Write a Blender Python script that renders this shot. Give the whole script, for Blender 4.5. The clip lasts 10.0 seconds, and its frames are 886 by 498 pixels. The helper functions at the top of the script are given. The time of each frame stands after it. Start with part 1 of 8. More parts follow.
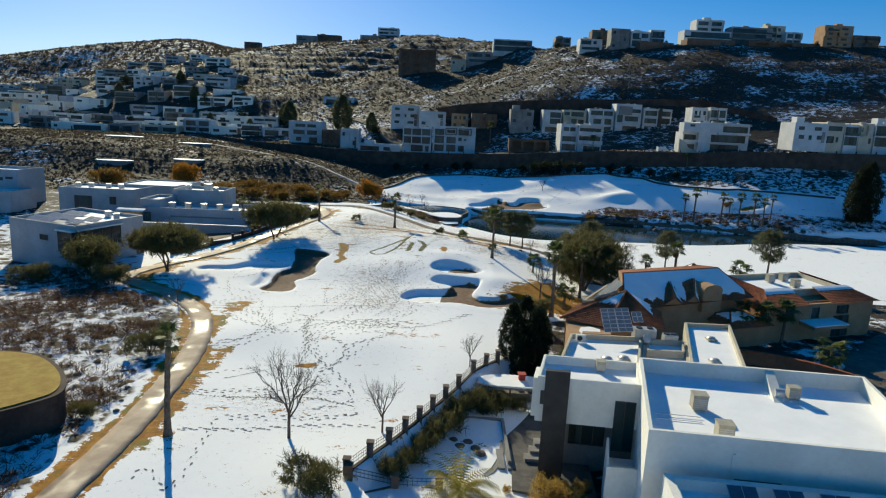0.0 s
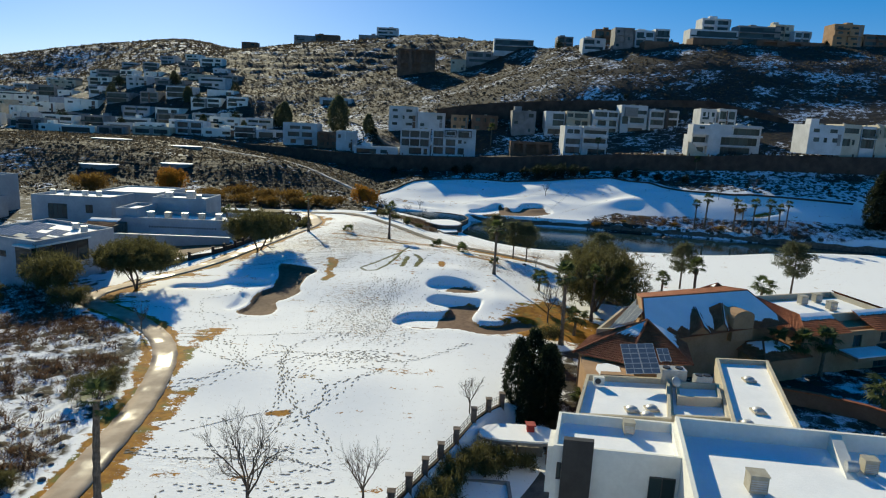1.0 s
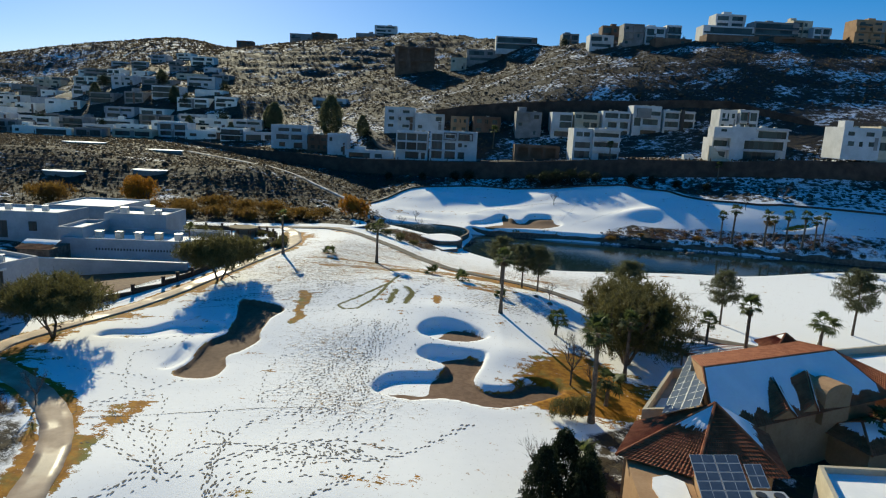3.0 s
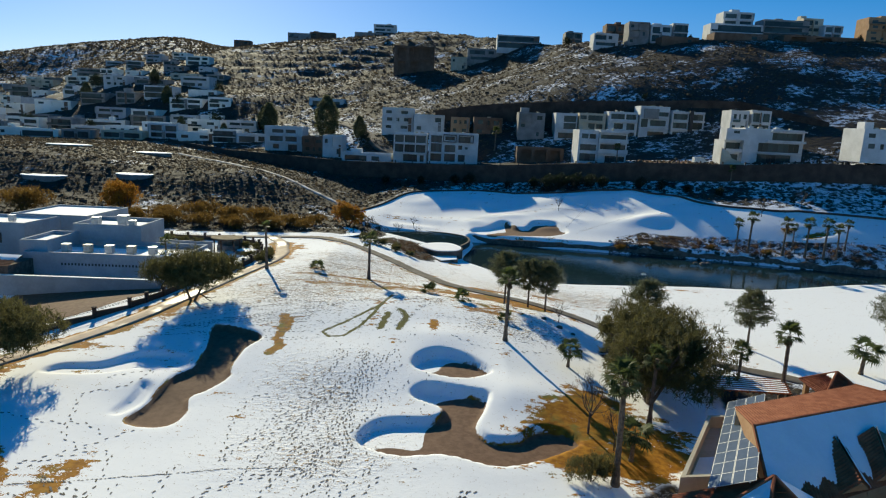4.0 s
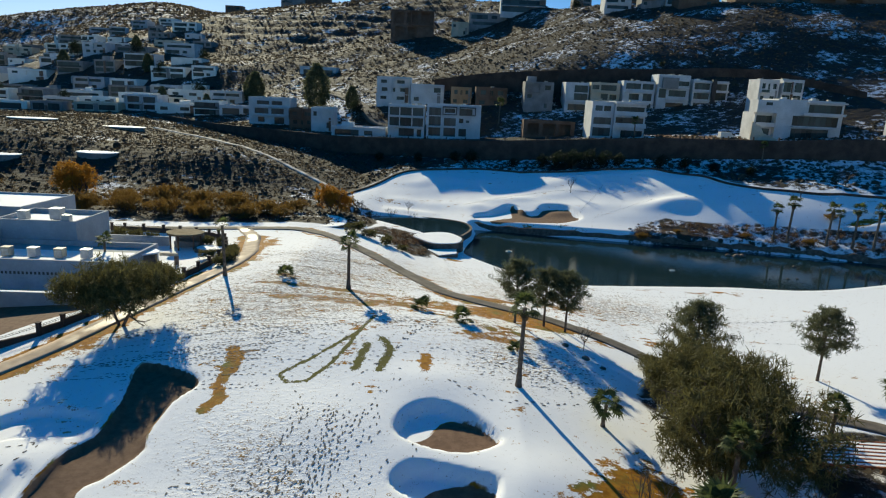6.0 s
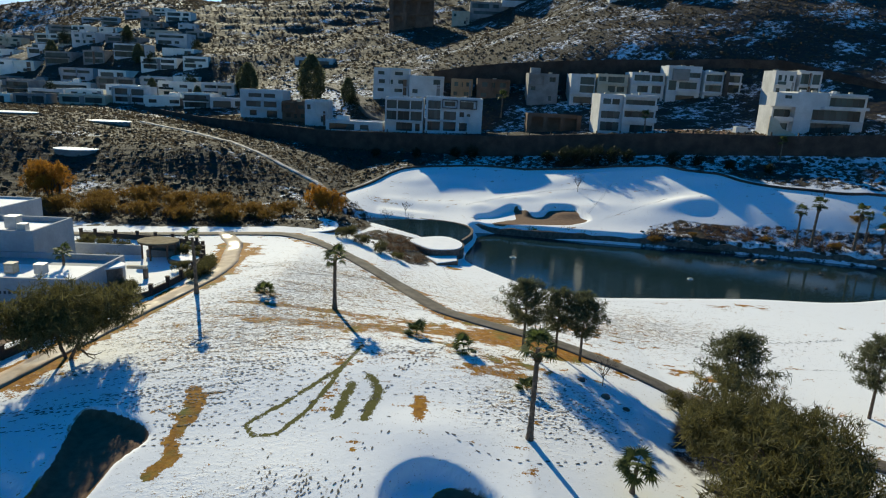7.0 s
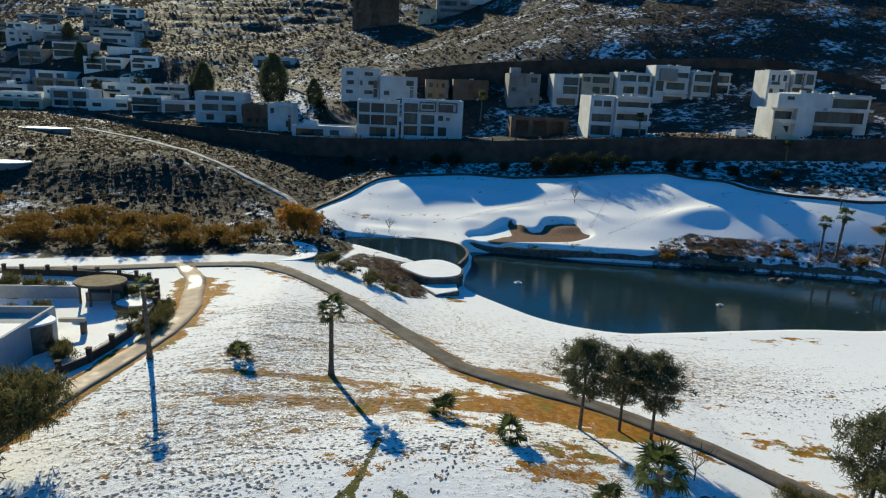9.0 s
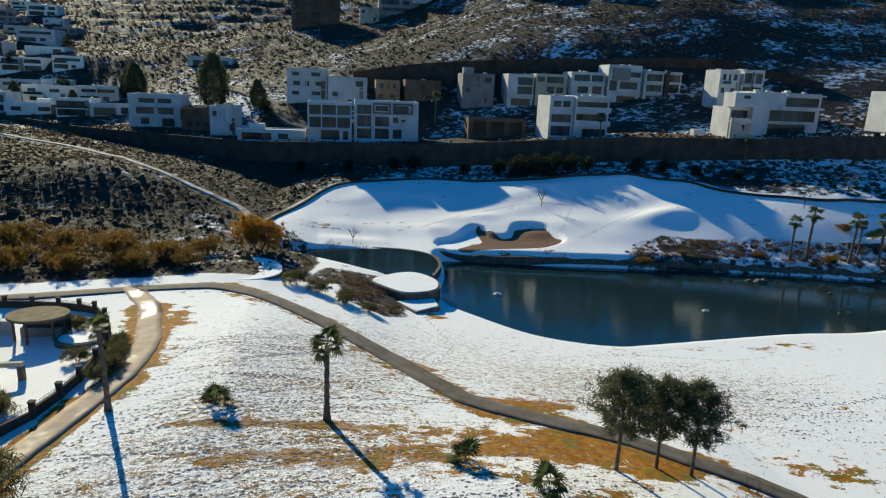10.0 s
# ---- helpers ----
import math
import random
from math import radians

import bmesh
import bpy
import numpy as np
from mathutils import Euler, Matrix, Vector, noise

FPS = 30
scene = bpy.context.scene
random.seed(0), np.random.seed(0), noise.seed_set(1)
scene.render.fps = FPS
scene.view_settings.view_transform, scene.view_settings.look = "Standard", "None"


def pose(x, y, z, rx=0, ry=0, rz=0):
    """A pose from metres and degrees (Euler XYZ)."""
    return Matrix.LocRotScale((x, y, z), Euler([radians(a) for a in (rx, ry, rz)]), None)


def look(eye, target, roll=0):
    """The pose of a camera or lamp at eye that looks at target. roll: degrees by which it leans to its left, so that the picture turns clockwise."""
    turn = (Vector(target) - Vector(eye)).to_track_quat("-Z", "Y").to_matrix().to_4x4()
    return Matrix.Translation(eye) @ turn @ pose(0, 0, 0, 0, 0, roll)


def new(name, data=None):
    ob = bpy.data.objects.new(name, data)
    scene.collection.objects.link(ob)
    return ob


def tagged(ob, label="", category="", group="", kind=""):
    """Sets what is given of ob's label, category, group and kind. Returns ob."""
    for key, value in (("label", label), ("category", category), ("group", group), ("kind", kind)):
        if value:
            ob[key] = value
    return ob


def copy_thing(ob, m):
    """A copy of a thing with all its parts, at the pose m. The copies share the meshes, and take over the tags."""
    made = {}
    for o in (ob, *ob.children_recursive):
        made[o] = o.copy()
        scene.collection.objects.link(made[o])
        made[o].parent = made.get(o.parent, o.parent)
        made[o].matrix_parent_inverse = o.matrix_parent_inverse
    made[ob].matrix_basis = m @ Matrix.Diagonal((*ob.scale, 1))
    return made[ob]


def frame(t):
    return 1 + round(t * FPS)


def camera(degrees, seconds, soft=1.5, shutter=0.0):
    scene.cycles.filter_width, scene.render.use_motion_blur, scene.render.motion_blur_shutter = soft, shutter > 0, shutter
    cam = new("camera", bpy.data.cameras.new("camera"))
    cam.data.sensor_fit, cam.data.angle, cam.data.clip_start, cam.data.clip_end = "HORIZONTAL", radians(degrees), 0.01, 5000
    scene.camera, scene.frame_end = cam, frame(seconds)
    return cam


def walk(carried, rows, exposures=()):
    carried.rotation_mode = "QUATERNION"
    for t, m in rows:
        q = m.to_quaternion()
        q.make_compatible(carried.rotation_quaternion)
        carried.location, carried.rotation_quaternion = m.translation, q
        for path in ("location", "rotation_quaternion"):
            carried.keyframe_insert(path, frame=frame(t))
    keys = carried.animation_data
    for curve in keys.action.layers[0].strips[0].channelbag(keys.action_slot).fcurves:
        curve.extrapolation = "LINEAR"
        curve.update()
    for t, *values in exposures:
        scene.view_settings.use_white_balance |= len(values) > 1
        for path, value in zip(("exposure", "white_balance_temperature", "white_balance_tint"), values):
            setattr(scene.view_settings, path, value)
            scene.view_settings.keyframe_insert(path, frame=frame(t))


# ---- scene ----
cam = camera(68.8, 10.0, 1.15)
METRES, EYE = 91.9, 25.0
ROWS = [
    (0.0, 0.0, 0.0, 0.0, 0.57, -11.22, -2.87),
    (0.5, 0.0014, 0.0496, 0.0042, 0.57, -11.19, -2.86),
    (1.0, 0.0034, 0.1036, 0.0058, 0.59, -11.18, -2.85),
    (1.5, 0.0048, 0.1531, 0.0076, 0.6, -11.18, -2.84),
    (2.0, 0.0063, 0.2068, 0.0099, 0.62, -11.19, -2.83),
    (2.5, 0.0075, 0.2567, 0.0114, 0.64, -11.18, -2.83),
    (4.0, 0.011, 0.4125, 0.0183, 0.71, -11.18, -2.81),
    (4.5, 0.012, 0.4618, 0.0197, 0.73, -11.2, -2.8),
    (5.0, 0.0129, 0.5154, 0.0213, 0.75, -11.63, -2.79),
    (5.5, 0.0142, 0.5648, 0.0222, 0.78, -12.81, -2.76),
    (7.0, 0.0167, 0.7209, 0.0281, 0.87, -14.57, -2.71),
    (7.5, 0.0102, 0.768, 0.0291, 0.65, -14.56, -2.7),
    (8.0, -0.0042, 0.8144, 0.0295, -0.04, -14.51, -2.7),
    (8.5, -0.0224, 0.8518, 0.0296, -1.21, -14.46, -2.64),
    (9.0, -0.0472, 0.8907, 0.0278, -2.84, -14.39, -2.57),
    (9.5, -0.0721, 0.9269, 0.0266, -4.82, -14.28, -2.49),
    (10.0, -0.1001, 0.9688, 0.0255, -8.43, -14.12, -2.34),
]
walk(cam, [(t, pose(METRES * x, METRES * y, EYE + METRES * z, 90 + pitch, roll, yaw)) for t, x, y, z, yaw, pitch, roll in ROWS])

# ---- light: a clear winter day, the sun low and ahead ----
SUN_SIDE, SUN_UP = 23.0, 23.4
world = bpy.data.worlds.new("sky")
scene.world = world
world.use_nodes = True
sky = world.node_tree.nodes.new("ShaderNodeTexSky")
sky.sky_type, sky.sun_disc = "NISHITA", False
sky.sun_elevation, sky.sun_rotation = radians(SUN_UP), radians(-SUN_SIDE)
sky.altitude, sky.air_density, sky.dust_density, sky.ozone_density = 1400, 1.0, 0.8, 3.0
world.node_tree.nodes["Background"].inputs["Strength"].default_value = 0.1
# a clear, dry, deep blue sky: darker overhead than along the horizon
low, deep, high = (world.node_tree.nodes.new(k) for k in ("ShaderNodeVectorMath", "ShaderNodeGamma", "ShaderNodeVectorMath"))
low.operation, high.operation = "MULTIPLY", "MULTIPLY"
low.inputs[1].default_value, high.inputs[1].default_value = (0.066, 0.087, 0.118), (7.4, 7.7, 8.1)
deep.inputs["Gamma"].default_value = 0.75
rich = world.node_tree.nodes.new("ShaderNodeHueSaturation")
rich.inputs["Saturation"].default_value = 1.55
for a, b in ((sky.outputs["Color"], rich.inputs["Color"]), (rich.outputs["Color"], low.inputs[0]), (low.outputs[0], deep.inputs["Color"]), (deep.outputs["Color"], high.inputs[0]),
             (high.outputs[0], world.node_tree.nodes["Background"].inputs["Color"])):
    world.node_tree.links.new(a, b)
sun_data = bpy.data.lights.new("sun", "SUN")
sun_data.energy, sun_data.angle, sun_data.color = 5.8, radians(0.5), (1.0, 0.93, 0.65)
sun = new("sun", sun_data)
toward = Vector((-math.sin(radians(SUN_SIDE)) * math.cos(radians(SUN_UP)), math.cos(radians(SUN_SIDE)) * math.cos(radians(SUN_UP)), math.sin(radians(SUN_UP))))
sun.matrix_world = look(toward * 900, (0, 0, 0))
scene.view_settings.exposure = 0.0

# ---- materials ----
class Nodes:
    """A short way to write node materials."""

    def __init__(self, name, rough=0.7, metal=0.0):
        self.m = bpy.data.materials.new(name)
        self.m.use_nodes = True
        self.t = self.m.node_tree
        self.b = self.t.nodes["Principled BSDF"]
        self.b.inputs["Roughness"].default_value, self.b.inputs["Metallic"].default_value = rough, metal
        self.where = self.t.nodes.new("ShaderNodeNewGeometry")

    def link(self, a, b):
        if hasattr(a, "links"):
            self.t.links.new(a, b)
        else:
            b.default_value = a

    def noise(self, scale, detail=4.0, rough=0.55, stretch=(1, 1, 1), where=None):
        mp, n = self.t.nodes.new("ShaderNodeMapping"), self.t.nodes.new("ShaderNodeTexNoise")
        mp.inputs["Scale"].default_value = stretch
        self.t.links.new(where or self.where.outputs["Position"], mp.inputs["Vector"])
        self.t.links.new(mp.outputs[0], n.inputs["Vector"])
        n.inputs["Scale"].default_value, n.inputs["Detail"].default_value, n.inputs["Roughness"].default_value = scale, detail, rough
        return n.outputs["Fac"]

    def cells(self, scale, out="Distance"):
        n = self.t.nodes.new("ShaderNodeTexVoronoi")
        self.t.links.new(self.where.outputs["Position"], n.inputs["Vector"])
        n.inputs["Scale"].default_value = scale
        return n.outputs[out]

    def attr(self, name):
        n = self.t.nodes.new("ShaderNodeAttribute")
        n.attribute_name = name
        return n.outputs["Fac"]

    def pick(self):
        return self.t.nodes.new("ShaderNodeObjectInfo").outputs["Random"]

    def island(self):
        return self.where.outputs["Random Per Island"]

    def math(self, op, a, b=0.0):
        n = self.t.nodes.new("ShaderNodeMath")
        n.operation = op
        self.link(a, n.inputs[0])
        self.link(b, n.inputs[1])
        return n.outputs[0]

    def ramp(self, v, lo, hi):
        n = self.t.nodes.new("ShaderNodeMapRange")
        n.interpolation_type = "SMOOTHSTEP"
        self.link(v, n.inputs[0])
        self.link(lo, n.inputs[1])
        self.link(hi, n.inputs[2])
        return n.outputs[0]

    def mix(self, f, a, b):
        n = self.t.nodes.new("ShaderNodeMix")
        n.data_type = "RGBA"
        self.link(f, n.inputs[0])
        for v, s in ((a, n.inputs[6]), (b, n.inputs[7])):
            self.link(v if hasattr(v, "links") else (*v, 1), s)
        return n.outputs[2]

    def bump(self, v, strength, size, normal=None):
        n = self.t.nodes.new("ShaderNodeBump")
        n.inputs["Strength"].default_value = strength
        self.link(size, n.inputs["Distance"])
        self.link(v, n.inputs["Height"])
        if normal:
            self.t.links.new(normal, n.inputs["Normal"])
        self.t.links.new(n.outputs[0], self.b.inputs["Normal"])
        return n.outputs[0]

    def colour(self, c):
        self.link(c if hasattr(c, "links") else (*c, 1), self.b.inputs["Base Color"])
        return self

    def gloss(self, r):
        self.link(r, self.b.inputs["Roughness"])
        return self


def plain(name, a, b, scale=2.0, rough=0.8, relief=0.0, metal=0.0, vary=False, fine=18.0):
    """Two tones mixed at two scales, with a fine relief."""
    n = Nodes(name, rough, metal)
    n.b.inputs["Specular IOR Level"].default_value = 0.5 if rough < 0.7 else 0.15
    f = n.math("ADD", n.math("MULTIPLY", n.noise(scale), 0.7), n.math("MULTIPLY", n.noise(scale * fine / 2), 0.3))
    c = n.mix(n.ramp(f, 0.35, 0.68), a, b)
    if vary:
        c = n.mix(n.math("MULTIPLY", n.pick(), 0.35), c, tuple(0.55 * v for v in a))
    n.colour(c)
    if relief:
        n.bump(n.noise(scale * fine), 0.6, relief)
    return n.m


def leafy(name, a, b, rough=0.65, glow=0.45):
    n = Nodes(name, rough)
    c = n.mix(n.island(), a, b)
    n.colour(c)
    n.b.inputs["Specular IOR Level"].default_value = 0.25
    # leaves let some light through
    thin, both = n.t.nodes.new("ShaderNodeBsdfTranslucent"), n.t.nodes.new("ShaderNodeMixShader")
    n.t.links.new(c, thin.inputs["Color"])
    both.inputs[0].default_value = glow
    n.t.links.new(n.b.outputs[0], both.inputs[1])
    n.t.links.new(thin.outputs[0], both.inputs[2])
    n.t.links.new(both.outputs[0], n.t.nodes["Material Output"].inputs["Surface"])
    return n.m


def ground_material():
    n = Nodes("winter_ground", 0.85)
    n.b.inputs["Specular IOR Level"].default_value = 0.12
    scrub, thaw, sand, foul = n.attr("scrub"), n.attr("thaw"), n.attr("sand"), n.attr("trodden")
    big, mid, small, tiny = n.noise(0.05), n.noise(0.33, 6, 0.6), n.noise(1.6, 6, 0.62), n.noise(7.0, 5, 0.65)
    # snow
    snow = n.mix(small, (0.84, 0.84, 0.84), (0.91, 0.905, 0.9))
    # dry turf
    turf = n.mix(n.ramp(small, 0.35, 0.7), (0.22, 0.085, 0.005), (0.4, 0.18, 0.014))
    turf = n.mix(n.ramp(mid, 0.5, 0.7), turf, (0.13, 0.14, 0.03))
    # thawed where the turf shows through
    t = n.math("ADD", thaw, n.math("MULTIPLY", n.math("SUBTRACT", n.noise(0.9, 6, 0.65, (0.75, 1.15, 1)), 0.5), 1.9))
    t = n.math("ADD", t, n.math("MULTIPLY", n.math("SUBTRACT", tiny, 0.5), 1.15))
    t = n.math("ADD", t, n.math("MULTIPLY", n.math("SUBTRACT", small, 0.5), 0.8))
    t = n.math("ADD", t, n.math("MULTIPLY", n.math("SUBTRACT", n.noise(0.32, 5, 0.62, (0.6, 1.4, 1)), 0.5), 2.0))
    fair = n.mix(n.ramp(t, 0.5, 0.55), snow, turf)
    strips = n.math("ADD", n.attr("green"), n.math("ADD", n.math("MULTIPLY", n.math("SUBTRACT", tiny, 0.5), 1.4), n.math("MULTIPLY", n.math("SUBTRACT", small, 0.5), 1.7)))
    fair = n.mix(n.ramp(strips, 0.48, 0.56), fair, n.mix(small, (0.05, 0.058, 0.006), (0.13, 0.115, 0.02)))
    # trodden snow: specks of turf
    sp = n.math("ADD", n.math("MULTIPLY", tiny, 0.75), n.math("MULTIPLY", n.noise(2.2, 4, 0.65, (0.8, 1.15, 1)), 0.5))
    fair = n.mix(n.ramp(n.math("ADD", sp, n.math("MULTIPLY", foul, 0.15)), 0.75, 0.82), fair, n.mix(n.ramp(mid, 0.4, 0.6), (0.36, 0.34, 0.33), (0.3, 0.18, 0.07)))
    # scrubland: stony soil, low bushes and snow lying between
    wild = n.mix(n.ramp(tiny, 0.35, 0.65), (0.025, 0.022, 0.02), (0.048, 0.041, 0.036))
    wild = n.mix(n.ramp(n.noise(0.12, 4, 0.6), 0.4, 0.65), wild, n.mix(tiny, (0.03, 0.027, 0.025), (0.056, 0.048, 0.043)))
    clump = n.math("ADD", n.cells(0.55), n.math("MULTIPLY", n.math("SUBTRACT", small, 0.5), 1.1))
    drift = n.math("ADD", n.math("MULTIPLY", n.noise(0.06, 6, 0.66, (0.8, 1.1, 1)), 1.3), n.math("MULTIPLY", n.noise(0.45, 5, 0.68, (0.85, 1.1, 1)), 0.9))
    drift = n.math("ADD", drift, n.math("MULTIPLY", tiny, 0.45))
    edge = n.math("ADD", 1.32, n.attr("bare"))
    wild = n.mix(n.ramp(drift, edge, n.math("ADD", edge, 0.17)), wild, (0.8, 0.81, 0.84))
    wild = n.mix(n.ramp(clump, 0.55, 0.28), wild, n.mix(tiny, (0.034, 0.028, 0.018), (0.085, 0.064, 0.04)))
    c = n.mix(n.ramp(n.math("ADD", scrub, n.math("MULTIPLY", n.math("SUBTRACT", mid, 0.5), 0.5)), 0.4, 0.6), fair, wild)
    rim = n.math("MULTIPLY", n.ramp(n.math("ADD", sand, n.math("MULTIPLY", n.math("SUBTRACT", small, 0.5), 0.4)), 0.3, 0.4), n.ramp(n.noise(0.22, 3), 0.48, 0.58))
    c = n.mix(rim, c, turf)
    dirt = n.mix(n.ramp(small, 0.3, 0.7), (0.13, 0.075, 0.048), (0.19, 0.115, 0.075))
    c = n.mix(n.ramp(n.math("ADD", sand, n.math("MULTIPLY", n.math("SUBTRACT", small, 0.5), 0.22)), 0.46, 0.52), c, dirt)
    n.colour(c)
    h = n.math("ADD", n.math("MULTIPLY", small, 0.6), n.math("MULTIPLY", tiny, 0.3))
    h = n.math("SUBTRACT", h, n.math("MULTIPLY", n.math("MULTIPLY", n.ramp(clump, 0.2, 0.5), scrub), 0.9))
    rut = n.noise(2.2, 4, 0.6, (0.8, 1.15, 1))
    h = n.math("ADD", h, n.math("MULTIPLY", n.math("MULTIPLY", n.ramp(rut, 0.35, 0.65), n.math("MULTIPLY", foul, n.ramp(mid, 0.32, 0.62))), 1.25))
    n.bump(h, 0.5, n.math("ADD", n.math("ADD", 0.05, n.math("MULTIPLY", foul, 0.08)), n.math("MULTIPLY", scrub, 0.17)))
    return n.m


def water_material():
    n = Nodes("lake_water", 0.04)
    n.colour((0.012, 0.03, 0.035))
    n.b.inputs["IOR"].default_value = 1.33
    n.bump(n.noise(1.6, 3, 0.5, (0.7, 2.2, 1)), 0.4, 0.02)
    return n.m


def glass_material(name="window_glass", tint=(0.02, 0.031, 0.03)):
    n = Nodes(name, 0.06)
    n.b.inputs["Specular IOR Level"].default_value = 0.22
    n.colour(n.mix(n.pick(), tint, tuple(3.0 * v for v in tint)))
    n.b.inputs["IOR"].default_value = 1.5
    return n.m


def path_material():
    n = Nodes("worn_concrete", 0.7)
    base = n.mix(n.ramp(n.noise(0.6, 5), 0.3, 0.7), (0.3, 0.215, 0.15), (0.46, 0.345, 0.25))
    wet = n.noise(0.35, 3, 0.5, (0.7, 0.7, 1))
    n.colour(n.mix(n.ramp(wet, 0.55, 0.68), base, (0.17, 0.12, 0.085)))
    n.gloss(n.math("SUBTRACT", 0.8, n.math("MULTIPLY", n.ramp(wet, 0.5, 0.66), 0.36)))
    n.b.inputs["Specular IOR Level"].default_value = 0.3
    n.bump(n.noise(9.0), 0.3, 0.02)
    return n.m


GROUND, WATERM, GLASS = ground_material(), water_material(), glass_material()
PATH = path_material()
TRACK = plain("snowy_dirt_track", (0.16, 0.13, 0.105), (0.62, 0.6, 0.58), 0.5, 0.9, 0.03)
ASPHALT = plain("asphalt_path", (0.1, 0.085, 0.07), (0.17, 0.145, 0.12), 0.7, 0.85, 0.02)
WHITE = plain("white_render", (0.7, 0.68, 0.61), (0.82, 0.8, 0.73), 0.35, 0.85, 0.004)
# the white render darkened, shade of the hillside fronts put into the colour
DIMWHITE = plain("shade_dimmed_white_render", (0.48, 0.48, 0.47), (0.62, 0.62, 0.61), 0.3, 0.85, 0.004)
# pale grey in the town; on white west houses it paints in their shade
PALESHADE = plain("pale_grey_shade_render", (0.34, 0.35, 0.36), (0.45, 0.46, 0.47), 0.3, 0.85, 0.004)
CREAM = plain("cream_render", (0.45, 0.39, 0.29), (0.56, 0.5, 0.39), 0.4, 0.85, 0.004)
TAN = plain("tan_render", (0.34, 0.2, 0.11), (0.44, 0.28, 0.16), 0.5, 0.85, 0.006)
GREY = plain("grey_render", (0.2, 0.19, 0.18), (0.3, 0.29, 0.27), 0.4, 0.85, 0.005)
BROWN = plain("brown_render", (0.13, 0.08, 0.055), (0.2, 0.13, 0.09), 0.4, 0.85, 0.005)
BLACK = plain("black_slate_cladding", (0.012, 0.012, 0.013), (0.03, 0.03, 0.03), 1.2, 0.6, 0.01)
SNOW = plain("lying_snow", (0.84, 0.84, 0.84), (0.91, 0.905, 0.9), 0.5, 0.7, 0.03)
STONE = plain("rubble_stone", (0.1, 0.075, 0.06), (0.22, 0.17, 0.135), 1.4, 0.9, 0.05)
BRICKWALL = plain("brown_block_wall", (0.055, 0.04, 0.032), (0.1, 0.072, 0.056), 0.4, 0.9, 0.03)
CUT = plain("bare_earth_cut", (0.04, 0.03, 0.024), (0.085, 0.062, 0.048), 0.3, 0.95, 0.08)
METAL = plain("painted_steel", (0.02, 0.02, 0.02), (0.04, 0.04, 0.04), 3.0, 0.45)
ZINC = plain("galvanised_sheet", (0.42, 0.42, 0.41), (0.55, 0.55, 0.53), 2.0, 0.5, 0.003, 0.4)
BEIGE = plain("beige_sheet_metal", (0.34, 0.3, 0.22), (0.44, 0.4, 0.31), 2.0, 0.6)
THATCH = plain("gazebo_roof_tan", (0.2, 0.15, 0.085), (0.29, 0.23, 0.14), 1.2, 0.95, 0.01)
FRAME = plain("dark_window_frame", (0.03, 0.03, 0.03), (0.06, 0.055, 0.05), 3.0, 0.5)
TILE = plain("terracotta_tile", (0.24, 0.075, 0.035), (0.38, 0.14, 0.07), 1.5, 0.8, 0.01, 0.0, True)
BARK = plain("grey_brown_bark", (0.08, 0.06, 0.045), (0.17, 0.13, 0.1), 3.0, 0.9, 0.03)
PALMBARK = plain("palm_bark", (0.1, 0.075, 0.055), (0.22, 0.17, 0.125), 4.0, 0.9, 0.04)
PALMLEAF = leafy("palm_frond_green", (0.04, 0.06, 0.018), (0.13, 0.15, 0.05))
PALMDEAD = leafy("palm_frond_dead", (0.12, 0.085, 0.05), (0.22, 0.16, 0.09))
PALMGOLD = leafy("frosted_frond", (0.2, 0.17, 0.03), (0.5, 0.4, 0.08))
PINELEAF = leafy("pine_needles", (0.06, 0.07, 0.034), (0.165, 0.165, 0.085))
OLIVELEAF = leafy("olive_leaves", (0.068, 0.064, 0.023), (0.17, 0.15, 0.054), 0.65, 0.42)
THICKET = leafy("thicket_twigs", (0.13, 0.07, 0.018), (0.27, 0.16, 0.035))
CYPRESSLEAF = leafy("cypress_leaves", (0.008, 0.015, 0.007), (0.03, 0.04, 0.018))
GOLDLEAF = leafy("autumn_leaves", (0.3, 0.13, 0.015), (0.48, 0.24, 0.035))
SCRUBLEAF = leafy("brush_twigs", (0.055, 0.036, 0.024), (0.17, 0.102, 0.062))
HILLLEAF = leafy("hill_brush", (0.048, 0.038, 0.025), (0.13, 0.1, 0.064))
HILLBUSH = leafy("hill_bush_twigs", (0.05, 0.044, 0.033), (0.12, 0.1, 0.074), 0.8, 0.4)
DRYGRASS = leafy("dry_grass", (0.28, 0.17, 0.04), (0.45, 0.3, 0.08))
PANEL = plain("solar_cell", (0.05, 0.075, 0.11), (0.075, 0.1, 0.14), 3.0, 0.3)
RED = plain("red_paint", (0.3, 0.02, 0.015), (0.42, 0.04, 0.03), 3.0, 0.6)
TURF = plain("dry_putting_turf", (0.3, 0.18, 0.03), (0.42, 0.29, 0.06), 1.0, 0.9, 0.02)
# one dark colour for bared turf and the shade inside each print
PRINT = leafy("turf_and_print_shade", (0.05, 0.04, 0.03), (0.15, 0.14, 0.135), 0.8, 0.0)
PAVING = plain("dark_paving", (0.07, 0.065, 0.06), (0.13, 0.12, 0.11), 1.0, 0.7, 0.01)


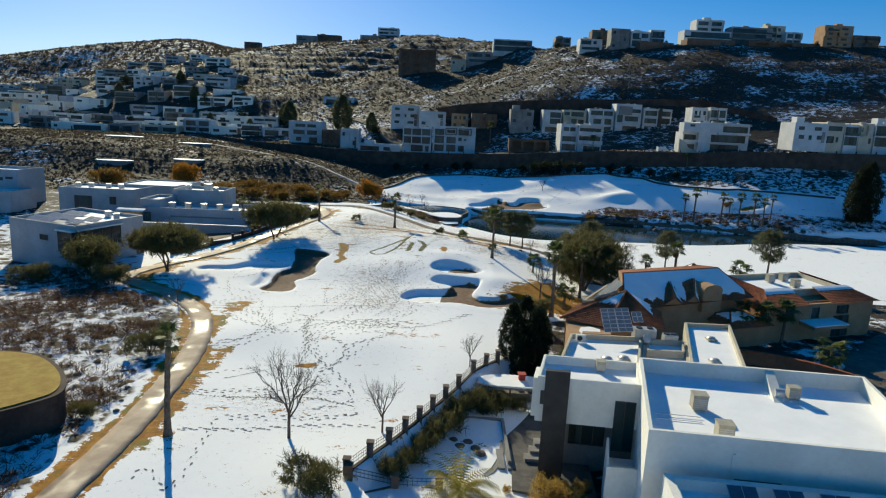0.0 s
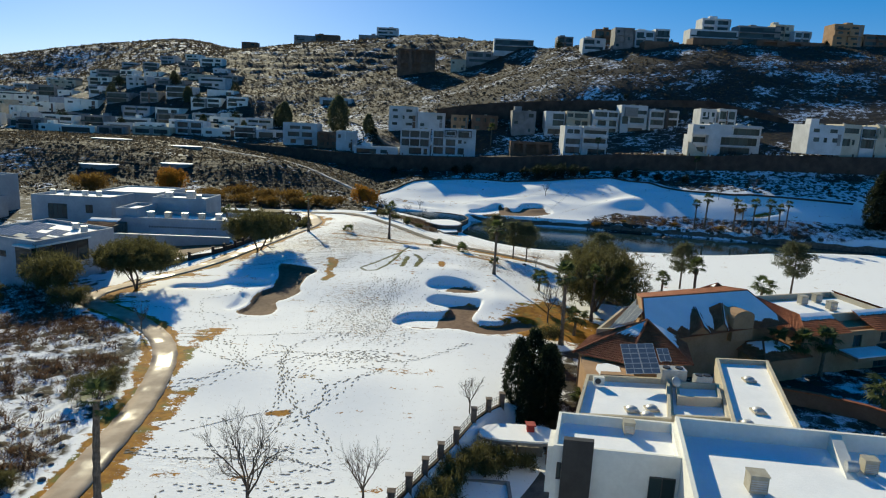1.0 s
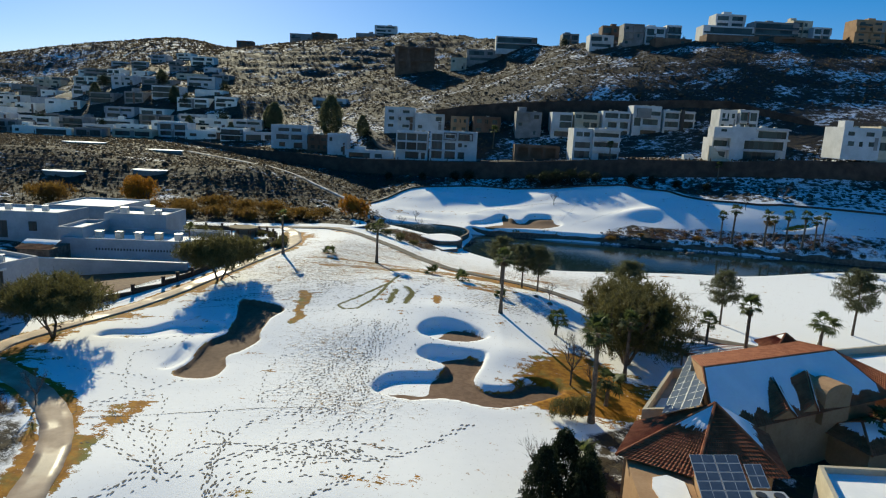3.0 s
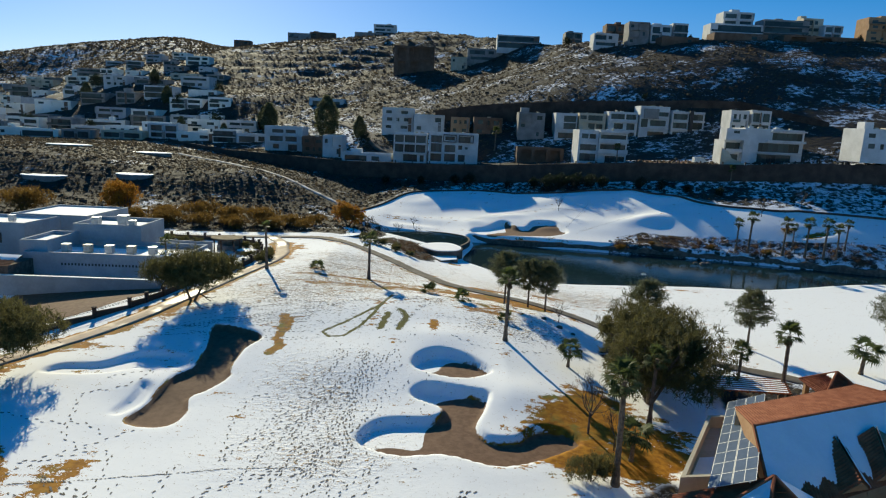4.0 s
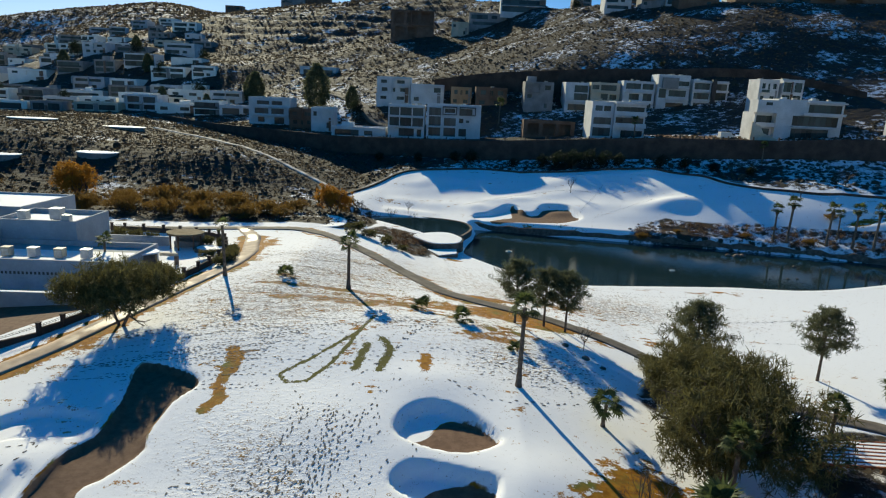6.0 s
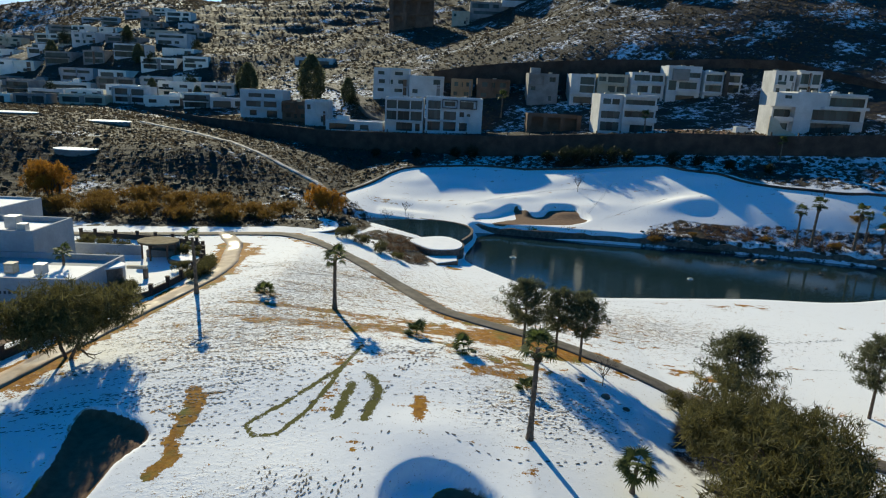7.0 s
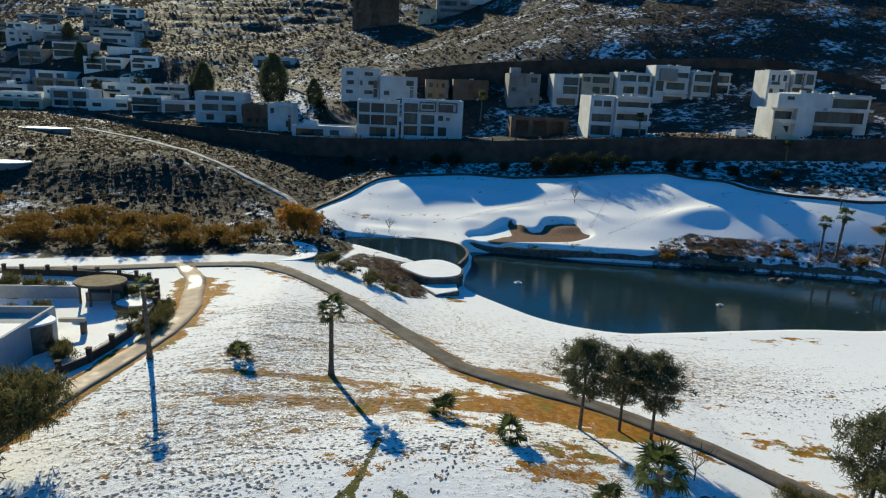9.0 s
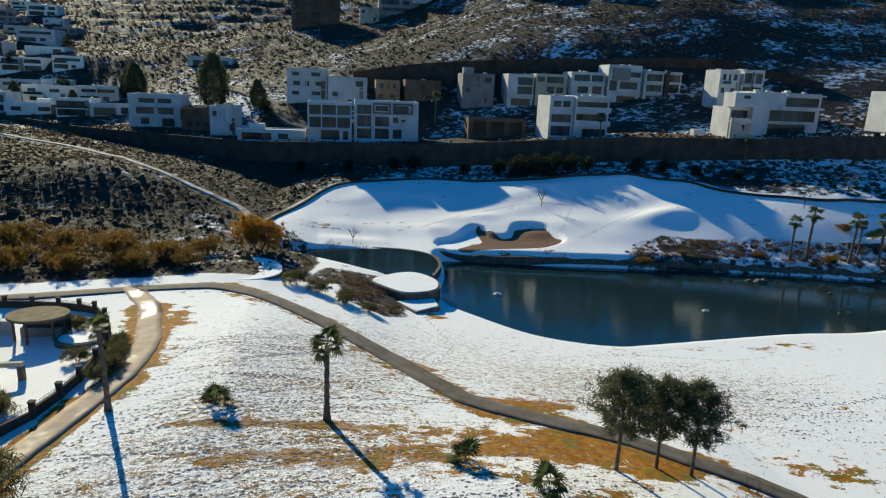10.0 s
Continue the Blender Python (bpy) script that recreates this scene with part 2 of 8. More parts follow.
# ---- the lie of the land: lines from near to far, each with its depth and height along x ----
WATER = -3.2
LINES = [
    # (x knots, y knots, z knots)
    ((-60, 120), (-600, -600), (0, 0)),
    ((-60, -40, -20, 0, 12, 40, 120), (30, 30, 30, 30, 30, 30, 30), (0, 0, 0, 0.1, -0.6, -0.8, -0.8)),
    ((-60, -40, -25, -13, 3, 14, 30, 120), (92,) * 8, (-0.6, 0.6, 0.2, 0.4, 1.0, 0.6, -1.0, -1.4)),
    ((-60, -36, -20, -5, 8, 20, 40, 120), (107,) * 8, (-1.0, 1.0, 1.6, 2.1, 2.2, 0.3, -2.0, -2.2)),
    ((-60, -46, -32, -20, -5, 4, 14, 25, 40, 120), (120,) * 10, (-1.0, 0.6, 2.0, 2.9, 3.4, 2.9, 1.5, -0.9, -2.0, -2.3)),
    ((-120, -60, -40, -27, -19, -10, -1, 6, 18, 25, 40, 120), (137,) * 12,
     (0, 0.0, 0.8, 2.6, 3.2, 2.2, 1.3, 0.6, -0.6, -1.6, -2.3, -2.7)),
    # the near shore; west of the lake it is the path's bend
    ((-120, -60, -34, -20, -8, 0, 6, 9.6, 14.3, 18.6, 24.5, 31, 50, 66, 93, 200),
     (172, 172, 172, 172, 176, 178, 177, 171.5, 165.7, 162.6, 160.5, 161, 163.4, 164.3, 174, 180),
     (1.0, 1.0, 1.2, 1.3, -0.6, -2.4, -3, -3, -3, -3, -3, -3, -3, -3, -3, -3)),
    # the far bank
    ((-120, -60, -34, -22, -14, -6, 0, 7, 30, 50, 70, 84, 120, 200),
     (186, 186, 186, 190, 204, 208, 208, 201, 197.5, 194.3, 191, 187.5, 178, 172),
     (1.0, 1.0, 1.0, 0.6, -1.0, -1.5, -1.4, -1.2, -1.0, -1.0, -1.2, -1.2, -1.0, -1)),
    # the far fairway half way up
    ((-120, -60, -40, -24, -15, 0, 15, 30, 50, 65, 80, 100, 200),
     (205, 205, 205, 216, 225, 226.5, 224, 221, 217, 209, 204, 197, 190),
     (3, 2, 0.4, 0.2, 1.0, 1.6, 1.7, 2.3, 3.7, 4.7, 5.1, 5.5, 6)),
    # upper rim of the far fairway
    ((-200, -120, -95, -75, -60, -40, -24, -11, 3, 22, 48, 68, 78, 92, 200),
     (240, 240, 232, 230, 232, 229, 229, 241, 244, 241, 233, 221, 215, 207, 200),
     (12, 12, 9, 8, 8, 2.9, 0.4, 4.4, 5.7, 5.7, 8.2, 8.3, 8.2, 8.7, 12)),
    # foot and head of the long retaining wall
    ((-220, -120, -88, -62, -35, 12, 59, 88, 104, 300), (330, 318, 299, 279, 265.5, 255.5, 240.5, 230.5, 226.5, 190),
     (12, 12, 9, 7.6, 6.4, 7.0, 11.4, 13.7, 14.7, 22)),
    ((-220, -120, -88, -62, -35, 12, 59, 88, 104, 300), (331, 319, 300, 280, 266.5, 256.5, 241.5, 231.5, 227.5, 191),
     (12.4, 12.4, 10.4, 11, 10.7, 12.1, 16.4, 17.7, 19.1, 26)),
    # level ground behind the wall
    ((-220, -120, -88, -62, -35, 12, 59, 88, 104, 300), (355, 338, 308, 298, 282, 278, 264, 250, 247, 215),
     (14, 14.5, 12.5, 12, 11.2, 12.6, 16.8, 18.2, 19.6, 32)),
    # second terrace of houses
    ((-400, -220, -120, -62, -15, 30, 60, 85, 110, 150, 300), (400, 380, 360, 315, 298, 292, 288, 286, 276, 262, 240),
     (16, 16, 17, 17, 19, 21, 23, 25, 28, 31, 38)),
    # the slope above
    ((-600, -375, -230, -135, -90, -50, 15, 50, 75, 102, 128, 150, 300), (560, 550, 440, 385, 400, 400, 380, 318, 316, 311, 306, 283, 270),
     (28, 32, 33, 33, 35, 37, 43, 44.5, 44.5, 46, 46, 38, 46)),
    ((-900, -375, -305, -183, -121, -87, -30, 18, 48, 75, 96, 120, 140, 200, 320), (640, 640, 560, 462, 433, 455, 470, 455, 404, 384, 350, 325, 340, 330, 330),
     (42, 42, 46, 46, 39.5, 45, 56, 61, 61.4, 64, 64, 57.5, 63, 63, 66)),
    # the ridge
    ((-2500, -1200, -542, -473, -405, -340, -300, -265, -235, -190, -133, -61, -15, 29, 53, 79, 111, 147, 169, 217, 300, 700, 2500),
     (800, 800, 800, 800, 800, 800, 800, 770, 750, 750, 700, 650, 620, 520, 455, 430, 385, 385, 385, 385, 400, 440, 600),
     (20, 45, 70.7, 84, 95, 101, 105, 96, 88.6, 92.6, 95.9, 98, 100, 86, 74.1, 73, 73, 73, 74.5, 78, 82, 88, 80)),
    ((-60, 120), (1100, 1000), (55, 60)),
    ((-60, 120), (6000, 6000), (20, 20)),
]


def inside(px, py, poly):
    """Signed distance to a closed outline, positive inside it."""
    px, py = np.asarray(px, float), np.asarray(py, float)
    best, odd = np.full(px.shape, 1e9), np.zeros(px.shape, bool)
    for (ax, ay), (bx, by) in zip(poly, poly[1:] + poly[:1]):
        ex, ey = bx - ax, by - ay
        k = np.clip(((px - ax) * ex + (py - ay) * ey) / (ex * ex + ey * ey + 1e-9), 0, 1)
        best = np.minimum(best, np.hypot(px - ax - k * ex, py - ay - k * ey))
        if ey:
            odd ^= ((ay > py) != (by > py)) & (px < ax + (py - ay) / ey * ex)
    return np.where(odd, best, -best)


def rounded(poly, steps=5):
    """A closed smooth outline through the given corners."""
    n, out = len(poly), []
    for i in range(n):
        p0, p1, p2, p3 = (np.array(poly[(i + k) % n], float) for k in (-1, 0, 1, 2))
        for s in range(steps):
            u = s / steps
            q = 0.5 * (2 * p1 + (p2 - p0) * u + (2 * p0 - 5 * p1 + 4 * p2 - p3) * u * u + (3 * p1 - p0 - 3 * p2 + p3) * u ** 3)
            out.append((float(q[0]), float(q[1])))
    return out


LAKE = rounded([(5.6, 181), (5.9, 177), (9.6, 171.5), (14.3, 165.7), (18.6, 162.6), (24.5, 160.5), (31, 161), (50, 163.4), (66, 164.3), (93, 174), (125, 176), (125, 178), (84, 187.5), (70, 191), (50, 194.3),
                (30, 197), (9, 200.5), (7.6, 196), (7, 190)])
UPPER = -1.5
POND = rounded([(-19.6, 199.4), (-13.9, 202.2), (-6, 202), (1.9, 200.4), (5.6, 197), (6.2, 191.7), (4.3, 186), (0, 187), (-6, 190), (-14, 195), (-20, 197)])


def bump(x, y, cx, cy, r, h, ry=None):
    return h * np.exp(-((x - cx) / r) ** 2 - ((y - cy) / (ry or r)) ** 2)


def lay(x, y):
    """Height of the land without its bunkers and lake."""
    x, y = np.asarray(x, float), np.asarray(y, float)
    soft = lambda i, k, a: np.interp(x, k, a) if i < 13 else sum(np.interp(x + s, k, a) for s in (-24, -12, 0, 12, 24)) / 5
    ys = [soft(i, k, a) for i, (k, a, b) in enumerate(LINES)]
    zs = [soft(i, k, b) for i, (k, a, b) in enumerate(LINES)]
    # monotone cubic through the lines
    z = np.array(zs[0], float)
    slopes = [(zs[i + 1] - zs[i]) / np.maximum(ys[i + 1] - ys[i], 0.5) for i in range(len(ys) - 1)]
    m = [slopes[0] * 0]
    for i in range(1, len(slopes)):
        a, b = slopes[i - 1], slopes[i]
        m.append(np.where(a * b > 0, 2 * a * b / np.where(np.abs(a + b) < 1e-9, 1, a + b), 0))
    m.append(slopes[-1] * 0)
    for i in range(len(slopes)):
        h = np.maximum(ys[i + 1] - ys[i], 0.5)
        u = np.clip((y - ys[i]) / h, 0, 1)
        c = (zs[i] * (2 * u ** 3 - 3 * u * u + 1) + m[i] * h * (u ** 3 - 2 * u * u + u)
             + zs[i + 1] * (3 * u * u - 2 * u ** 3) + m[i + 1] * h * (u ** 3 - u * u))
        z = np.where(y >= ys[i], c, z)
    # the brush knoll on the west, and gullies of the hillsides
    z = z + bump(x, y, -50, 222, 26, 3.0, 20)
    # levelled building plots stepping up the middle hill
    plots = np.clip((y - 450) / 40, 0, 1) * np.clip((690 - y) / 40, 0, 1) * np.clip((x + 215) / 30, 0, 1) * np.clip((40 - x) / 30, 0, 1)
    z = z + plots * 0.75 * np.sin(2 * math.pi * (z + 0.01 * x) / 6.0)
    return z


def height(x, y):
    z = lay(x, y)
    d = inside(x, y, LAKE)
    z = np.where(d > 0, np.minimum(z, WATER - 0.15 - np.minimum(d, 1.5)), z)
    return z


# ---- bunkers, thawed patches and rough ----
BUNKERS = [  # outline, depth
    (rounded([(-25.6, 111), (-21.5, 110), (-19.2, 107.8), (-20.2, 104.8), (-20.4, 100.7), (-19.8, 98.5), (-21, 95.5), (-22, 94), (-21.2, 91.5), (-21.4, 89), (-23, 88.2),
              (-25.6, 89), (-25.2, 92), (-25.2, 95), (-25, 98), (-24, 100.5), (-24.5, 105)]), 0.75),
    (rounded([(-37.8, 97.4), (-37.4, 99.6), (-33.7, 100.4), (-31.5, 103), (-29, 103.6), (-25.2, 102.6), (-25.5, 99.9), (-29.4, 99.4), (-32.3, 97.9)]), 0.65),
    (rounded([(-26.6, 90), (-25.6, 92.4), (-26, 95.2), (-27.4, 96.2), (-27.2, 93.4), (-27.6, 90.5)]), 0.45),
    (rounded([(-1.6, 101.2), (-1.3, 104), (0.4, 105.6), (2.5, 105.4), (4.6, 104), (6.4, 101.2), (5.7, 99.9), (3.5, 99.1), (0.9, 99.6)]), 1.2),
    (rounded([(-5.6, 87.4), (-4.4, 90.4), (-2.2, 91.2), (0.6, 91.4), (1.8, 93), (-1.2, 95.2), (-1.1, 97), (0.4, 97.9), (4.2, 96.9), (5.9, 96), (5.5, 93.4), (4.7, 90.7), (5.3, 88.9),
              (6.6, 88.5), (8.2, 89), (9.8, 90.8), (12.2, 90.8), (13.4, 88.8), (11, 86.5), (7.8, 84.5), (5.3, 84.1), (1.7, 85.2), (-1.6, 84.8), (-4.2, 85.8)]), 1.1),
    (rounded([(7.6, 203.4), (8.2, 206.4), (11.3, 208), (15.6, 213.8), (18.4, 213), (19.8, 209.4), (22.4, 209), (25.4, 214.2), (30.8, 213.2), (33, 205.4), (29.6, 201.8), (25, 200.4), (11, 200.6)]), 1.5),
    (rounded([(88, 196), (90, 199), (97, 198), (96, 195)]), 1.0),
]
SAND = [
    BUNKERS[0][0],
    # the next two spread left, brown standing in for shaded snow on the floor
    rounded([(-0.4, 100.4), (0.8, 101.6), (2.2, 104.2), (4.2, 103.9), (6.1, 101.2), (5.6, 100.1), (3.5, 99.3)]),
    rounded([(-4.2, 86.2), (-2.6, 86.9), (-0.2, 86.7), (0.2, 90.2), (1.6, 92.4), (0.8, 95.4), (3.4, 96.6), (5.6, 95.6), (5.3, 93.2), (4.5, 90.6), (5.1, 88.5), (6.4, 88.1), (8.2, 88.6), (9.9, 90.5),
             (12.2, 90.5), (13.2, 88.7), (11, 86.6), (7.8, 84.6), (5.3, 84.3), (1.7, 85.5), (-1.6, 85.1)]),
    rounded([(17.2, 213.6), (19.4, 210.4), (21, 208), (23.2, 208.8), (25.6, 213.4), (30.4, 212.6), (31.4, 207.6), (32.4, 205.4), (29.6, 202.4), (25.5, 200.8), (12, 200.8), (14.6, 204.4), (17, 206.4)]),
    # bare plots on the terrace
    [(63, 246), (74, 242.5), (84, 239), (84, 249), (74, 254), (63, 260)],
    # bare earth of the yard by the west fence, widened to darken the wall's shaded strip
    [(-60, 127.5), (-47.5, 128.4), (-40, 130.5), (-38.6, 126), (-41.5, 122), (-43.5, 117.5), (-47, 112.6), (-60, 112)],
]
MOUNDS = [(-2, 214, 8, 0.5, 4), (37, 212, 7, 0.45, 4), (56, 211, 8, 0.5, 4), (8, 231, 9, 0.5, 4), (30, 229, 8, 0.5, 4), (-24, 181, 7, 0.9, 8), (-8, 101, 8, 0.5, 6), (-27, 96, 4, 0.4, 3), (9, 96, 4, 0.7, 4), (1, 109, 5, 0.4, 3), (3, 62, 7, 0.5, 9), (-14, 70, 12, 0.25, 6), (20, 214, 10, 0.3, 4), (45, 206, 9, 0.4, 4)]
lumps = random.Random(21)
MOUNDS += [(lumps.uniform(-10, 70), lumps.uniform(204, 236), lumps.uniform(3, 7), lumps.uniform(0.25, 0.55), lumps.uniform(2, 3.5)) for _ in range(26)]
MOUNDS += [(lumps.uniform(-26, 6), lumps.uniform(38, 84), lumps.uniform(4, 8), lumps.uniform(0.1, 0.3), lumps.uniform(4, 8)) for _ in range(16)]
# thawed patches: x, y, radius across, radius along, strength
THAW = [(20, 90, 4, 4, 1.0), (14.5, 92, 5, 5, 1.2), (12, 87, 5, 3, 1.1), (17, 97, 3, 3, 0.9), (-43, 97, 3, 2.6, 1.0), (-37, 104, 3, 2, 0.8), (-33, 117, 3, 5, 0.75), (-13, 133.2, 8, 0.8, 0.85),
        (-3, 129.5, 9, 3, 0.26), (3, 131.5, 5, 2, 0.45), (10, 129.6, 4.5, 2.4, 1.1), (14, 127.4, 3, 1.6, 0.8), (9, 133.4, 4, 1.2, 0.75), (8, 121, 5, 4, 0.5), (-12, 129, 7, 3, 0.3), (0.2, 112.2, 0.6, 2.4, 1.0), (-4.2, 107, 0.6, 1.4, 0.7), (-7, 117, 1.1, 4, 0.45),
        (-27, 158, 1.6, 5, 0.9), (-25, 147, 1.2, 5, 0.5), (-18.5, 136.4, 2, 1, 0.8), (5, 139.5, 5, 1.4, 0.6), (-2.5, 148, 3, 1.4, 0.5), (20, 141, 8, 1.4, 0.4), (44, 158, 8, 1.2, 0.45), (30, 108, 6, 4, 0.7),
        (38, 118, 6, 4, 0.5), (17, 86, 3, 4, 0.8), (-22, 60, 0.8, 9, 0.7), (-25.4, 81, 1.2, 3, 0.7), (-20.4, 46, 0.8, 1.2, 0.7), (-13, 61, 1.2, 0.5, 0.9), (3, 50, 1.0, 0.6, 0.5), (-10, 84, 1.3, 0.7, 0.35),
        (-17, 51, 7, 0.6, 0.4), (-1, 46, 2.2, 0.5, 0.5), (3, 169.5, 2, 1.2, 0.7), (24, 199, 14, 0.8, 0.5), (-4, 217, 5, 0.7, 0.5), (-14, 214, 5, 2, 0.4), (93, 196.5, 5, 1.2, 0.9), (-3, 121, 18, 9, 0.2), (-6, 129, 20, 4, 0.26),
        (14, 140, 22, 6, 0.32), (-26.6, 74, 1.4, 7, 0.6), (-23.8, 50, 1.0, 12, 0.5), (-31.5, 80.5, 2.5, 1.5, 0.6), (-41, 91, 3, 1.6, 0.5), (30, 130, 5, 2.5, 0.5), (8, 105, 1.2, 1.2, 0.6)]
TRODDEN = [(-11, 97, 7, 9, 0.8), (-8, 84, 8, 6, 0.7), (-14, 52, 9, 4, 0.5), (-3, 128, 22, 7, 0.55), (14, 146, 30, 11, 0.7), (-14, 146, 10, 14, 0.8), (2, 160, 16, 8, 0.5), (9, 116, 8, 8, 0.8), (-20, 124, 13, 12, 0.85), (25, 145, 16, 8, 0.5)]
# where the ground is wild: brush, stones and lying snow
WILD = [
    [(-400, -400), (-26.5, -400), (-26, 30), (-26.5, 45), (-27, 56), (-28.6, 66), (-31, 74), (-36, 81), (-44, 86.5), (-48, 90), (-49, 97), (-50, 106), (-62, 116), (-66, 166), (-60, 172),
     (-36, 176), (-28, 176.5), (-20, 175.5), (-15, 178), (-13, 190), (-15, 202), (-20, 208), (-24, 215), (-19.4, 227.2), (-14.6, 237), (-8.4, 241.6), (2.4, 242.8), (11.4, 243.4), (24.6, 240.6), (38.6, 236.6), (52, 233.4), (63.8, 226.4), (73.3, 217.5), (82.8, 211.8), (93, 206.8), (140, 198), (400, 190),
     (2500, 300), (2500, 6000), (-3000, 6000), (-3000, -400)],
    [(41, 194.5), (45, 201), (52, 204), (60, 201), (70, 199.5), (85, 195), (120, 188), (200, 178), (200, 170), (84, 186), (70, 190), (56, 192.4)],
    [(16, -200), (13, 38), (11, 56), (8, 64.5), (14, 80), (20, 84), (25, 88), (30, 96), (32, 108), (40, 112), (60, 108), (200, 100), (200, -200)],
    [(-15, 176), (-10, 177.5), (-9, 170), (-4, 166), (-1, 168), (-1, 175), (-3, 185), (-12, 187)],
    [(22, 104), (20, 112), (23, 119), (28, 119), (31, 112), (28, 104)],
]


WAYS = [[(-35.5, 170.6), (-28.1, 171.2), (-23.6, 170.3), (-17.5, 165.5), (-11.8, 159.5), (-4.9, 150.3), (-0.6, 143.3), (1.9, 139.6), (7.6, 136), (12.9, 133.2), (17.5, 129.6), (22, 126.8), (28, 121.5)],
        [(-31, 163), (-29.3, 156.2), (-27.9, 150.5), (-27.8, 142.5), (-29.5, 135.7), (-31, 130.7), (-32.8, 123), (-35.2, 115), (-39, 108), (-43.2, 101), (-46, 95), (-45.6, 90.6),
         (-41.5, 87.2), (-36.2, 83.6), (-31.5, 79), (-28.2, 73.5), (-26, 66.7), (-24.6, 58), (-24.0, 50), (-23.8, 41.7), (-24.3, 30)]]
STRIPS = [[(-5.6, 122.7), (-6.8, 117.7), (-8.7, 114.7), (-10.7, 111.8), (-12.6, 109.4), (-11.7, 108)], [(-5.7, 122.1), (-6.7, 118.1), (-7.4, 114.7), (-8.4, 111.4), (-10, 108.2), (-11.7, 108)],
          [(-5.5, 115), (-5.9, 113), (-6.1, 110.4)], [(-4.2, 116.4), (-3.2, 114.3), (-3.6, 112.1), (-3.9, 110.3)]]
KNOLL_TRACK = [(-100, 281), (-88, 275), (-76.1, 267.2), (-63.6, 253.2), (-51.6, 237.5), (-42.1, 229), (-33.9, 223.6), (-29, 219.4), (-26, 212)]
TONGUE = [(-18.2, 113.4), (-17.4, 112.2), (-17.2, 110), (-17.3, 107.6), (-16.6, 105.4), (-17.2, 103.8)]


YARD = [(-5.6, 40.5), (-1.0, 50.3), (1.15, 54.7), (6.6, 64.6), (14, 66), (40, 60), (40, 20), (6, 20), (-2, 36)]


def off_line(x, y, line):
    """Distance to an open line."""
    best = np.full(x.shape, 1e9)
    for (ax, ay), (bx, by) in zip(line, line[1:]):
        ex, ey = bx - ax, by - ay
        k = np.clip(((x - ax) * ex + (y - ay) * ey) / (ex * ex + ey * ey), 0, 1)
        best = np.minimum(best, np.hypot(x - ax - k * ex, y - ay - k * ey))
    return best


def ground_zones(x, y):
    z = lay(x, y)
    for cx, cy, r, h, ry in MOUNDS:
        z = z + bump(x, y, cx, cy, r, h, ry)
    sand = np.zeros_like(x)
    for poly, depth in BUNKERS:
        d = inside(x, y, poly)
        u = np.clip((d + 0.1) / (0.5 if poly[0][1] < 150 else 0.75), 0, 1)
        ly, hy = min(p[1] for p in poly), max(p[1] for p in poly)
        tilt = np.clip((y - ly) / (hy - ly), 0, 1)  # cut into the rising ground
        tilt = 0.4 + 0.6 * tilt if hy < 150 else 0.08 + 0.92 * tilt
        z = z - depth * tilt * u * u * (3 - 2 * u) + 0.04 * np.exp(-((d + 1.2) / 1.4) ** 2)
    for poly in SAND:
        sand = np.maximum(sand, np.clip(0.5 + inside(x, y, poly) / 1.0, 0, 1))
    thaw, trod = np.zeros_like(x), np.zeros_like(x)
    for cx, cy, r, ry, s in THAW:
        thaw = thaw + bump(x, y, cx, cy, r, s, ry)
    for cx, cy, r, ry, s in TRODDEN:
        trod = trod + bump(x, y, cx, cy, r, s, ry)
    wave = 0.5 + 0.35 * np.sin(x * 0.9 + y * 0.31) + 0.3 * np.sin(y * 0.47 - x * 0.2)
    for k, way in enumerate(WAYS):
        d = off_line(x, y, way)
        thaw = thaw + (0.75 if k else 0.5) * wave * np.exp(-((d - 2.0) / 0.75) ** 2) + (0.85 if k else 0.35) * np.exp(-((d - 1.45) / 0.38) ** 2)
    thaw = thaw + 1.5 * np.exp(-(off_line(x, y, TONGUE) / 0.6) ** 2)
    scrub = np.zeros_like(x)
    for poly in WILD:
        scrub = np.maximum(scrub, np.clip(0.5 + inside(x, y, poly) / 3.0, 0, 1))
    z = z - 1.5 * np.clip(inside(x, y, YARD) / 0.5, 0, 1)
    d = inside(x, y, LAKE)
    u = np.clip((d + 1.0) / 2.2, 0, 1) ** 1.5
    z = z * (1 - u) + np.minimum(z, WATER - 1.3) * u
    d = inside(x, y, POND)
    u = np.clip((d + 0.8) / 1.8, 0, 1)
    z = z * (1 - u) + np.minimum(z, UPPER - 0.9) * u
    return z, sand, np.clip(thaw, 0, 1), np.clip(trod, 0, 1), scrub


def axis(lo, hi, step, far_lo, far_hi, fine=None, reach=(0, 0), cap=3.0):
    """Grid lines: a fine stretch inside an even one, then growing steps, held short as far as the reach."""
    mid = list(np.arange(lo, hi + 1e-6, step))
    if fine:
        mid = [v for v in mid if not fine[0] <= v <= fine[1]] + list(np.arange(fine[0], fine[1], 0.32))
    out, pre = [], []
    for sign, v, end, far, row in ((1, hi, reach[1], far_hi, out), (-1, lo, reach[0], far_lo, pre)):
        s = step
        while v * sign < far * sign:
            s = min(s * 1.035, cap) if v * sign < end * sign else min(s * 1.1, 160)
            v += s * sign
            row.append(v)
    return np.array(sorted(pre + mid + out))


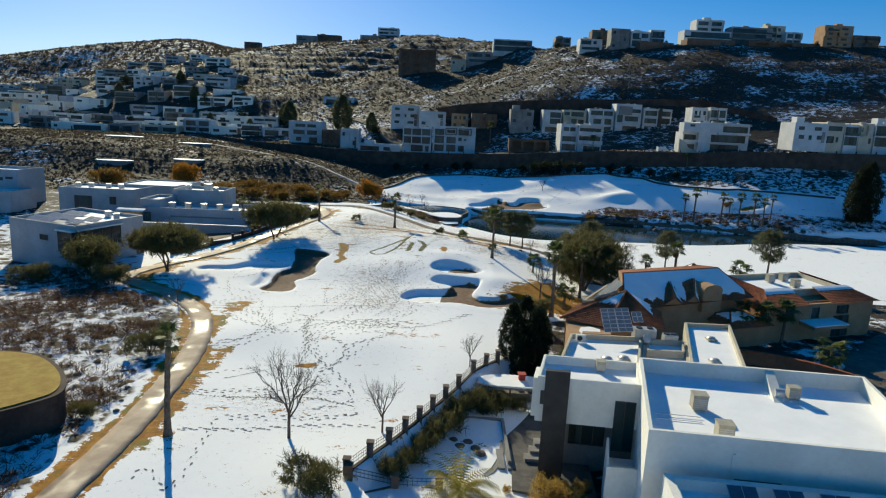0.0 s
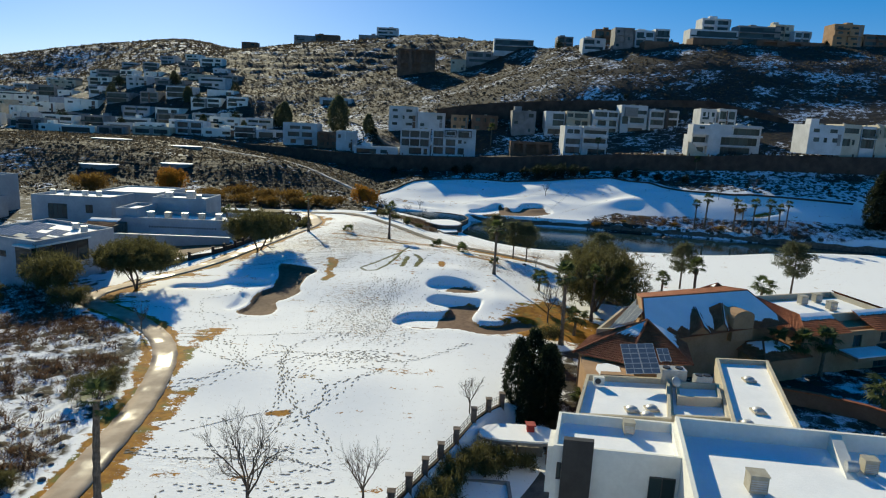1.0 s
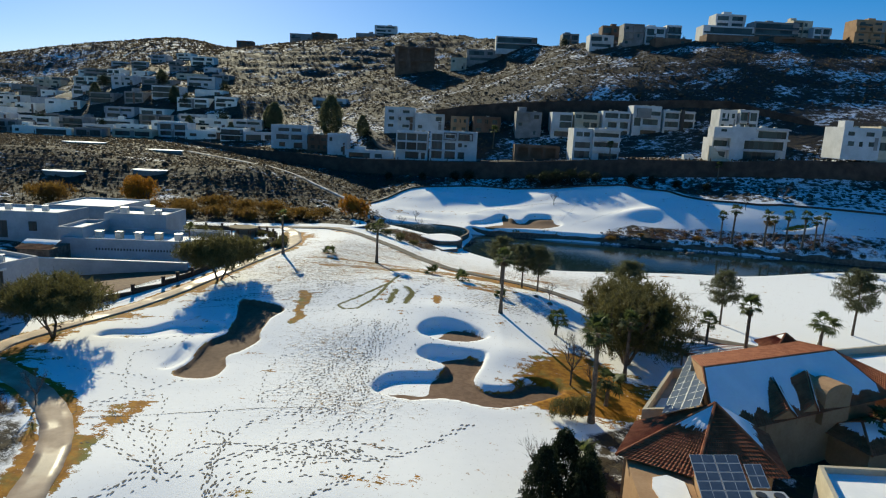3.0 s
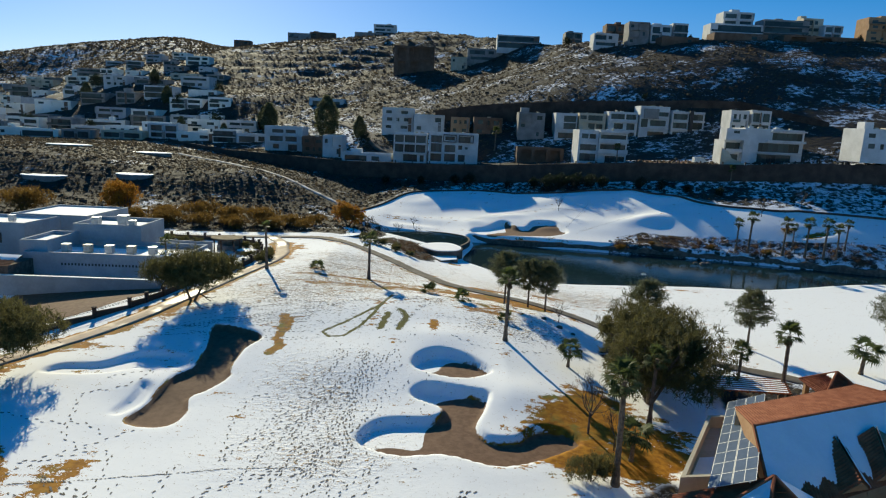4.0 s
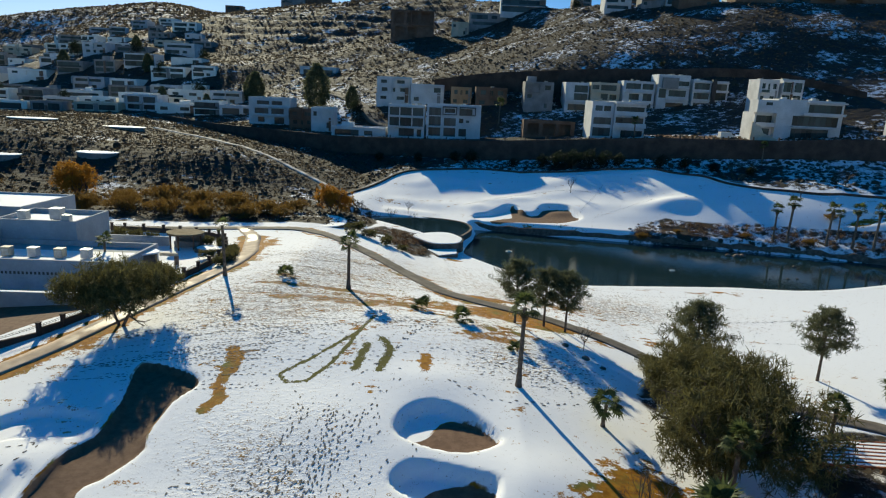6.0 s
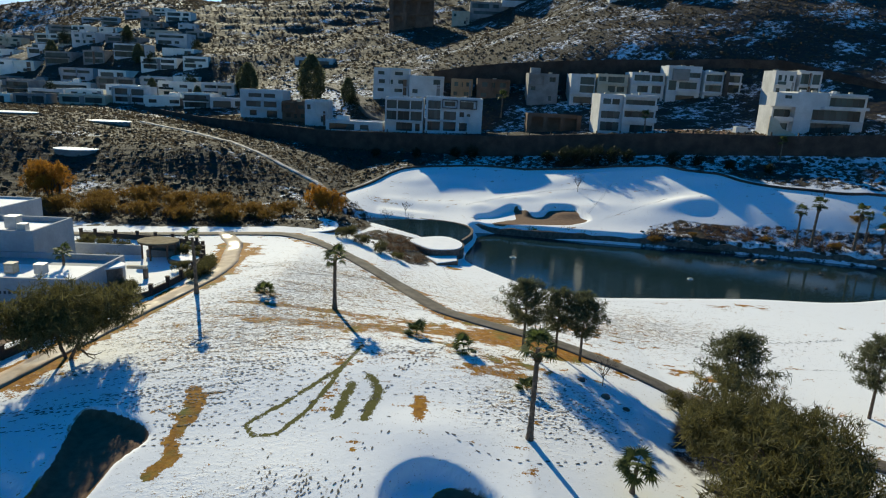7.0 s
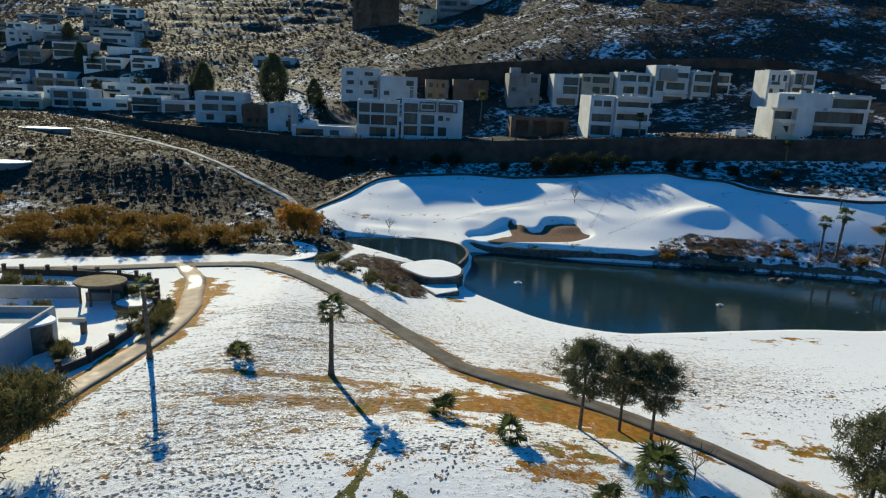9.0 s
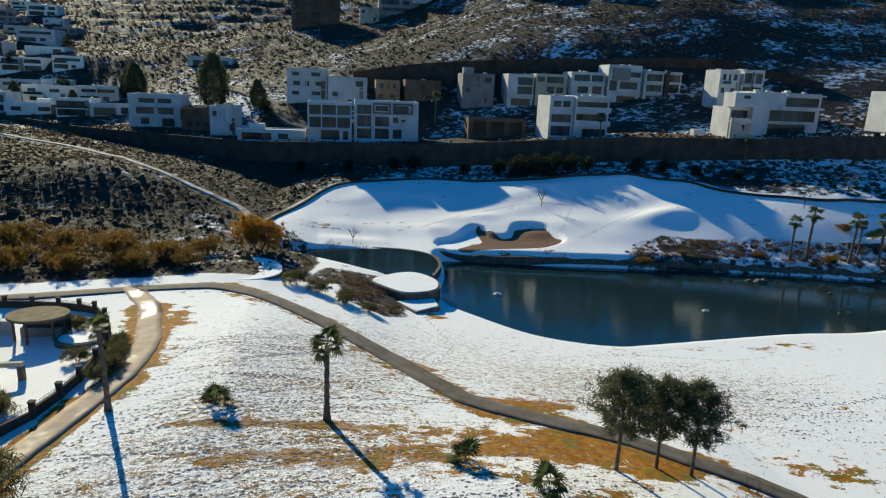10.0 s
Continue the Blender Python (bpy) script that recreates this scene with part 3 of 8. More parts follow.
def hill_noise(x, y):
    """Gullies and humps of the hillsides."""
    a = np.sin(x * 0.043 + 1.3 * np.sin(y * 0.021)) * np.cos(y * 0.036 + 0.9 * np.sin(x * 0.027))
    b = np.sin(x * 0.13 + 2 * np.sin(y * 0.07)) * np.sin(y * 0.11 + 1.7 * np.sin(x * 0.06))
    c = np.sin(x * 0.41 + 1.7 * np.sin(y * 0.19)) * np.sin(y * 0.37 + 1.5 * np.sin(x * 0.23))
    return a + 0.35 * b + 0.22 * c


def build_ground():
    gx, gy = axis(-56, 96, 0.5, -3000, 3000, (-40, 20), (-250, 220), 5.0), axis(20, 264, 0.5, -900, 4800, (82, 113), (20, 600), 3.4)
    X, Y = np.meshgrid(gx, gy)
    z, sand, thaw, trod, scrub = ground_zones(X.ravel(), Y.ravel())
    x, y = X.ravel(), Y.ravel()
    far = np.clip((y - 300) / 120, 0, 1)
    z = z + far * np.clip((760 - y) / 200, 0, 1) * 1.6 * hill_noise(x, y)
    rng = np.random.default_rng(5)
    z = z + (scrub > 0.6) * (y < 300) * rng.normal(0, 0.07, x.shape)
    nx, ny = len(gx), len(gy)
    idx = np.arange(nx * ny).reshape(ny, nx)
    quads = np.stack([idx[:-1, :-1], idx[:-1, 1:], idx[1:, 1:], idx[1:, :-1]], -1).reshape(-1, 4)
    me = bpy.data.meshes.new("ground")
    me.vertices.add(nx * ny)
    me.vertices.foreach_set("co", np.stack([x, y, z], -1).ravel())
    me.loops.add(quads.size)
    me.loops.foreach_set("vertex_index", quads.ravel())
    me.polygons.add(len(quads))
    me.polygons.foreach_set("loop_start", np.arange(0, quads.size, 4))
    me.polygons.foreach_set("use_smooth", np.ones(len(quads), bool))
    me.update(calc_edges=True)
    green = np.zeros_like(x)
    for k, line in enumerate(STRIPS):
        green = np.maximum(green, np.exp(-(off_line(x, y, line) / (0.26 if k < 2 else 0.5)) ** 2))
    bare = np.clip((y - 236) / 20, 0, 1) * 0.03 + np.clip((y - 290) / 40, 0, 1) * np.clip((70 - x) / 60, 0, 1) * (0.05 - 0.12 * np.clip((y - 560) / 60, 0, 1)) + (x < -20) * (y > 175) * (y < 300) * 0.1 - (x > 38) * (y > 170) * (y < 206) * 0.1 - (x > 0) * (y > 206) * (y < 258) * 0.12 + np.clip((170 - y) / 40, 0, 1) * (x < -24) * -0.16
    bare = bare - bump(x, y, -46, 314, 9, 0.5, 12) - bump(x, y, -66, 330, 10, 0.5, 8) - bump(x, y, -38, 300, 6, 0.5, 8)
    for name, v in (("scrub", scrub), ("thaw", thaw), ("sand", sand), ("trodden", trod), ("bare", bare), ("green", green)):
        me.attributes.new(name, "FLOAT", "POINT").data.foreach_set("value", v.astype(np.float32))
    me.materials.append(GROUND)
    return tagged(new("ground", me), "snow-covered golf course ground with thawed turf and scrubby hills", "ground", kind="structure")


ground = build_ground()


def land(x, y):
    """Height of the finished ground at one spot."""
    z = ground_zones(np.array([float(x)]), np.array([float(y)]))[0][0]
    far = min(max((y - 300) / 120, 0), 1) * min(max((760 - y) / 200, 0), 1)
    return float(z + far * 1.6 * hill_noise(x, y))


# ---- building blocks ----
def part(name, bm, material, parent=None, label="", smooth=False):
    me = bpy.data.meshes.new(name)
    if smooth:
        for f in bm.faces:
            f.smooth = True
    bm.to_mesh(me)
    bm.free()
    me.materials.append(material)
    ob = new(name, me)
    if parent:
        ob.parent = parent
    return tagged(ob, label)


def mesh_part(name, verts, faces, material, parent=None, label="", smooth=False):
    me = bpy.data.meshes.new(name)
    me.from_pydata([tuple(v) for v in verts], [], [tuple(f) for f in faces])
    if smooth:
        me.polygons.foreach_set("use_smooth", np.ones(len(me.polygons), bool))
    me.materials.append(material)
    ob = new(name, me)
    if parent:
        ob.parent = parent
    return tagged(ob, label)


def thing(name, m, label, category, group="", kind=""):
    ob = new(name)
    ob.empty_display_size = 0.3
    ob.matrix_world = m
    return tagged(ob, label, category, group, kind)


def box(bm, x0, x1, y0, y1, z0, z1, bevel=0.0):
    vs = [bm.verts.new(p) for p in ((x0, y0, z0), (x1, y0, z0), (x1, y1, z0), (x0, y1, z0), (x0, y0, z1), (x1, y0, z1), (x1, y1, z1), (x0, y1, z1))]
    for f in ((0, 3, 2, 1), (4, 5, 6, 7), (0, 1, 5, 4), (1, 2, 6, 5), (2, 3, 7, 6), (3, 0, 4, 7)):
        bm.faces.new([vs[i] for i in f])
    return vs


def boxes(*rows):
    bm = bmesh.new()
    for r in rows:
        box(bm, *r)
    return bm


def tube(bm, a, b, ra, rb, n=6):
    """A tapered stick from a to b."""
    a, b = Vector(a), Vector(b)
    q = (b - a).to_track_quat("Z", "Y")
    rings = []
    for c, r in ((a, ra), (b, rb)):
        rings.append([bm.verts.new(c + q @ Vector((r * math.cos(2 * math.pi * i / n), r * math.sin(2 * math.pi * i / n), 0))) for i in range(n)])
    for i in range(n):
        bm.faces.new((rings[0][i], rings[0][(i + 1) % n], rings[1][(i + 1) % n], rings[1][i]))
    bm.faces.new(rings[1])
    bm.faces.new(rings[0][::-1])


def prism(outline, z0, z1):
    """An upright solid on a closed outline."""
    bm = bmesh.new()
    lo = [bm.verts.new((x, y, z0)) for x, y in outline]
    hi = [bm.verts.new((x, y, z1)) for x, y in outline]
    n = len(lo)
    for i in range(n):
        bm.faces.new((lo[i], lo[(i + 1) % n], hi[(i + 1) % n], hi[i]))
    top, bot = bm.faces.new(hi), bm.faces.new(lo[::-1])
    bmesh.ops.triangulate(bm, faces=[top, bot])
    bmesh.ops.recalc_face_normals(bm, faces=bm.faces)
    return bm


# ---- lake ----
bm = prism([(x, y) for x, y in rounded([(6.6, 196), (4.5, 180), (7, 170), (20, 156), (60, 158), (95, 168), (140, 170), (140, 182), (84, 189.5), (50, 196.5), (20, 200.5), (9, 202)])], WATER - 0.4, WATER)
tagged(part("water", bm, WATERM), "dark still lake water reflecting the hillside", "lake", kind="structure")


def strip(name, line, width, material, lift, label, kind="structure", z=None):
    """A paved way laid on the ground along a line of plan points."""
    pts = [Vector((*p, 0)) for p in line]
    fine = []
    for i in range(len(pts) - 1):
        p0, p1, p2, p3 = pts[max(i - 1, 0)], pts[i], pts[i + 1], pts[min(i + 2, len(pts) - 1)]
        n = max(2, int((p2 - p1).length / 0.8))
        for s in range(n):
            u = s / n
            fine.append(0.5 * (2 * p1 + (p2 - p0) * u + (2 * p0 - 5 * p1 + 4 * p2 - p3) * u * u + (3 * p1 - p0 - 3 * p2 + p3) * u ** 3))
    fine.append(pts[-1])
    verts, faces, rows = [], [], []
    k = (-0.5, -0.48, -0.2, 0.2, 0.48, 0.5)
    for i, p in enumerate(fine):
        d = (fine[min(i + 1, len(fine) - 1)] - fine[max(i - 1, 0)]).normalized()
        side = Vector((d.y, -d.x, 0))
        rows.append([p + side * (width * a * (1 + 0.04 * math.sin(i * 1.7 + 9 * a))) for a in k])
    flat = np.array([(q.x, q.y) for r in rows for q in r])
    h = ground_zones(flat[:, 0], flat[:, 1])[0].reshape(len(rows), len(k))
    for i, r in enumerate(rows):
        mid = h[i].mean()
        for j, q in enumerate(r):
            verts.append((q.x, q.y, (0.35 * h[i][j] + 0.65 * max(mid, h[i][j]) + lift) if 0 < j < 5 else h[i][j] - 0.25))
    m = len(k)
    for i in range(len(rows) - 1):
        for j in range(m - 1):
            faces.append((i * m + j, i * m + j + 1, (i + 1) * m + j + 1, (i + 1) * m + j))
    ob = mesh_part(name, verts, faces, material, None, label, True)
    return tagged(ob, label, "path", kind=kind)


strip("cart_path", [(-62, 166), (-46, 168.5), (-35.5, 170.6), (-28.1, 171.2), (-23.6, 170.3), (-17.5, 165.5), (-11.8, 159.5), (-4.9, 150.3), (-0.6, 143.3), (1.9, 139.6), (7.6, 136), (12.9, 133.2), (17.5, 129.6),
                    (22, 126.8), (28, 121.5), (35.2, 116), (42, 113.5), (50, 109), (62, 104), (90, 100)], 2.5, ASPHALT, 0.09, "grey asphalt cart path winding over the snow")
strip("side_path", [(-35.6, 172), (-33.6, 168), (-31, 163), (-29.3, 156.2), (-27.9, 150.5), (-27.8, 142.5), (-29.5, 135.7), (-31, 130.7), (-32.8, 123), (-35.2, 115), (-39, 108), (-43.2, 101), (-46, 95), (-45.6, 90.6),
                    (-41.5, 87.2), (-36.2, 83.6), (-31.5, 79), (-28.2, 73.5), (-26, 66.7), (-24.6, 58), (-24.0, 50), (-23.8, 41.7), (-24.3, 30), (-25, 10), (-25, -30)], 2.5, PATH, 0.09,
      "wet pale concrete cart path with thawed edges")


# ---- houses ----
def pierced(bm, x0, x1, y0, y1, z0, z1, holes):
    """A wall along x with rectangular openings (x0, x1, z0, z1) through it."""
    xs = sorted({x0, x1, *[h[0] for h in holes], *[h[1] for h in holes]})
    zs = sorted({z0, z1, *[h[2] for h in holes], *[h[3] for h in holes]})
    for zi, zj in zip(zs, zs[1:]):
        run = None
        for xi, xj in zip(xs, xs[1:]):
            mx, mz = (xi + xj) / 2, (zi + zj) / 2
            solid = not any(h[0] < mx < h[1] and h[2] < mz < h[3] for h in holes)
            if solid and run is None:
                run = xi
            if run is not None and (not solid or xj == xs[-1]):
                box(bm, run, xj if solid else xi, y0, y1, zi, zj)
                run = None


def window(parent, x0, x1, y, z0, z1, mullions=1, plan=None, glass=None, depth=0.12):
    """A window set in a wall that faces -y: a frame with its panes."""
    bm = bmesh.new()
    w = 0.07
    box(bm, x0, x1, y, y + depth, z0, z0 + w)
    box(bm, x0, x1, y, y + depth, z1 - w, z1)
    step = (x1 - x0) / (mullions + 1)
    for i in range(mullions + 2):
        c = x0 + i * step
        box(bm, max(x0, c - w / 2), min(x1, c + w / 2), y, y + depth, z0 + w, z1 - w)
    bmesh.ops.remove_doubles(bm, verts=bm.verts, dist=0.0005)
    if plan:
        bm.transform(plan)
    f = part("window", bm, FRAME, parent)
    for i in range(mullions + 1):
        bm = boxes((x0 + i * step + w / 2, x0 + (i + 1) * step - w / 2, y + 0.05, y + 0.07, z0 + w, z1 - w))
        if plan:
            bm.transform(plan)
        part("pane", bm, glass or GLASS, f)
    return f


BAYS = {
    "glass": [[(0.03, 0.97, 0.1, 0.9, 4)], [(0.03, 0.97, 0.08, 0.92, 4)]],
    "pair": [[(0.07, 0.44, 0.25, 0.85, 1), (0.56, 0.93, 0.25, 0.85, 1)], [(0.07, 0.44, 0.12, 0.88, 1), (0.56, 0.93, 0.12, 0.88, 2)]],
    "garage": [[(0.08, 0.55, 0.0, 0.8, 0), (0.66, 0.9, 0.2, 0.85, 1)], [(0.08, 0.6, 0.12, 0.85, 2), (0.7, 0.93, 0.2, 0.85, 0)]],
    "strip": [[(0.1, 0.9, 0.35, 0.8, 4)], [(0.06, 0.5, 0.2, 0.85, 2), (0.6, 0.75, 0.3, 0.8, 0)]],
    "small": [[(0.12, 0.3, 0.35, 0.75, 0), (0.6, 0.82, 0.35, 0.75, 1)], [(0.15, 0.32, 0.35, 0.8, 0), (0.45, 0.55, 0.3, 0.8, 0), (0.7, 0.88, 0.35, 0.8, 1)]],
    "void": [[(0.08, 0.3, 0.1, 0.9, 0), (0.38, 0.62, 0.1, 0.9, 0), (0.7, 0.92, 0.1, 0.9, 0)], [(0.1, 0.28, 0.1, 0.85, 0), (0.4, 0.6, 0.1, 0.85, 0)]],
    "tower": [[(0.32, 0.95, 0.1, 0.86, 5)], [(0.3, 0.97, 0.1, 0.9, 6)]],
    "blank": [[(0.7, 0.9, 0.3, 0.8, 1)], [(0.1, 0.25, 0.35, 0.75, 0)]],
}


def villa(x0, x1, y, deep, z0, z1, storeys, style, wall, label, balcony=False, roof=True, setback=0.0, turn=0.0, name="house", clutter=1, garage=False, floors=None, pushes=None, slabs=()):
    """A flat-roofed house whose front faces -y: storeys with openings, parapet, snow on the roof."""
    cx = (x0 + x1) / 2
    w, h = x1 - x0, (z1 - z0 - 0.5) / storeys
    t = thing(name, pose(cx, y, z0, 0, 0, turn), label, "house", "houses on the hillside")
    body = bmesh.new()
    foot = -3.0
    for s in range(storeys):
        push = pushes[s] if pushes else setback * s
        a, b = -w / 2, w / 2
        holes = []
        bays = [(0.1, 0.62, 0.0, 0.74, 0), (0.72, 0.93, 0.15, 0.85, 0)] if garage and s == 0 else BAYS[style][(s + int(w * 3)) % 2]
        bays = floors[s] if floors else bays
        for i, (u0, u1, v0, v1, m) in enumerate(bays):
            holes.append((a + u0 * w, a + u1 * w, s * h + v0 * h, s * h + v1 * h, m))
        pierced(body, a, b, push, push + 0.3, s * h + (foot if s == 0 else 0), (s + 1) * h, [q[:4] for q in holes])
        box(body, a, a + 0.3, push + 0.3, deep, s * h + (foot if s == 0 else 0), (s + 1) * h)
        box(body, b - 0.3, b, push + 0.3, deep, s * h + (foot if s == 0 else 0), (s + 1) * h)
        box(body, a + 0.3, b - 0.3, deep - 0.3, deep, s * h + (foot if s == 0 else 0), (s + 1) * h)
        box(body, a + 0.3, b - 0.3, push + 2.2, push + 2.4, s * h, (s + 1) * h - 0.25)
        box(body, a + 0.3, b - 0.3, push + 0.3, deep - 0.3, (s + 1) * h - 0.25, (s + 1) * h)
        for q in holes:
            if style != "void":
                window(t, q[0], q[1], push + 0.14, q[2], q[3], q[4])
        if balcony and s > 0:
            bal = part("balcony", boxes((a, b, push - 1.3, push - 0.003, s * h - 0.22, s * h), (a, b, push - 1.3, push - 1.2, s * h + 0.001, s * h + 0.9)), wall, t)
    mood = random.Random(int(w * 331 + y * 7 + z0 * 13))
    for s, u0, u1, out, tall in slabs:
        # a projecting white slab; where it is tall it is a solid balcony front
        q = [(a + u0 * w, a + u1 * w, -out, -0.003, s * h - 0.18, s * h + 0.16)]
        if tall:
            q.append((a + u0 * w, a + u1 * w, -out, -out + 0.14, s * h + 0.161, s * h + tall))
        part("balcony", boxes(*q), wall, t, "white projecting balcony slab")
    for s in range(1, 1 if floors else storeys):
        push = setback * s
        kind = mood.random()
        if style == "glass" or kind < 0.3:
            # a ledge with a glass balustrade
            u0, u1 = (-w / 2 + 0.2, w / 2 - 0.2) if style == "glass" else (-w * 0.44, -w * 0.02)
            led = part("balcony", boxes((u0, u1, push - 1.2, push - 0.003, s * h - 0.16, s * h + 0.14)), wall, t)
            part("balustrade", boxes((u0 + 0.05, u1 - 0.05, push - 1.18, push - 1.14, s * h + 0.142, s * h + 1.0)), GLASS, led, "dark glass balustrade")
        elif kind < 0.75 and not balcony:
            # a projecting surround
            u0, u1 = (-w / 2, w * 0.03) if kind < 0.52 else (-w * 0.03, w / 2)
            o = push - 0.9
            part("surround", boxes((u0, u1, o, push - 0.003, s * h - 0.15, s * h + 0.1), (u0, u1, o, push - 0.003, (s + 1) * h - 0.2, (s + 1) * h + 0.1),
                                   (u0, u0 + 0.22, o, push - 0.003, s * h + 0.101, (s + 1) * h - 0.201), (u1 - 0.22, u1, o, push - 0.003, s * h + 0.101, (s + 1) * h - 0.201)), wall, t)
    if style == "glass" and w > 6 and not floors:
        u = mood.choice([-0.5, 0.36]) * w
        part("cladding", boxes((u, u + 0.14 * w, -0.3, -0.003, 0.0, h * storeys)), mood.choice([wall, GREY, STONE]), t, "plain wall panel beside the glazing")
    if style in ("pair", "small", "blank") and w > 6 and not floors:
        u = {"pair": -0.05, "small": 0.34 if style == "small" else 0, "blank": 0.3}[style] * w
        part("cladding", boxes((u, u + 0.1 * w, -0.06, -0.003, 0.0, h * storeys * mood.choice([0.62, 0.98]))), mood.choice([GREY, STONE, BROWN]), t, "dark cladding panel")
    top = storeys * h
    if w > 9 and deep > 7 and not floors and mood.random() < 0.25:
        u = mood.uniform(-0.4, 0.1) * w
        part("roof_room", boxes((u, u + mood.uniform(2.4, 4.2), deep * 0.5, deep * 0.85, top + 0.14, top + mood.uniform(1.6, 2.6))), wall, t)
    push = pushes[-1] if pushes else setback * (storeys - 1)
    for r in ((-w / 2, w / 2, push, push + 0.22), (-w / 2, w / 2, deep - 0.22, deep), (-w / 2, -w / 2 + 0.22, push + 0.22, deep - 0.22), (w / 2 - 0.22, w / 2, push + 0.22, deep - 0.22)):
        box(body, *r, top, top + 0.5)
    bmesh.ops.remove_doubles(body, verts=body.verts, dist=0.0005)
    part("wall", body, wall, t)
    if roof:
        part("roof_snow", boxes((-w / 2 + 0.225, w / 2 - 0.225, push + 0.225, deep - 0.225, top + 0.01, top + 0.13)), SNOW, t, "snow lying on the flat roof")
    rng = random.Random(int(w * 100 + y))
    for i in range(clutter):
        ux, uy = rng.uniform(-0.35, 0.3) * w, rng.uniform(push + 1, deep - 1.6)
        uw = rng.uniform(0.6, 1.5)
        bm = boxes((ux, ux + uw, uy, uy + 0.8, top + 0.13, top + rng.uniform(0.7, 1.2)), (ux + 0.1, ux + uw - 0.1, uy - 0.04, uy - 0.002, top + 0.25, top + 0.6))
        part("roof_unit", bm, ZINC if i % 2 else BEIGE, t, "boxy rooftop cooling unit")
    return t


def city_label(rng, wall):
    tone = {DIMWHITE: "white", WHITE: "bright white", PALESHADE: "pale grey", CREAM: "cream", TAN: "tan", GREY: "grey", BROWN: "brown"}[wall]
    return tone + rng.choice([" flat-roofed hillside house with dark windows", " boxy house with snow on its flat roof", " two-storey house on the shaded slope", " modern house standing among brush"])


# lower terrace above the long wall
villa(-72.5, -57.5, 297, 11, 12.2, 21.6, 3, "pair", DIMWHITE, "white three-storey house with rows of windows",
      floors=[[(0.22, 0.38, 0.2, 0.8, 0), (0.62, 0.86, 0.0, 0.8, 1)], [(0.14, 0.48, 0.2, 0.85, 2), (0.55, 0.85, 0.2, 0.85, 2)], [(0.2, 0.5, 0.3, 0.75, 2), (0.56, 0.82, 0.3, 0.75, 1)]], slabs=[(1, 0.1, 0.9, 0.8, 0), (2, 0.1, 0.9, 0.5, 0)])
villa(-56, -47, 290, 9, 12.0, 18.5, 2, "small", BROWN, "brown unfinished-looking house between white ones")
villa(-46.5, -39, 282, 9, 11.5, 19.5, 2, "blank", DIMWHITE, "white house with a sloping white side wall")
villa(-37.4, -19.7, 270.5, 8, 10.8, 14.2, 1, "strip", DIMWHITE, "low white pavilion house with a terrace", clutter=0)
villa(-18.8, -7.1, 268, 10, 11.9, 22.1, 3, "glass", DIMWHITE, "white house with three floors of glass", clutter=3,
      floors=[[(0.3, 0.72, 0.08, 0.85, 2), (0.8, 0.92, 0.1, 0.8, 0)], [(0.04, 0.3, 0.08, 0.9, 1), (0.33, 0.64, 0.08, 0.9, 1), (0.67, 0.96, 0.08, 0.9, 1)], [(0.04, 0.3, 0.12, 0.88, 0), (0.33, 0.64, 0.12, 0.88, 1), (0.67, 0.96, 0.12, 0.88, 0)]],
      slabs=[(1, 0.0, 1.0, 1.0, 0), (2, 0.0, 1.0, 0.9, 0), (3, 0.0, 1.0, 0.9, 0)])
dark = villa(-6.4, 10.9, 268, 10, 12.6, 22.8, 3, "pair", DIMWHITE, "white villa with dark framed upper windows", clutter=2,
             floors=[[(0.04, 0.26, 0.05, 0.85, 2), (0.32, 0.54, 0.05, 0.9, 1), (0.6, 0.74, 0.1, 0.85, 0)], [(0.04, 0.26, 0.0, 0.96, 3), (0.32, 0.54, 0.08, 0.85, 1), (0.6, 0.68, 0.4, 0.85, 0), (0.73, 0.79, 0.45, 0.7, 0)],
                     [(0.04, 0.26, 0.05, 0.8, 3), (0.33, 0.52, 0.35, 0.75, 2), (0.6, 0.84, 0.15, 0.8, 1)]], slabs=[(1, 0.02, 0.28, 1.6, 0)])
for u0, u1 in ((5.0, 9.6), (10.4, 15.6)):
    part("surround", boxes((u0 - 8.65, u1 - 8.65, -0.7, -0.003, 6.95, 7.2), (u0 - 8.65, u1 - 8.65, -0.7, -0.003, 9.3, 9.6), (u0 - 8.65, u0 - 8.4, -0.7, -0.003, 7.202, 9.298), (u1 - 8.9, u1 - 8.65, -0.7, -0.003, 7.202, 9.298)),
         FRAME, dark, "dark projecting window surround")
villa(24.5, 40.8, 266, 7, 14.3, 19.3, 1, "void", BROWN, "low unfinished brown block building with open bays", clutter=0, roof=False)
villa(43.0, 49.4, 253, 11, 15.8, 26.2, 3, "strip", DIMWHITE, "white house with tall narrow windows", clutter=1,
      floors=[[(0.1, 0.92, 0.1, 0.85, 2)], [(0.1, 0.92, 0.15, 0.75, 2)], [(0.14, 0.48, 0.32, 0.78, 0), (0.54, 0.86, 0.32, 0.78, 0)]])
villa(49.5, 58.6, 252, 9, 15.8, 26.4, 3, "glass", DIMWHITE, "white house with stacked balconies", clutter=2,
      floors=[[(0.25, 0.95, 0.05, 0.7, 3)], [(0.05, 0.95, 0.28, 0.8, 3)], [(0.05, 0.95, 0.3, 0.72, 3)]], slabs=[(1, -0.05, 1.0, 1.6, 1.15), (2, -0.05, 1.0, 1.6, 1.15), (3, -0.02, 1.0, 1.6, 0.5)])
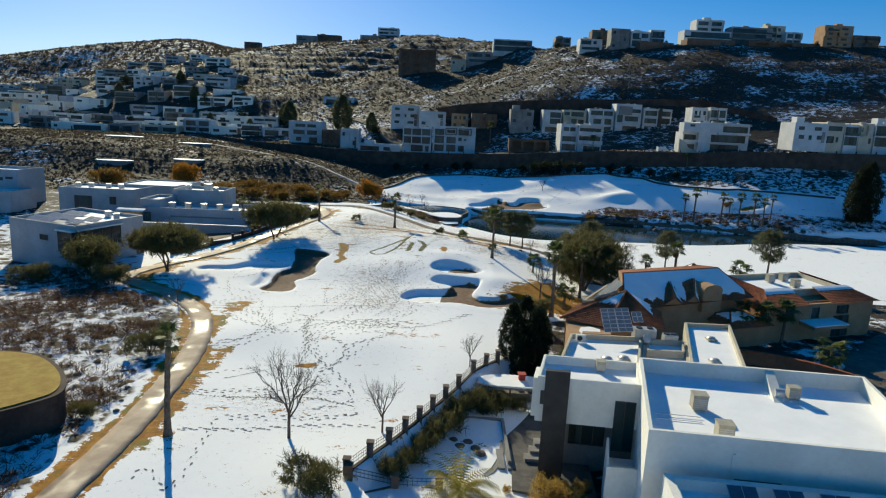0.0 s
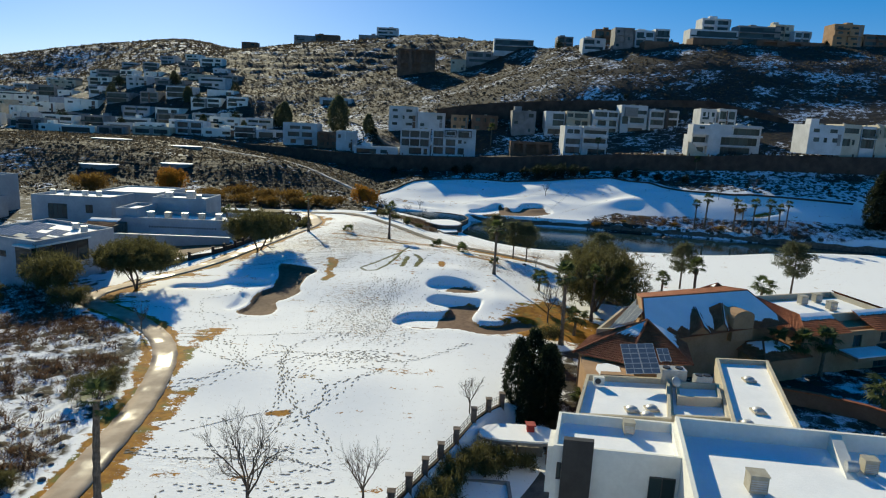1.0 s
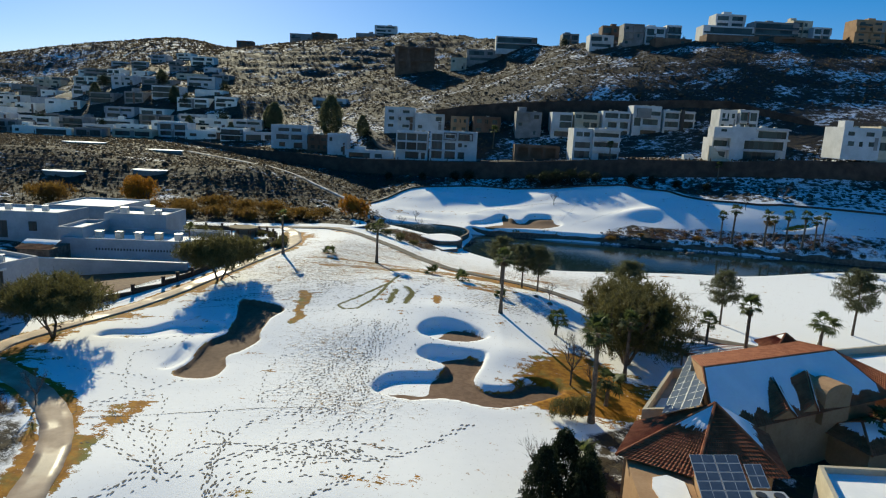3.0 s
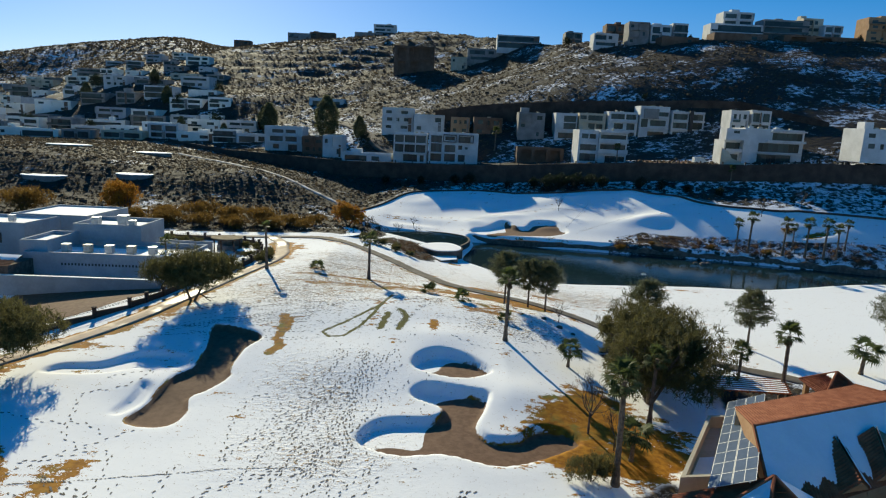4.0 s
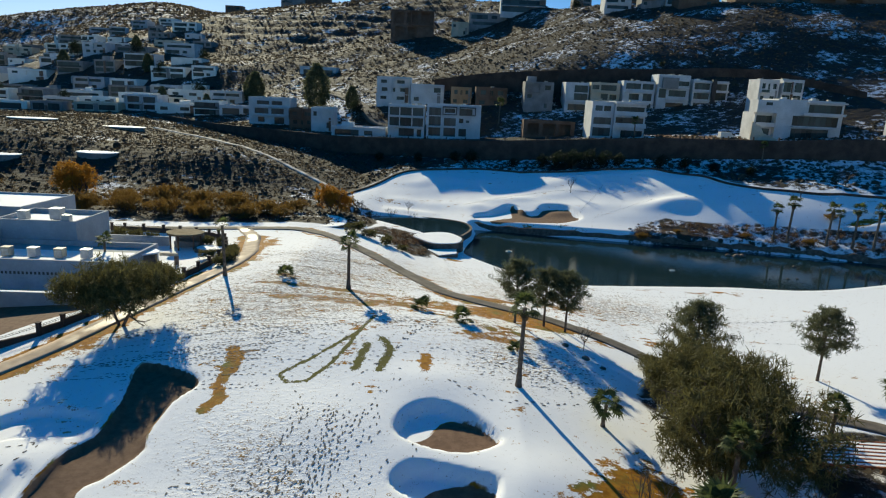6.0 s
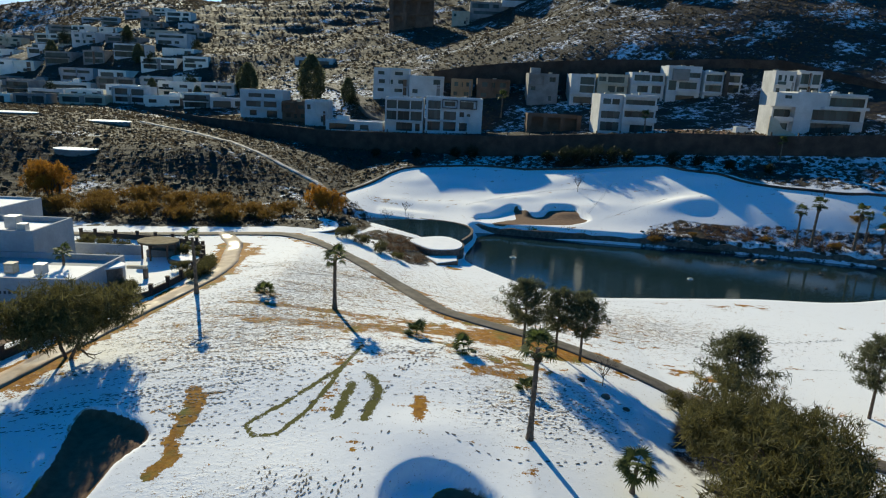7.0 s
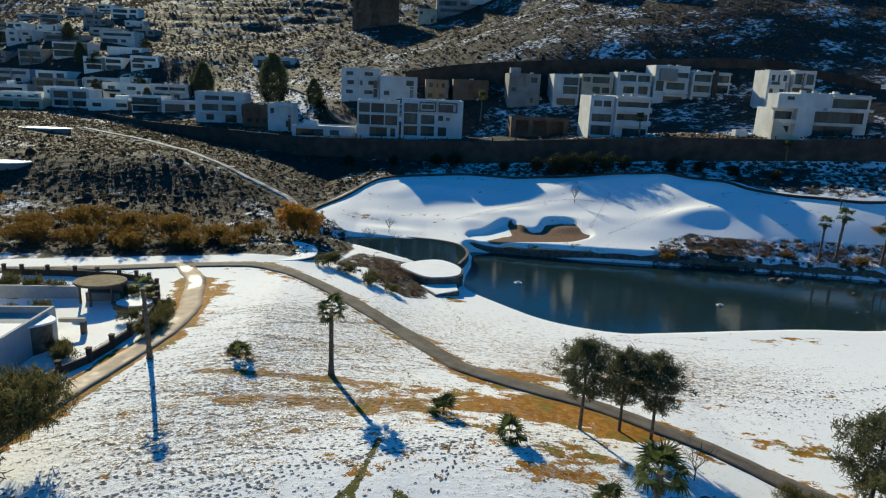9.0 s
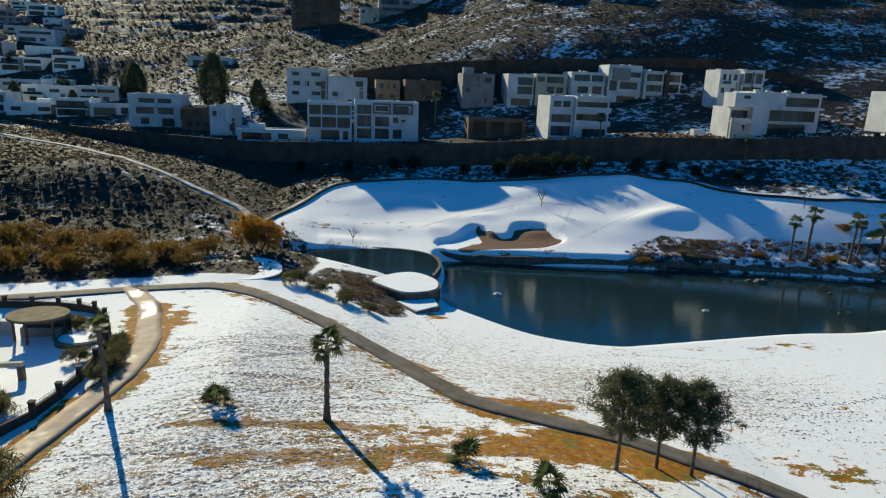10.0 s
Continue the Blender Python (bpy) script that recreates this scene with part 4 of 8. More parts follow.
villa(85.4, 90.4, 240.6, 8, 18.8, 25.4, 2, "glass", DIMWHITE, "glazed lower wing of the terrace house under a cantilevered box", clutter=0, roof=False,
      floors=[[(0.1, 0.9, 0.05, 0.75, 1)], [(0.08, 0.95, 0.1, 0.9, 2)]], slabs=[(1, 0.0, 1.0, 1.6, 0.9)])
villa(90.5, 108.6, 239, 10, 18.8, 29.2, 3, "tower", DIMWHITE, "large white house with wide dark glazed floors", clutter=9,
      floors=[[(0.25, 0.82, 0.04, 0.82, 6)], [(0.25, 0.94, 0.06, 0.86, 7)], [(0.47, 0.97, 0.16, 0.82, 5)]], slabs=[(1, 0.24, 0.95, 1.3, 0), (2, 0.36, 1.0, 1.6, 0.5), (3, 0.42, 1.0, 1.6, 0)])
cant = thing("cantilever_room", pose(84.2, 237.2, 25.4), "white cantilevered box room with a dark corner window", "room", "houses on the hillside")
bm = bmesh.new()
pierced(bm, 0, 6.0, 0, 0.25, 0, 3.4, [(2.2, 4.0, 2.0, 2.8)])
for r in ((0, 0.25, 0.251, 5), (5.75, 6.0, 0.251, 5), (0.251, 5.749, 4.75, 5)):
    box(bm, *r, 0, 3.4)
box(bm, 0.251, 5.749, 0.251, 4.749, 0, 0.2)
box(bm, 0.251, 5.749, 0.251, 4.749, 3.15, 3.39)
bmesh.ops.remove_doubles(bm, verts=bm.verts, dist=0.0015)
part("wall", bm, DIMWHITE, cant)
window(cant, 2.2, 4.0, 0.08, 2.0, 2.8, 1)
# its sloping garden wall
slope = thing("sloping_wall", pose(82.0, 234.0, 16.4), "beige plastered garden wall stepping down the slope", "wall")
bm = bmesh.new()
face = [(0, 0, -1), (7.2, 0, -1), (7.2, 0, 2.2), (3.4, 0, 3.6), (2.2, 0, 5.6), (0, 0, 6.6)]
lo = [bm.verts.new(p) for p in face]
hi = [bm.verts.new((p[0], 0.5, p[2])) for p in face]
bm.faces.new(lo)
bm.faces.new(hi[::-1])
for i in range(len(face)):
    j = (i + 1) % len(face)
    bm.faces.new((lo[i], hi[i], hi[j], lo[j]))
bmesh.ops.recalc_face_normals(bm, faces=bm.faces)
part("wall", bm, CREAM, slope)
villa(97.8, 104, 268, 8, 27.5, 35.3, 2, "small", DIMWHITE, "small white upper house", clutter=1)
villa(104.8, 111.7, 268, 8, 27.5, 35.6, 2, "pair", DIMWHITE, "white upper house with square windows", clutter=2)
villa(115.9, 127, 222, 10, 24.0, 30.4, 2, "small", DIMWHITE, "white house with a long plain wall", clutter=1)
villa(127.2, 133, 223, 10, 23.4, 31.0, 2, "strip", CREAM, "cream house block with tall windows")
villa(133.4, 138, 223, 10, 23.4, 30.6, 2, "glass", DIMWHITE, "white house with glass front")
villa(138.3, 143, 223, 10, 23.4, 31.2, 2, "blank", CREAM, "cream plastered house block")
villa(143.5, 153, 223, 10, 23.4, 31.4, 2, "glass", DIMWHITE, "white house with a glazed upper floor")
# second terrace
villa(-27.3, -14.5, 308, 10, 21.8, 31.2, 3, "small", DIMWHITE, "white house with small arched-looking openings", setback=0.4)
villa(-14.2, -1.8, 306, 10, 21.6, 29.0, 2, "blank", DIMWHITE, "white house with a pitched side roof")
villa(0.9, 8.5, 303, 9, 21.7, 28.6, 2, "small", TAN, "tan plastered house in shade", clutter=0)
villa(10, 21.4, 300, 9, 21.6, 29.0, 2, "small", BROWN, "brown plastered house with a snowy roof")
villa(26.9, 37, 292, 9, 21.8, 31.6, 3, "blank", GREY, "grey rendered house with a plain facade")
villa(40.9, 49, 290, 9, 22.5, 32.0, 3, "glass", DIMWHITE, "narrow white house with a glazed bay",
      floors=[[(0.15, 0.9, 0.0, 0.7, 1)], [(0.38, 0.96, 0.05, 0.95, 1)], [(0.38, 0.96, 0.06, 0.85, 1)]], slabs=[(1, 0.0, 1.0, 0.9, 0.5), (2, 0.34, 1.0, 0.5, 0)])
villa(49.7, 59.8, 290, 9, 23.2, 32.4, 3, "pair", CREAM, "cream house with a dark panel over a garage",
      floors=[[(0.1, 0.55, 0.0, 0.7, 0)], [(0.36, 0.6, 0.15, 0.85, 0), (0.66, 0.9, 0.2, 0.8, 1)], [(0.04, 0.28, 0.35, 0.85, 1), (0.34, 0.88, 0.25, 0.9, 3)]], slabs=[(1, 0.0, 0.4, 0.9, 0.9), (2, 0.0, 1.0, 1.0, 0)])
villa(60.4, 71.3, 288, 9, 23.4, 33.4, 3, "pair", DIMWHITE, "white house with paired windows", clutter=2,
      floors=[[(0.1, 0.5, 0.0, 0.75, 0), (0.65, 0.92, 0.0, 0.8, 1)], [(0.2, 0.52, 0.15, 0.8, 2), (0.64, 0.92, 0.1, 0.85, 1)], [(0.08, 0.55, 0.3, 0.9, 3), (0.6, 0.95, 0.3, 0.9, 2)]], slabs=[(1, 0.0, 1.0, 0.8, 0), (2, 0.05, 1.0, 1.2, 0.4)])
tall = villa(71.9, 82.8, 287, 9, 24.0, 36.0, 3, "garage", DIMWHITE, "tall white house with a grey panel and garage", clutter=3,
             floors=[[(0.3, 0.86, 0.0, 0.7, 0)], [(0.05, 0.28, 0.1, 0.9, 0), (0.36, 0.9, 0.25, 0.8, 2)], [(0.62, 0.97, 0.2, 0.6, 2)]], slabs=[(1, 0.28, 1.0, 1.0, 0.4), (2, 0.28, 1.0, 0.8, 0)])
part("cladding", boxes((-4.2, 1.1, -1.4, -0.003, 7.4, 11.0)), GREY, tall, "grey projecting wall panel")
pair = villa(83.5, 95.6, 286, 9, 24.8, 34.6, 3, "pair", DIMWHITE, "white house with a dark stone column between its windows", clutter=3,
             floors=[[(0.06, 0.5, 0.0, 0.72, 0), (0.64, 0.9, 0.0, 0.7, 1)], [(0.05, 0.48, 0.15, 0.8, 3), (0.66, 0.96, 0.1, 0.9, 1)], [(0.05, 0.48, 0.18, 0.85, 3), (0.66, 0.96, 0.15, 0.85, 1)]], slabs=[(1, 0.0, 0.5, 0.9, 0), (2, 0.0, 0.5, 0.9, 0), (2, 0.62, 1.0, 1.0, 0.5), (3, 0.0, 1.0, 0.8, 0)])
part("cladding", boxes((0.2, 1.6, -1.1, -0.003, 0.0, 10.2)), BLACK, pair, "dark stone column")
villa(-74, -56, 385, 10, 29.8, 35.4, 1, "strip", DIMWHITE, "long low white house among dark trees", clutter=0)

# houses along the ridge: x, width, depth from the start, height, storeys, style, wall
for cx, w, y, h, st, sty, wl, lab in [
        (-222, 17, 742, 9, 2, "small", BROWN, "dark lone house on the far ridge"), (-128, 24, 692, 9, 2, "blank", BROWN, "dark house on the hill crest"),
        (-150, 22, 690, 9, 2, "blank", GREY, "grey block house on the hill"), (-62, 20, 640, 9, 3, "strip", DIMWHITE, "white house crowning the hill"),
        (-75, 24, 628, 4, 1, "blank", GREY, "grey retaining building on the hill"), (42, 11, 548, 6, 2, "pair", BROWN, "small dark house on the crest"),
        (78, 11, 482, 8, 2, "pair", GREY, "grey house with square windows on the ridge"), (-24, 25, 455, 16, 2, "void", BROWN, "large unfinished brown block building with open bays"),
        (4, 10, 452, 8, 2, "blank", CREAM, "cream house behind brush"), (20, 22, 458, 8, 2, "strip", GREY, "long grey house on the slope"), (40, 26, 456, 8, 2, "glass", DIMWHITE, "long white house with a glazed front"),
        (87, 14, 428, 8, 2, "strip", DIMWHITE, "white angular house on the slope"), (98, 12, 452, 10, 2, "strip", BROWN, "dark modern house on the crest"), (108, 12, 440, 13, 3, "blank", GREY, "grey tower-like house on the ridge"),
        (121, 12, 440, 10, 2, "pair", DIMWHITE, "white cubic house on the ridge"), (132, 9, 440, 10, 2, "glass", DIMWHITE, "white house with a corner window"), (128, 21, 426, 3.5, 1, "blank", BROWN, "brown retaining wall building"),
        (162, 30, 434, 9, 2, "glass", DIMWHITE, "large white house with a wide balcony"), (168, 18, 448, 17, 4, "pair", DIMWHITE, "tall white house on the crest"), (161, 30, 424, 4, 1, "blank", BROWN, "brown terrace wall below the house"),
        (190, 26, 434, 11, 3, "glass", GREY, "wide dark glass and stone house"), (207, 12, 438, 12.5, 3, "strip", CREAM, "pale house with a thin roof slab on the crest"), (216, 10, 432, 8, 2, "pair", DIMWHITE, "low white house beside the dark one"),
        (205, 44, 420, 3, 1, "void", BROWN, "long brown retaining building under the houses"), (240, 18, 425, 13, 4, "small", TAN, "blocky brown house at the ridge end"), (258, 16, 425, 7, 2, "strip", BROWN, "low dark house past the ridge end")]:
    if cx > 60:  # the eastern ridge stands nearer
        k = 0.872 if cx > 100 else 0.91
        cx, w, y, h = cx * k, w * k, y * k, h * k
    zb = land(cx, y)
    villa(cx - w / 2, cx + w / 2, y, 10, zb, zb + h, st, sty, wl, lab, clutter=1, roof=(wl is not GREY))

# the town on the western slope
town = random.Random(11)
for row, (y0, xa, xb, gap) in enumerate([(316, -210, -76, 0.6), (336, -260, -90, 1.5), (356, -250, -105, 3), (378, -290, -122, 3), (402, -320, -132, 4), (428, -300, -140, 4), (455, -330, -155, 5), (490, -380, -172, 6), (530, -400, -190, 9), (585, -430, -215, 14)]):
    x = xa + town.uniform(0, 6)
    while x < xb:
        w = town.uniform(10, 19)
        y = y0 + town.uniform(-7, 7)
        h = town.choice([3.3, 3.6, 3.8, 5.6, 6.2, 6.6])
        wl = town.choice([DIMWHITE, WHITE, WHITE, CREAM, PALESHADE, WHITE, DIMWHITE, GREY])
        zb = land(x + w / 2, y)
        villa(x, x + w, y, town.uniform(8, 12), zb, zb + h, max(1, round(h / 3.2)), town.choice(["pair", "glass", "small", "strip", "garage", "blank"]), wl, city_label(town, wl), turn=town.uniform(-14, 14), clutter=town.choice([0, 1, 2]),
              roof=town.random() < 0.75)
        x += w + gap * town.uniform(0.5, 2.2)

# flat snow-covered tank roofs on the knoll
for x, y, w, d in [(-111.3, 217, 12, 6), (-104.2, 266.5, 15, 6), (-87.9, 221, 10, 6), (-130, 262, 15, 7)]:
    z = land(x, y) + 0.45
    t = thing("water_tank", pose(x, y, z), "low concrete water tank with snow on top", "tank", "tanks on the knoll")
    oval = [(w / 2 * math.cos(a * math.pi / 10), d / 2 * math.sin(a * math.pi / 10)) for a in range(20)]
    part("wall", prism(oval, -3, 0), GREY, t)
    part("roof_snow", prism([(px * 1.06, py * 1.06) for px, py in oval], 0.004, 0.2), SNOW, t, "snow lying on top")

# the long retaining wall with its posts
foot = [(-120, 318), (-88, 298.6), (-62, 278.6), (-35, 265.1), (12, 255.1), (59, 240.1), (88, 230.1), (104, 226.1), (160, 215)]
v, f = [], []
for i in range(len(foot) - 1):
    (ax, ay), (bx, by) = foot[i], foot[i + 1]
    n = int(math.hypot(bx - ax, by - ay) / 3)
    for s in range(n + (i == len(foot) - 2)):
        x, y = ax + (bx - ax) * s / n, ay + (by - ay) * s / n
        hi, lo = land(x, y + 2.2) + 0.7, land(x, y - 1.0) - 1.0
        v += [(x, y, lo), (x, y, hi), (x, y + 0.5, hi), (x, y + 0.5, lo)]
for i in range(len(v) // 4 - 1):
    for a, b in ((0, 1), (1, 2), (2, 3)):
        f.append((4 * i + a, 4 * (i + 1) + a, 4 * (i + 1) + b, 4 * i + b))
wall_ob = tagged(mesh_part("wall_retaining", v, f, BRICKWALL), "long dark brown block retaining wall", "wall", kind="structure")
for i in range(0, len(v) // 4 - 1, 2):
    x, y, z = v[4 * i + 1]
    part("post", boxes((x - 0.15, x + 0.15, y + 0.08, y + 0.42, z - 0.02, z + 0.8)), BRICKWALL, wall_ob)

# the dark earth cut behind the second row of houses
v, f = [], []
for x, y, hi in ((-6, 322, 31), (8, 316, 33.4), (20, 312, 34.9), (40, 304, 36.4), (56.6, 300.2, 37.6), (77, 298.2, 38.3), (95.4, 297, 39.5), (111.7, 292, 39.7), (124, 280, 36), (134, 270, 33)):
    v += [(x, y, 16), (x, y + 1.5, hi), (x, y + 8, hi + 0.1), (x, y + 8, 16)]
for i in range(len(v) // 4 - 1):
    for a in range(3):
        f.append((4 * i + a, 4 * i + 4 + a, 4 * i + 5 + a, 4 * i + a + 1))
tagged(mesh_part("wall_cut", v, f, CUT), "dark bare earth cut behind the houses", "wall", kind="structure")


# ---- the white house and its neighbours beside the fairway ----
def skewed(x, y, z, ux, uy, vx, vy):
    """A plan whose u and v axes run as given."""
    return Matrix(((ux, vx, 0, x), (uy, vy, 0, y), (0, 0, 1, z), (0, 0, 0, 1)))


def laid(name, bm, material, parent, plan, label=""):
    bm.transform(plan)
    return part(name, bm, material, parent, label)


def flat_roof(parent, plan, u0, u1, v0, v1, deck, top, wall, thick=0.25, snow=(0, 0, 0, 0), base=None, wallname="wall"):
    """A block with a parapet and snow on its deck; snow: strips left bare at u0, u1, v0, v1."""
    base = -3.5 if base is None else base
    bm = boxes((u0, u1, v0, v1, base, deck))
    for r in ((u0, u1, v0, v0 + thick), (u0, u1, v1 - thick, v1), (u0, u0 + thick, v0 + thick, v1 - thick), (u1 - thick, u1, v0 + thick, v1 - thick)):
        box(bm, *r, deck + 0.001, top)
    bmesh.ops.remove_doubles(bm, verts=bm.verts, dist=0.002)
    laid(wallname, bm, wall, parent, plan)
    laid("roof_snow", boxes((u0 + thick + snow[0] + 0.004, u1 - thick - snow[1] - 0.004, v0 + thick + snow[2] + 0.004, v1 - thick - snow[3] - 0.004, deck + 0.004, deck + 0.1)), SNOW, parent, plan, "snow lying on the flat roof")


def cooler(x, y, z, s=1.0, turn=0.0, mat=None):
    """A rooftop evaporative cooler: louvred box, lid and feet."""
    t = thing("rooftop_cooler", pose(x, y, z, 0, 0, turn), "beige boxy evaporative cooler on a snowy roof", "cooler", "rooftop coolers")
    m = mat or BEIGE
    part("cabinet", boxes((-0.5 * s, 0.5 * s, -0.45 * s, 0.45 * s, 0.15, 0.15 + 1.0 * s)), m, t)
    part("lid", boxes((-0.54 * s, 0.54 * s, -0.49 * s, 0.49 * s, 0.152 + 1.0 * s, 0.22 + 1.0 * s)), m, t)
    for a in (-0.4, 0.36):
        for b in (-0.4, 0.34):
            part("foot", boxes((a * s, a * s + 0.06, b * s, b * s + 0.06, 0, 0.149)), ZINC, t)
    for k in range(5):
        part("louvre", boxes((-0.42 * s, 0.42 * s, -0.47 * s, -0.453 * s, 0.3 * s + 0.14 * k * s, 0.38 * s + 0.14 * k * s)), ZINC, t)
    return t


def solar(m, nu, nv, pw, ph, label):
    """A tilted array of solar panels on its frame; m sets its lower left corner and tilt."""
    t = thing("solar_array", m, label, "solar panel", "solar arrays")
    for i in range(nu):
        for j in range(nv):
            a, b = i * (pw + 0.03), j * (ph + 0.03)
            p = part("panel", boxes((a, a + pw, b, b + ph, 0, 0.04)), ZINC, t)
            part("cell_sheet", boxes((a + 0.04, a + pw - 0.04, b + 0.04, b + ph - 0.04, 0.041, 0.046)), PANEL, p, "dark blue solar cells")
            part("divider", boxes((a + pw / 2 - 0.02, a + pw / 2 + 0.02, b + 0.04, b + ph - 0.04, 0.047, 0.05)), ZINC, p)
    w, h = nu * (pw + 0.03), nv * (ph + 0.03)
    for a in (0.15 * w, 0.85 * w):
        part("rail", boxes((a - 0.04, a + 0.04, 0, h, -0.08, -0.004)), ZINC, t)
    return t


def tile_slope(parent, a, b, c, d, label="", snow=0.0, pitch=0.28):
    """Rows of round tiles on a slope: eave a to b, ridge d to c. snow: share of the slope, from the ridge, lying under snow."""
    a, b, c, d = (np.array(p, float) for p in (a, b, c, d))
    n = np.cross(b - a, d - a)
    n /= np.linalg.norm(n)
    if n[2] < 0:
        n = -n
    wide = max(np.linalg.norm(b - a), np.linalg.norm(c - d))
    long = max(np.linalg.norm(d - a), np.linalg.norm(c - b))
    cols, rows = max(4, int(wide / pitch)) * 4, max(2, int(long / 0.42))
    v, f = [], []
    for j in range(rows):
        for k in (0, 1):
            w = (j + k) / rows
            lift = 0.035 * (1 - k) - 0.01 * k
            for i in range(cols + 1):
                u = i / cols
                p = (a * (1 - u) + b * u) * (1 - w) + (d * (1 - u) + c * u) * w
                v.append(tuple(p + n * (0.06 + lift + 0.07 * abs(math.sin(math.pi * i / 4)))))
    m = cols + 1
    for r in range(2 * rows - 1):
        for i in range(cols):
            f.append((r * m + i, r * m + i + 1, (r + 1) * m + i + 1, (r + 1) * m + i))
    mesh_part("roof_tiles", v, f, TILE, parent, label)
    if snow:
        e, g = a + (d - a) * (1 - snow), b + (c - b) * (1 - snow)
        rng, v, f, steps = np.random.default_rng(int(abs(a[0]) * 50)), [], [], 24
        for i in range(steps + 1):
            u = i / steps
            lo, hi = e * (1 - u) + g * u, d * (1 - u) + c * u
            lo = lo + (hi - lo) * rng.uniform(0, 0.2)
            v += [tuple(lo + n * 0.1), tuple(lo + (hi - lo) * 0.04 + n * 0.17), tuple((lo + hi) / 2 + n * 0.19), tuple(hi + n * 0.17)]
        for i in range(steps):
            for k in range(3):
                f.append((4 * i + k, 4 * (i + 1) + k, 4 * (i + 1) + k + 1, 4 * i + k + 1))
        mesh_part("roof_snow", v, f, SNOW, parent, "snow sheet on the tiled slope", True)


def hip(parent, plan, u0, u1, v0, v1, eave, ridge, inset, snow=(0, 0, 0, 0)):
    """A hipped tile roof: front (v0), right, back and left slopes, with a share of snow each."""
    vm = (v0 + v1) / 2
    pt = lambda u, v, z: tuple(plan @ Vector((u, v, z)))
    A, B, C, D = pt(u0, v0, eave), pt(u1, v0, eave), pt(u1, v1, eave), pt(u0, v1, eave)
    R, S = pt(u0 + inset, vm, ridge), pt(u1 - inset, vm, ridge)
    tile_slope(parent, A, B, S, R, snow=snow[0])
    tile_slope(parent, B, C, S, S, snow=snow[1])
    tile_slope(parent, C, D, R, S, snow=snow[2])
    tile_slope(parent, D, A, R, R, snow=snow[3])
    bm = bmesh.new()
    for p, q in ((A, R), (B, S), (C, S), (D, R), (R, S)):
        tube(bm, Vector(p) + Vector((0, 0, 0.14)), Vector(q) + Vector((0, 0, 0.16)), 0.12, 0.12, 6)
    part("ridge_tiles", bm, TILE, parent, "terracotta ridge caps")


# house A: white, flat-roofed
plan = skewed(16.3, 49.8, 0, 0.994, -0.105, 0.235, 0.972)
A = thing("white_house", pose(0, 0, 0), "large white flat-roofed modern house with snow on the roofs", "house", "houses by the fairway")
flat_roof(A, plan, 0.0, 17.2, -13.2, 0.0, 5.75, 7.05, WHITE, 0.25)
flat_roof(A, plan, -7.6, -0.004, -4.9, 0.0, 5.8, 6.6, WHITE, 0.2, base=3.0)
flat_roof(A, plan, 17.204, 26, -13.2, -3.0, 5.2, 6.0, WHITE, 0.25)
# the overhang's shade is put into this floor's grey
laid("ground_floor", boxes((-6.4, -0.004, -2.6, -0.1, -3.5, 2.99)), GREY, A, plan, "ground floor under the overhang, greyed for its shade")
laid("pillar", boxes((-7.0, -5.2, -5.35, -4.904, -2.5, 7.25)), BLACK, A, plan, "tall black slate chimney pillar")
laid("bay", boxes((-7.95, -7.604, -4.5, -2.2, 3.2, 6.3)), WHITE, A, plan)
window(A, -7.3, -7.02, -4.96, 4.4, 5.5, 0, plan)
# the dark glazed slot and the ledge in front of it
laid("slot", boxes((-1.9, -0.004, -8.0, -4.904, -3.5, 0.6)), WHITE, A, plan)
laid("slot_wall", boxes((-2.1, -1.904, -9.4, -4.904, -3.5, 2.2), (-1.9, -0.004, -9.4, -9.2, -3.5, 2.2)), WHITE, A, plan)
window(A, -1.75, -0.2, -4.97, 1.2, 5.2, 1, plan)
window(A, -4.9, -2.2, -2.72, 0.3, 2.6, 2, plan)
window(A, -5.0, -4.4, -2.72, 0.3, 2.6, 0, plan)
window(A, 5.4, 8.2, -13.26, 4.0, 4.35, 0, plan)
for u in (8.9, 9.6, 10.3):
    window(A, u, u + 0.6, -13.26, 3.2, 3.7, 0, plan)
laid("pipe", boxes((-0.1 + 5.2, 5.3, -13.3, -13.204, 0, 6.0)), WHITE, A, plan)
# the slanted fin with its round vent
bm = bmesh.new()
quad = [(9.7, -0.26, 6.95), (9.7, -4.2, 5.8), (9.7, -0.26, 5.8)]
lo = [bm.verts.new(p) for p in quad]
hi = [bm.verts.new((p[0] + 0.7, p[1], p[2])) for p in quad]
bm.faces.new(lo)
bm.faces.new(hi[::-1])
for i in range(3):
    bm.faces.new((lo[i], hi[i], hi[(i + 1) % 3], lo[(i + 1) % 3]))
bmesh.ops.recalc_face_normals(bm, faces=bm.faces)
laid("fin", bm, WHITE, A, plan, "slanted white fin wall")
bm = bmesh.new()
tube(bm, (9.85, -3.2, 6.3), (10.5, -3.2, 6.3), 0.34, 0.34, 16)
laid("vent_drum", bm, ZINC, A, plan, "round metal vent drum")
laid("pipe_run", boxes((0.9, 3.9, -8.2, -8.16, 5.95, 5.99), (0.9, 3.9, -8.9, -8.86, 5.9, 5.94)), ZINC, A, plan)
laid("roof_ladder", boxes((15.6, 15.65, -13.45, -13.4, 4.0, 7.6), (16.1, 16.15, -13.45, -13.4, 4.0, 7.6), *[(15.651, 16.099, -13.44, -13.41, 4.2 + 0.3 * k, 4.23 + 0.3 * k) for k in range(11)]), WHITE, A, plan, "white steel roof ladder")
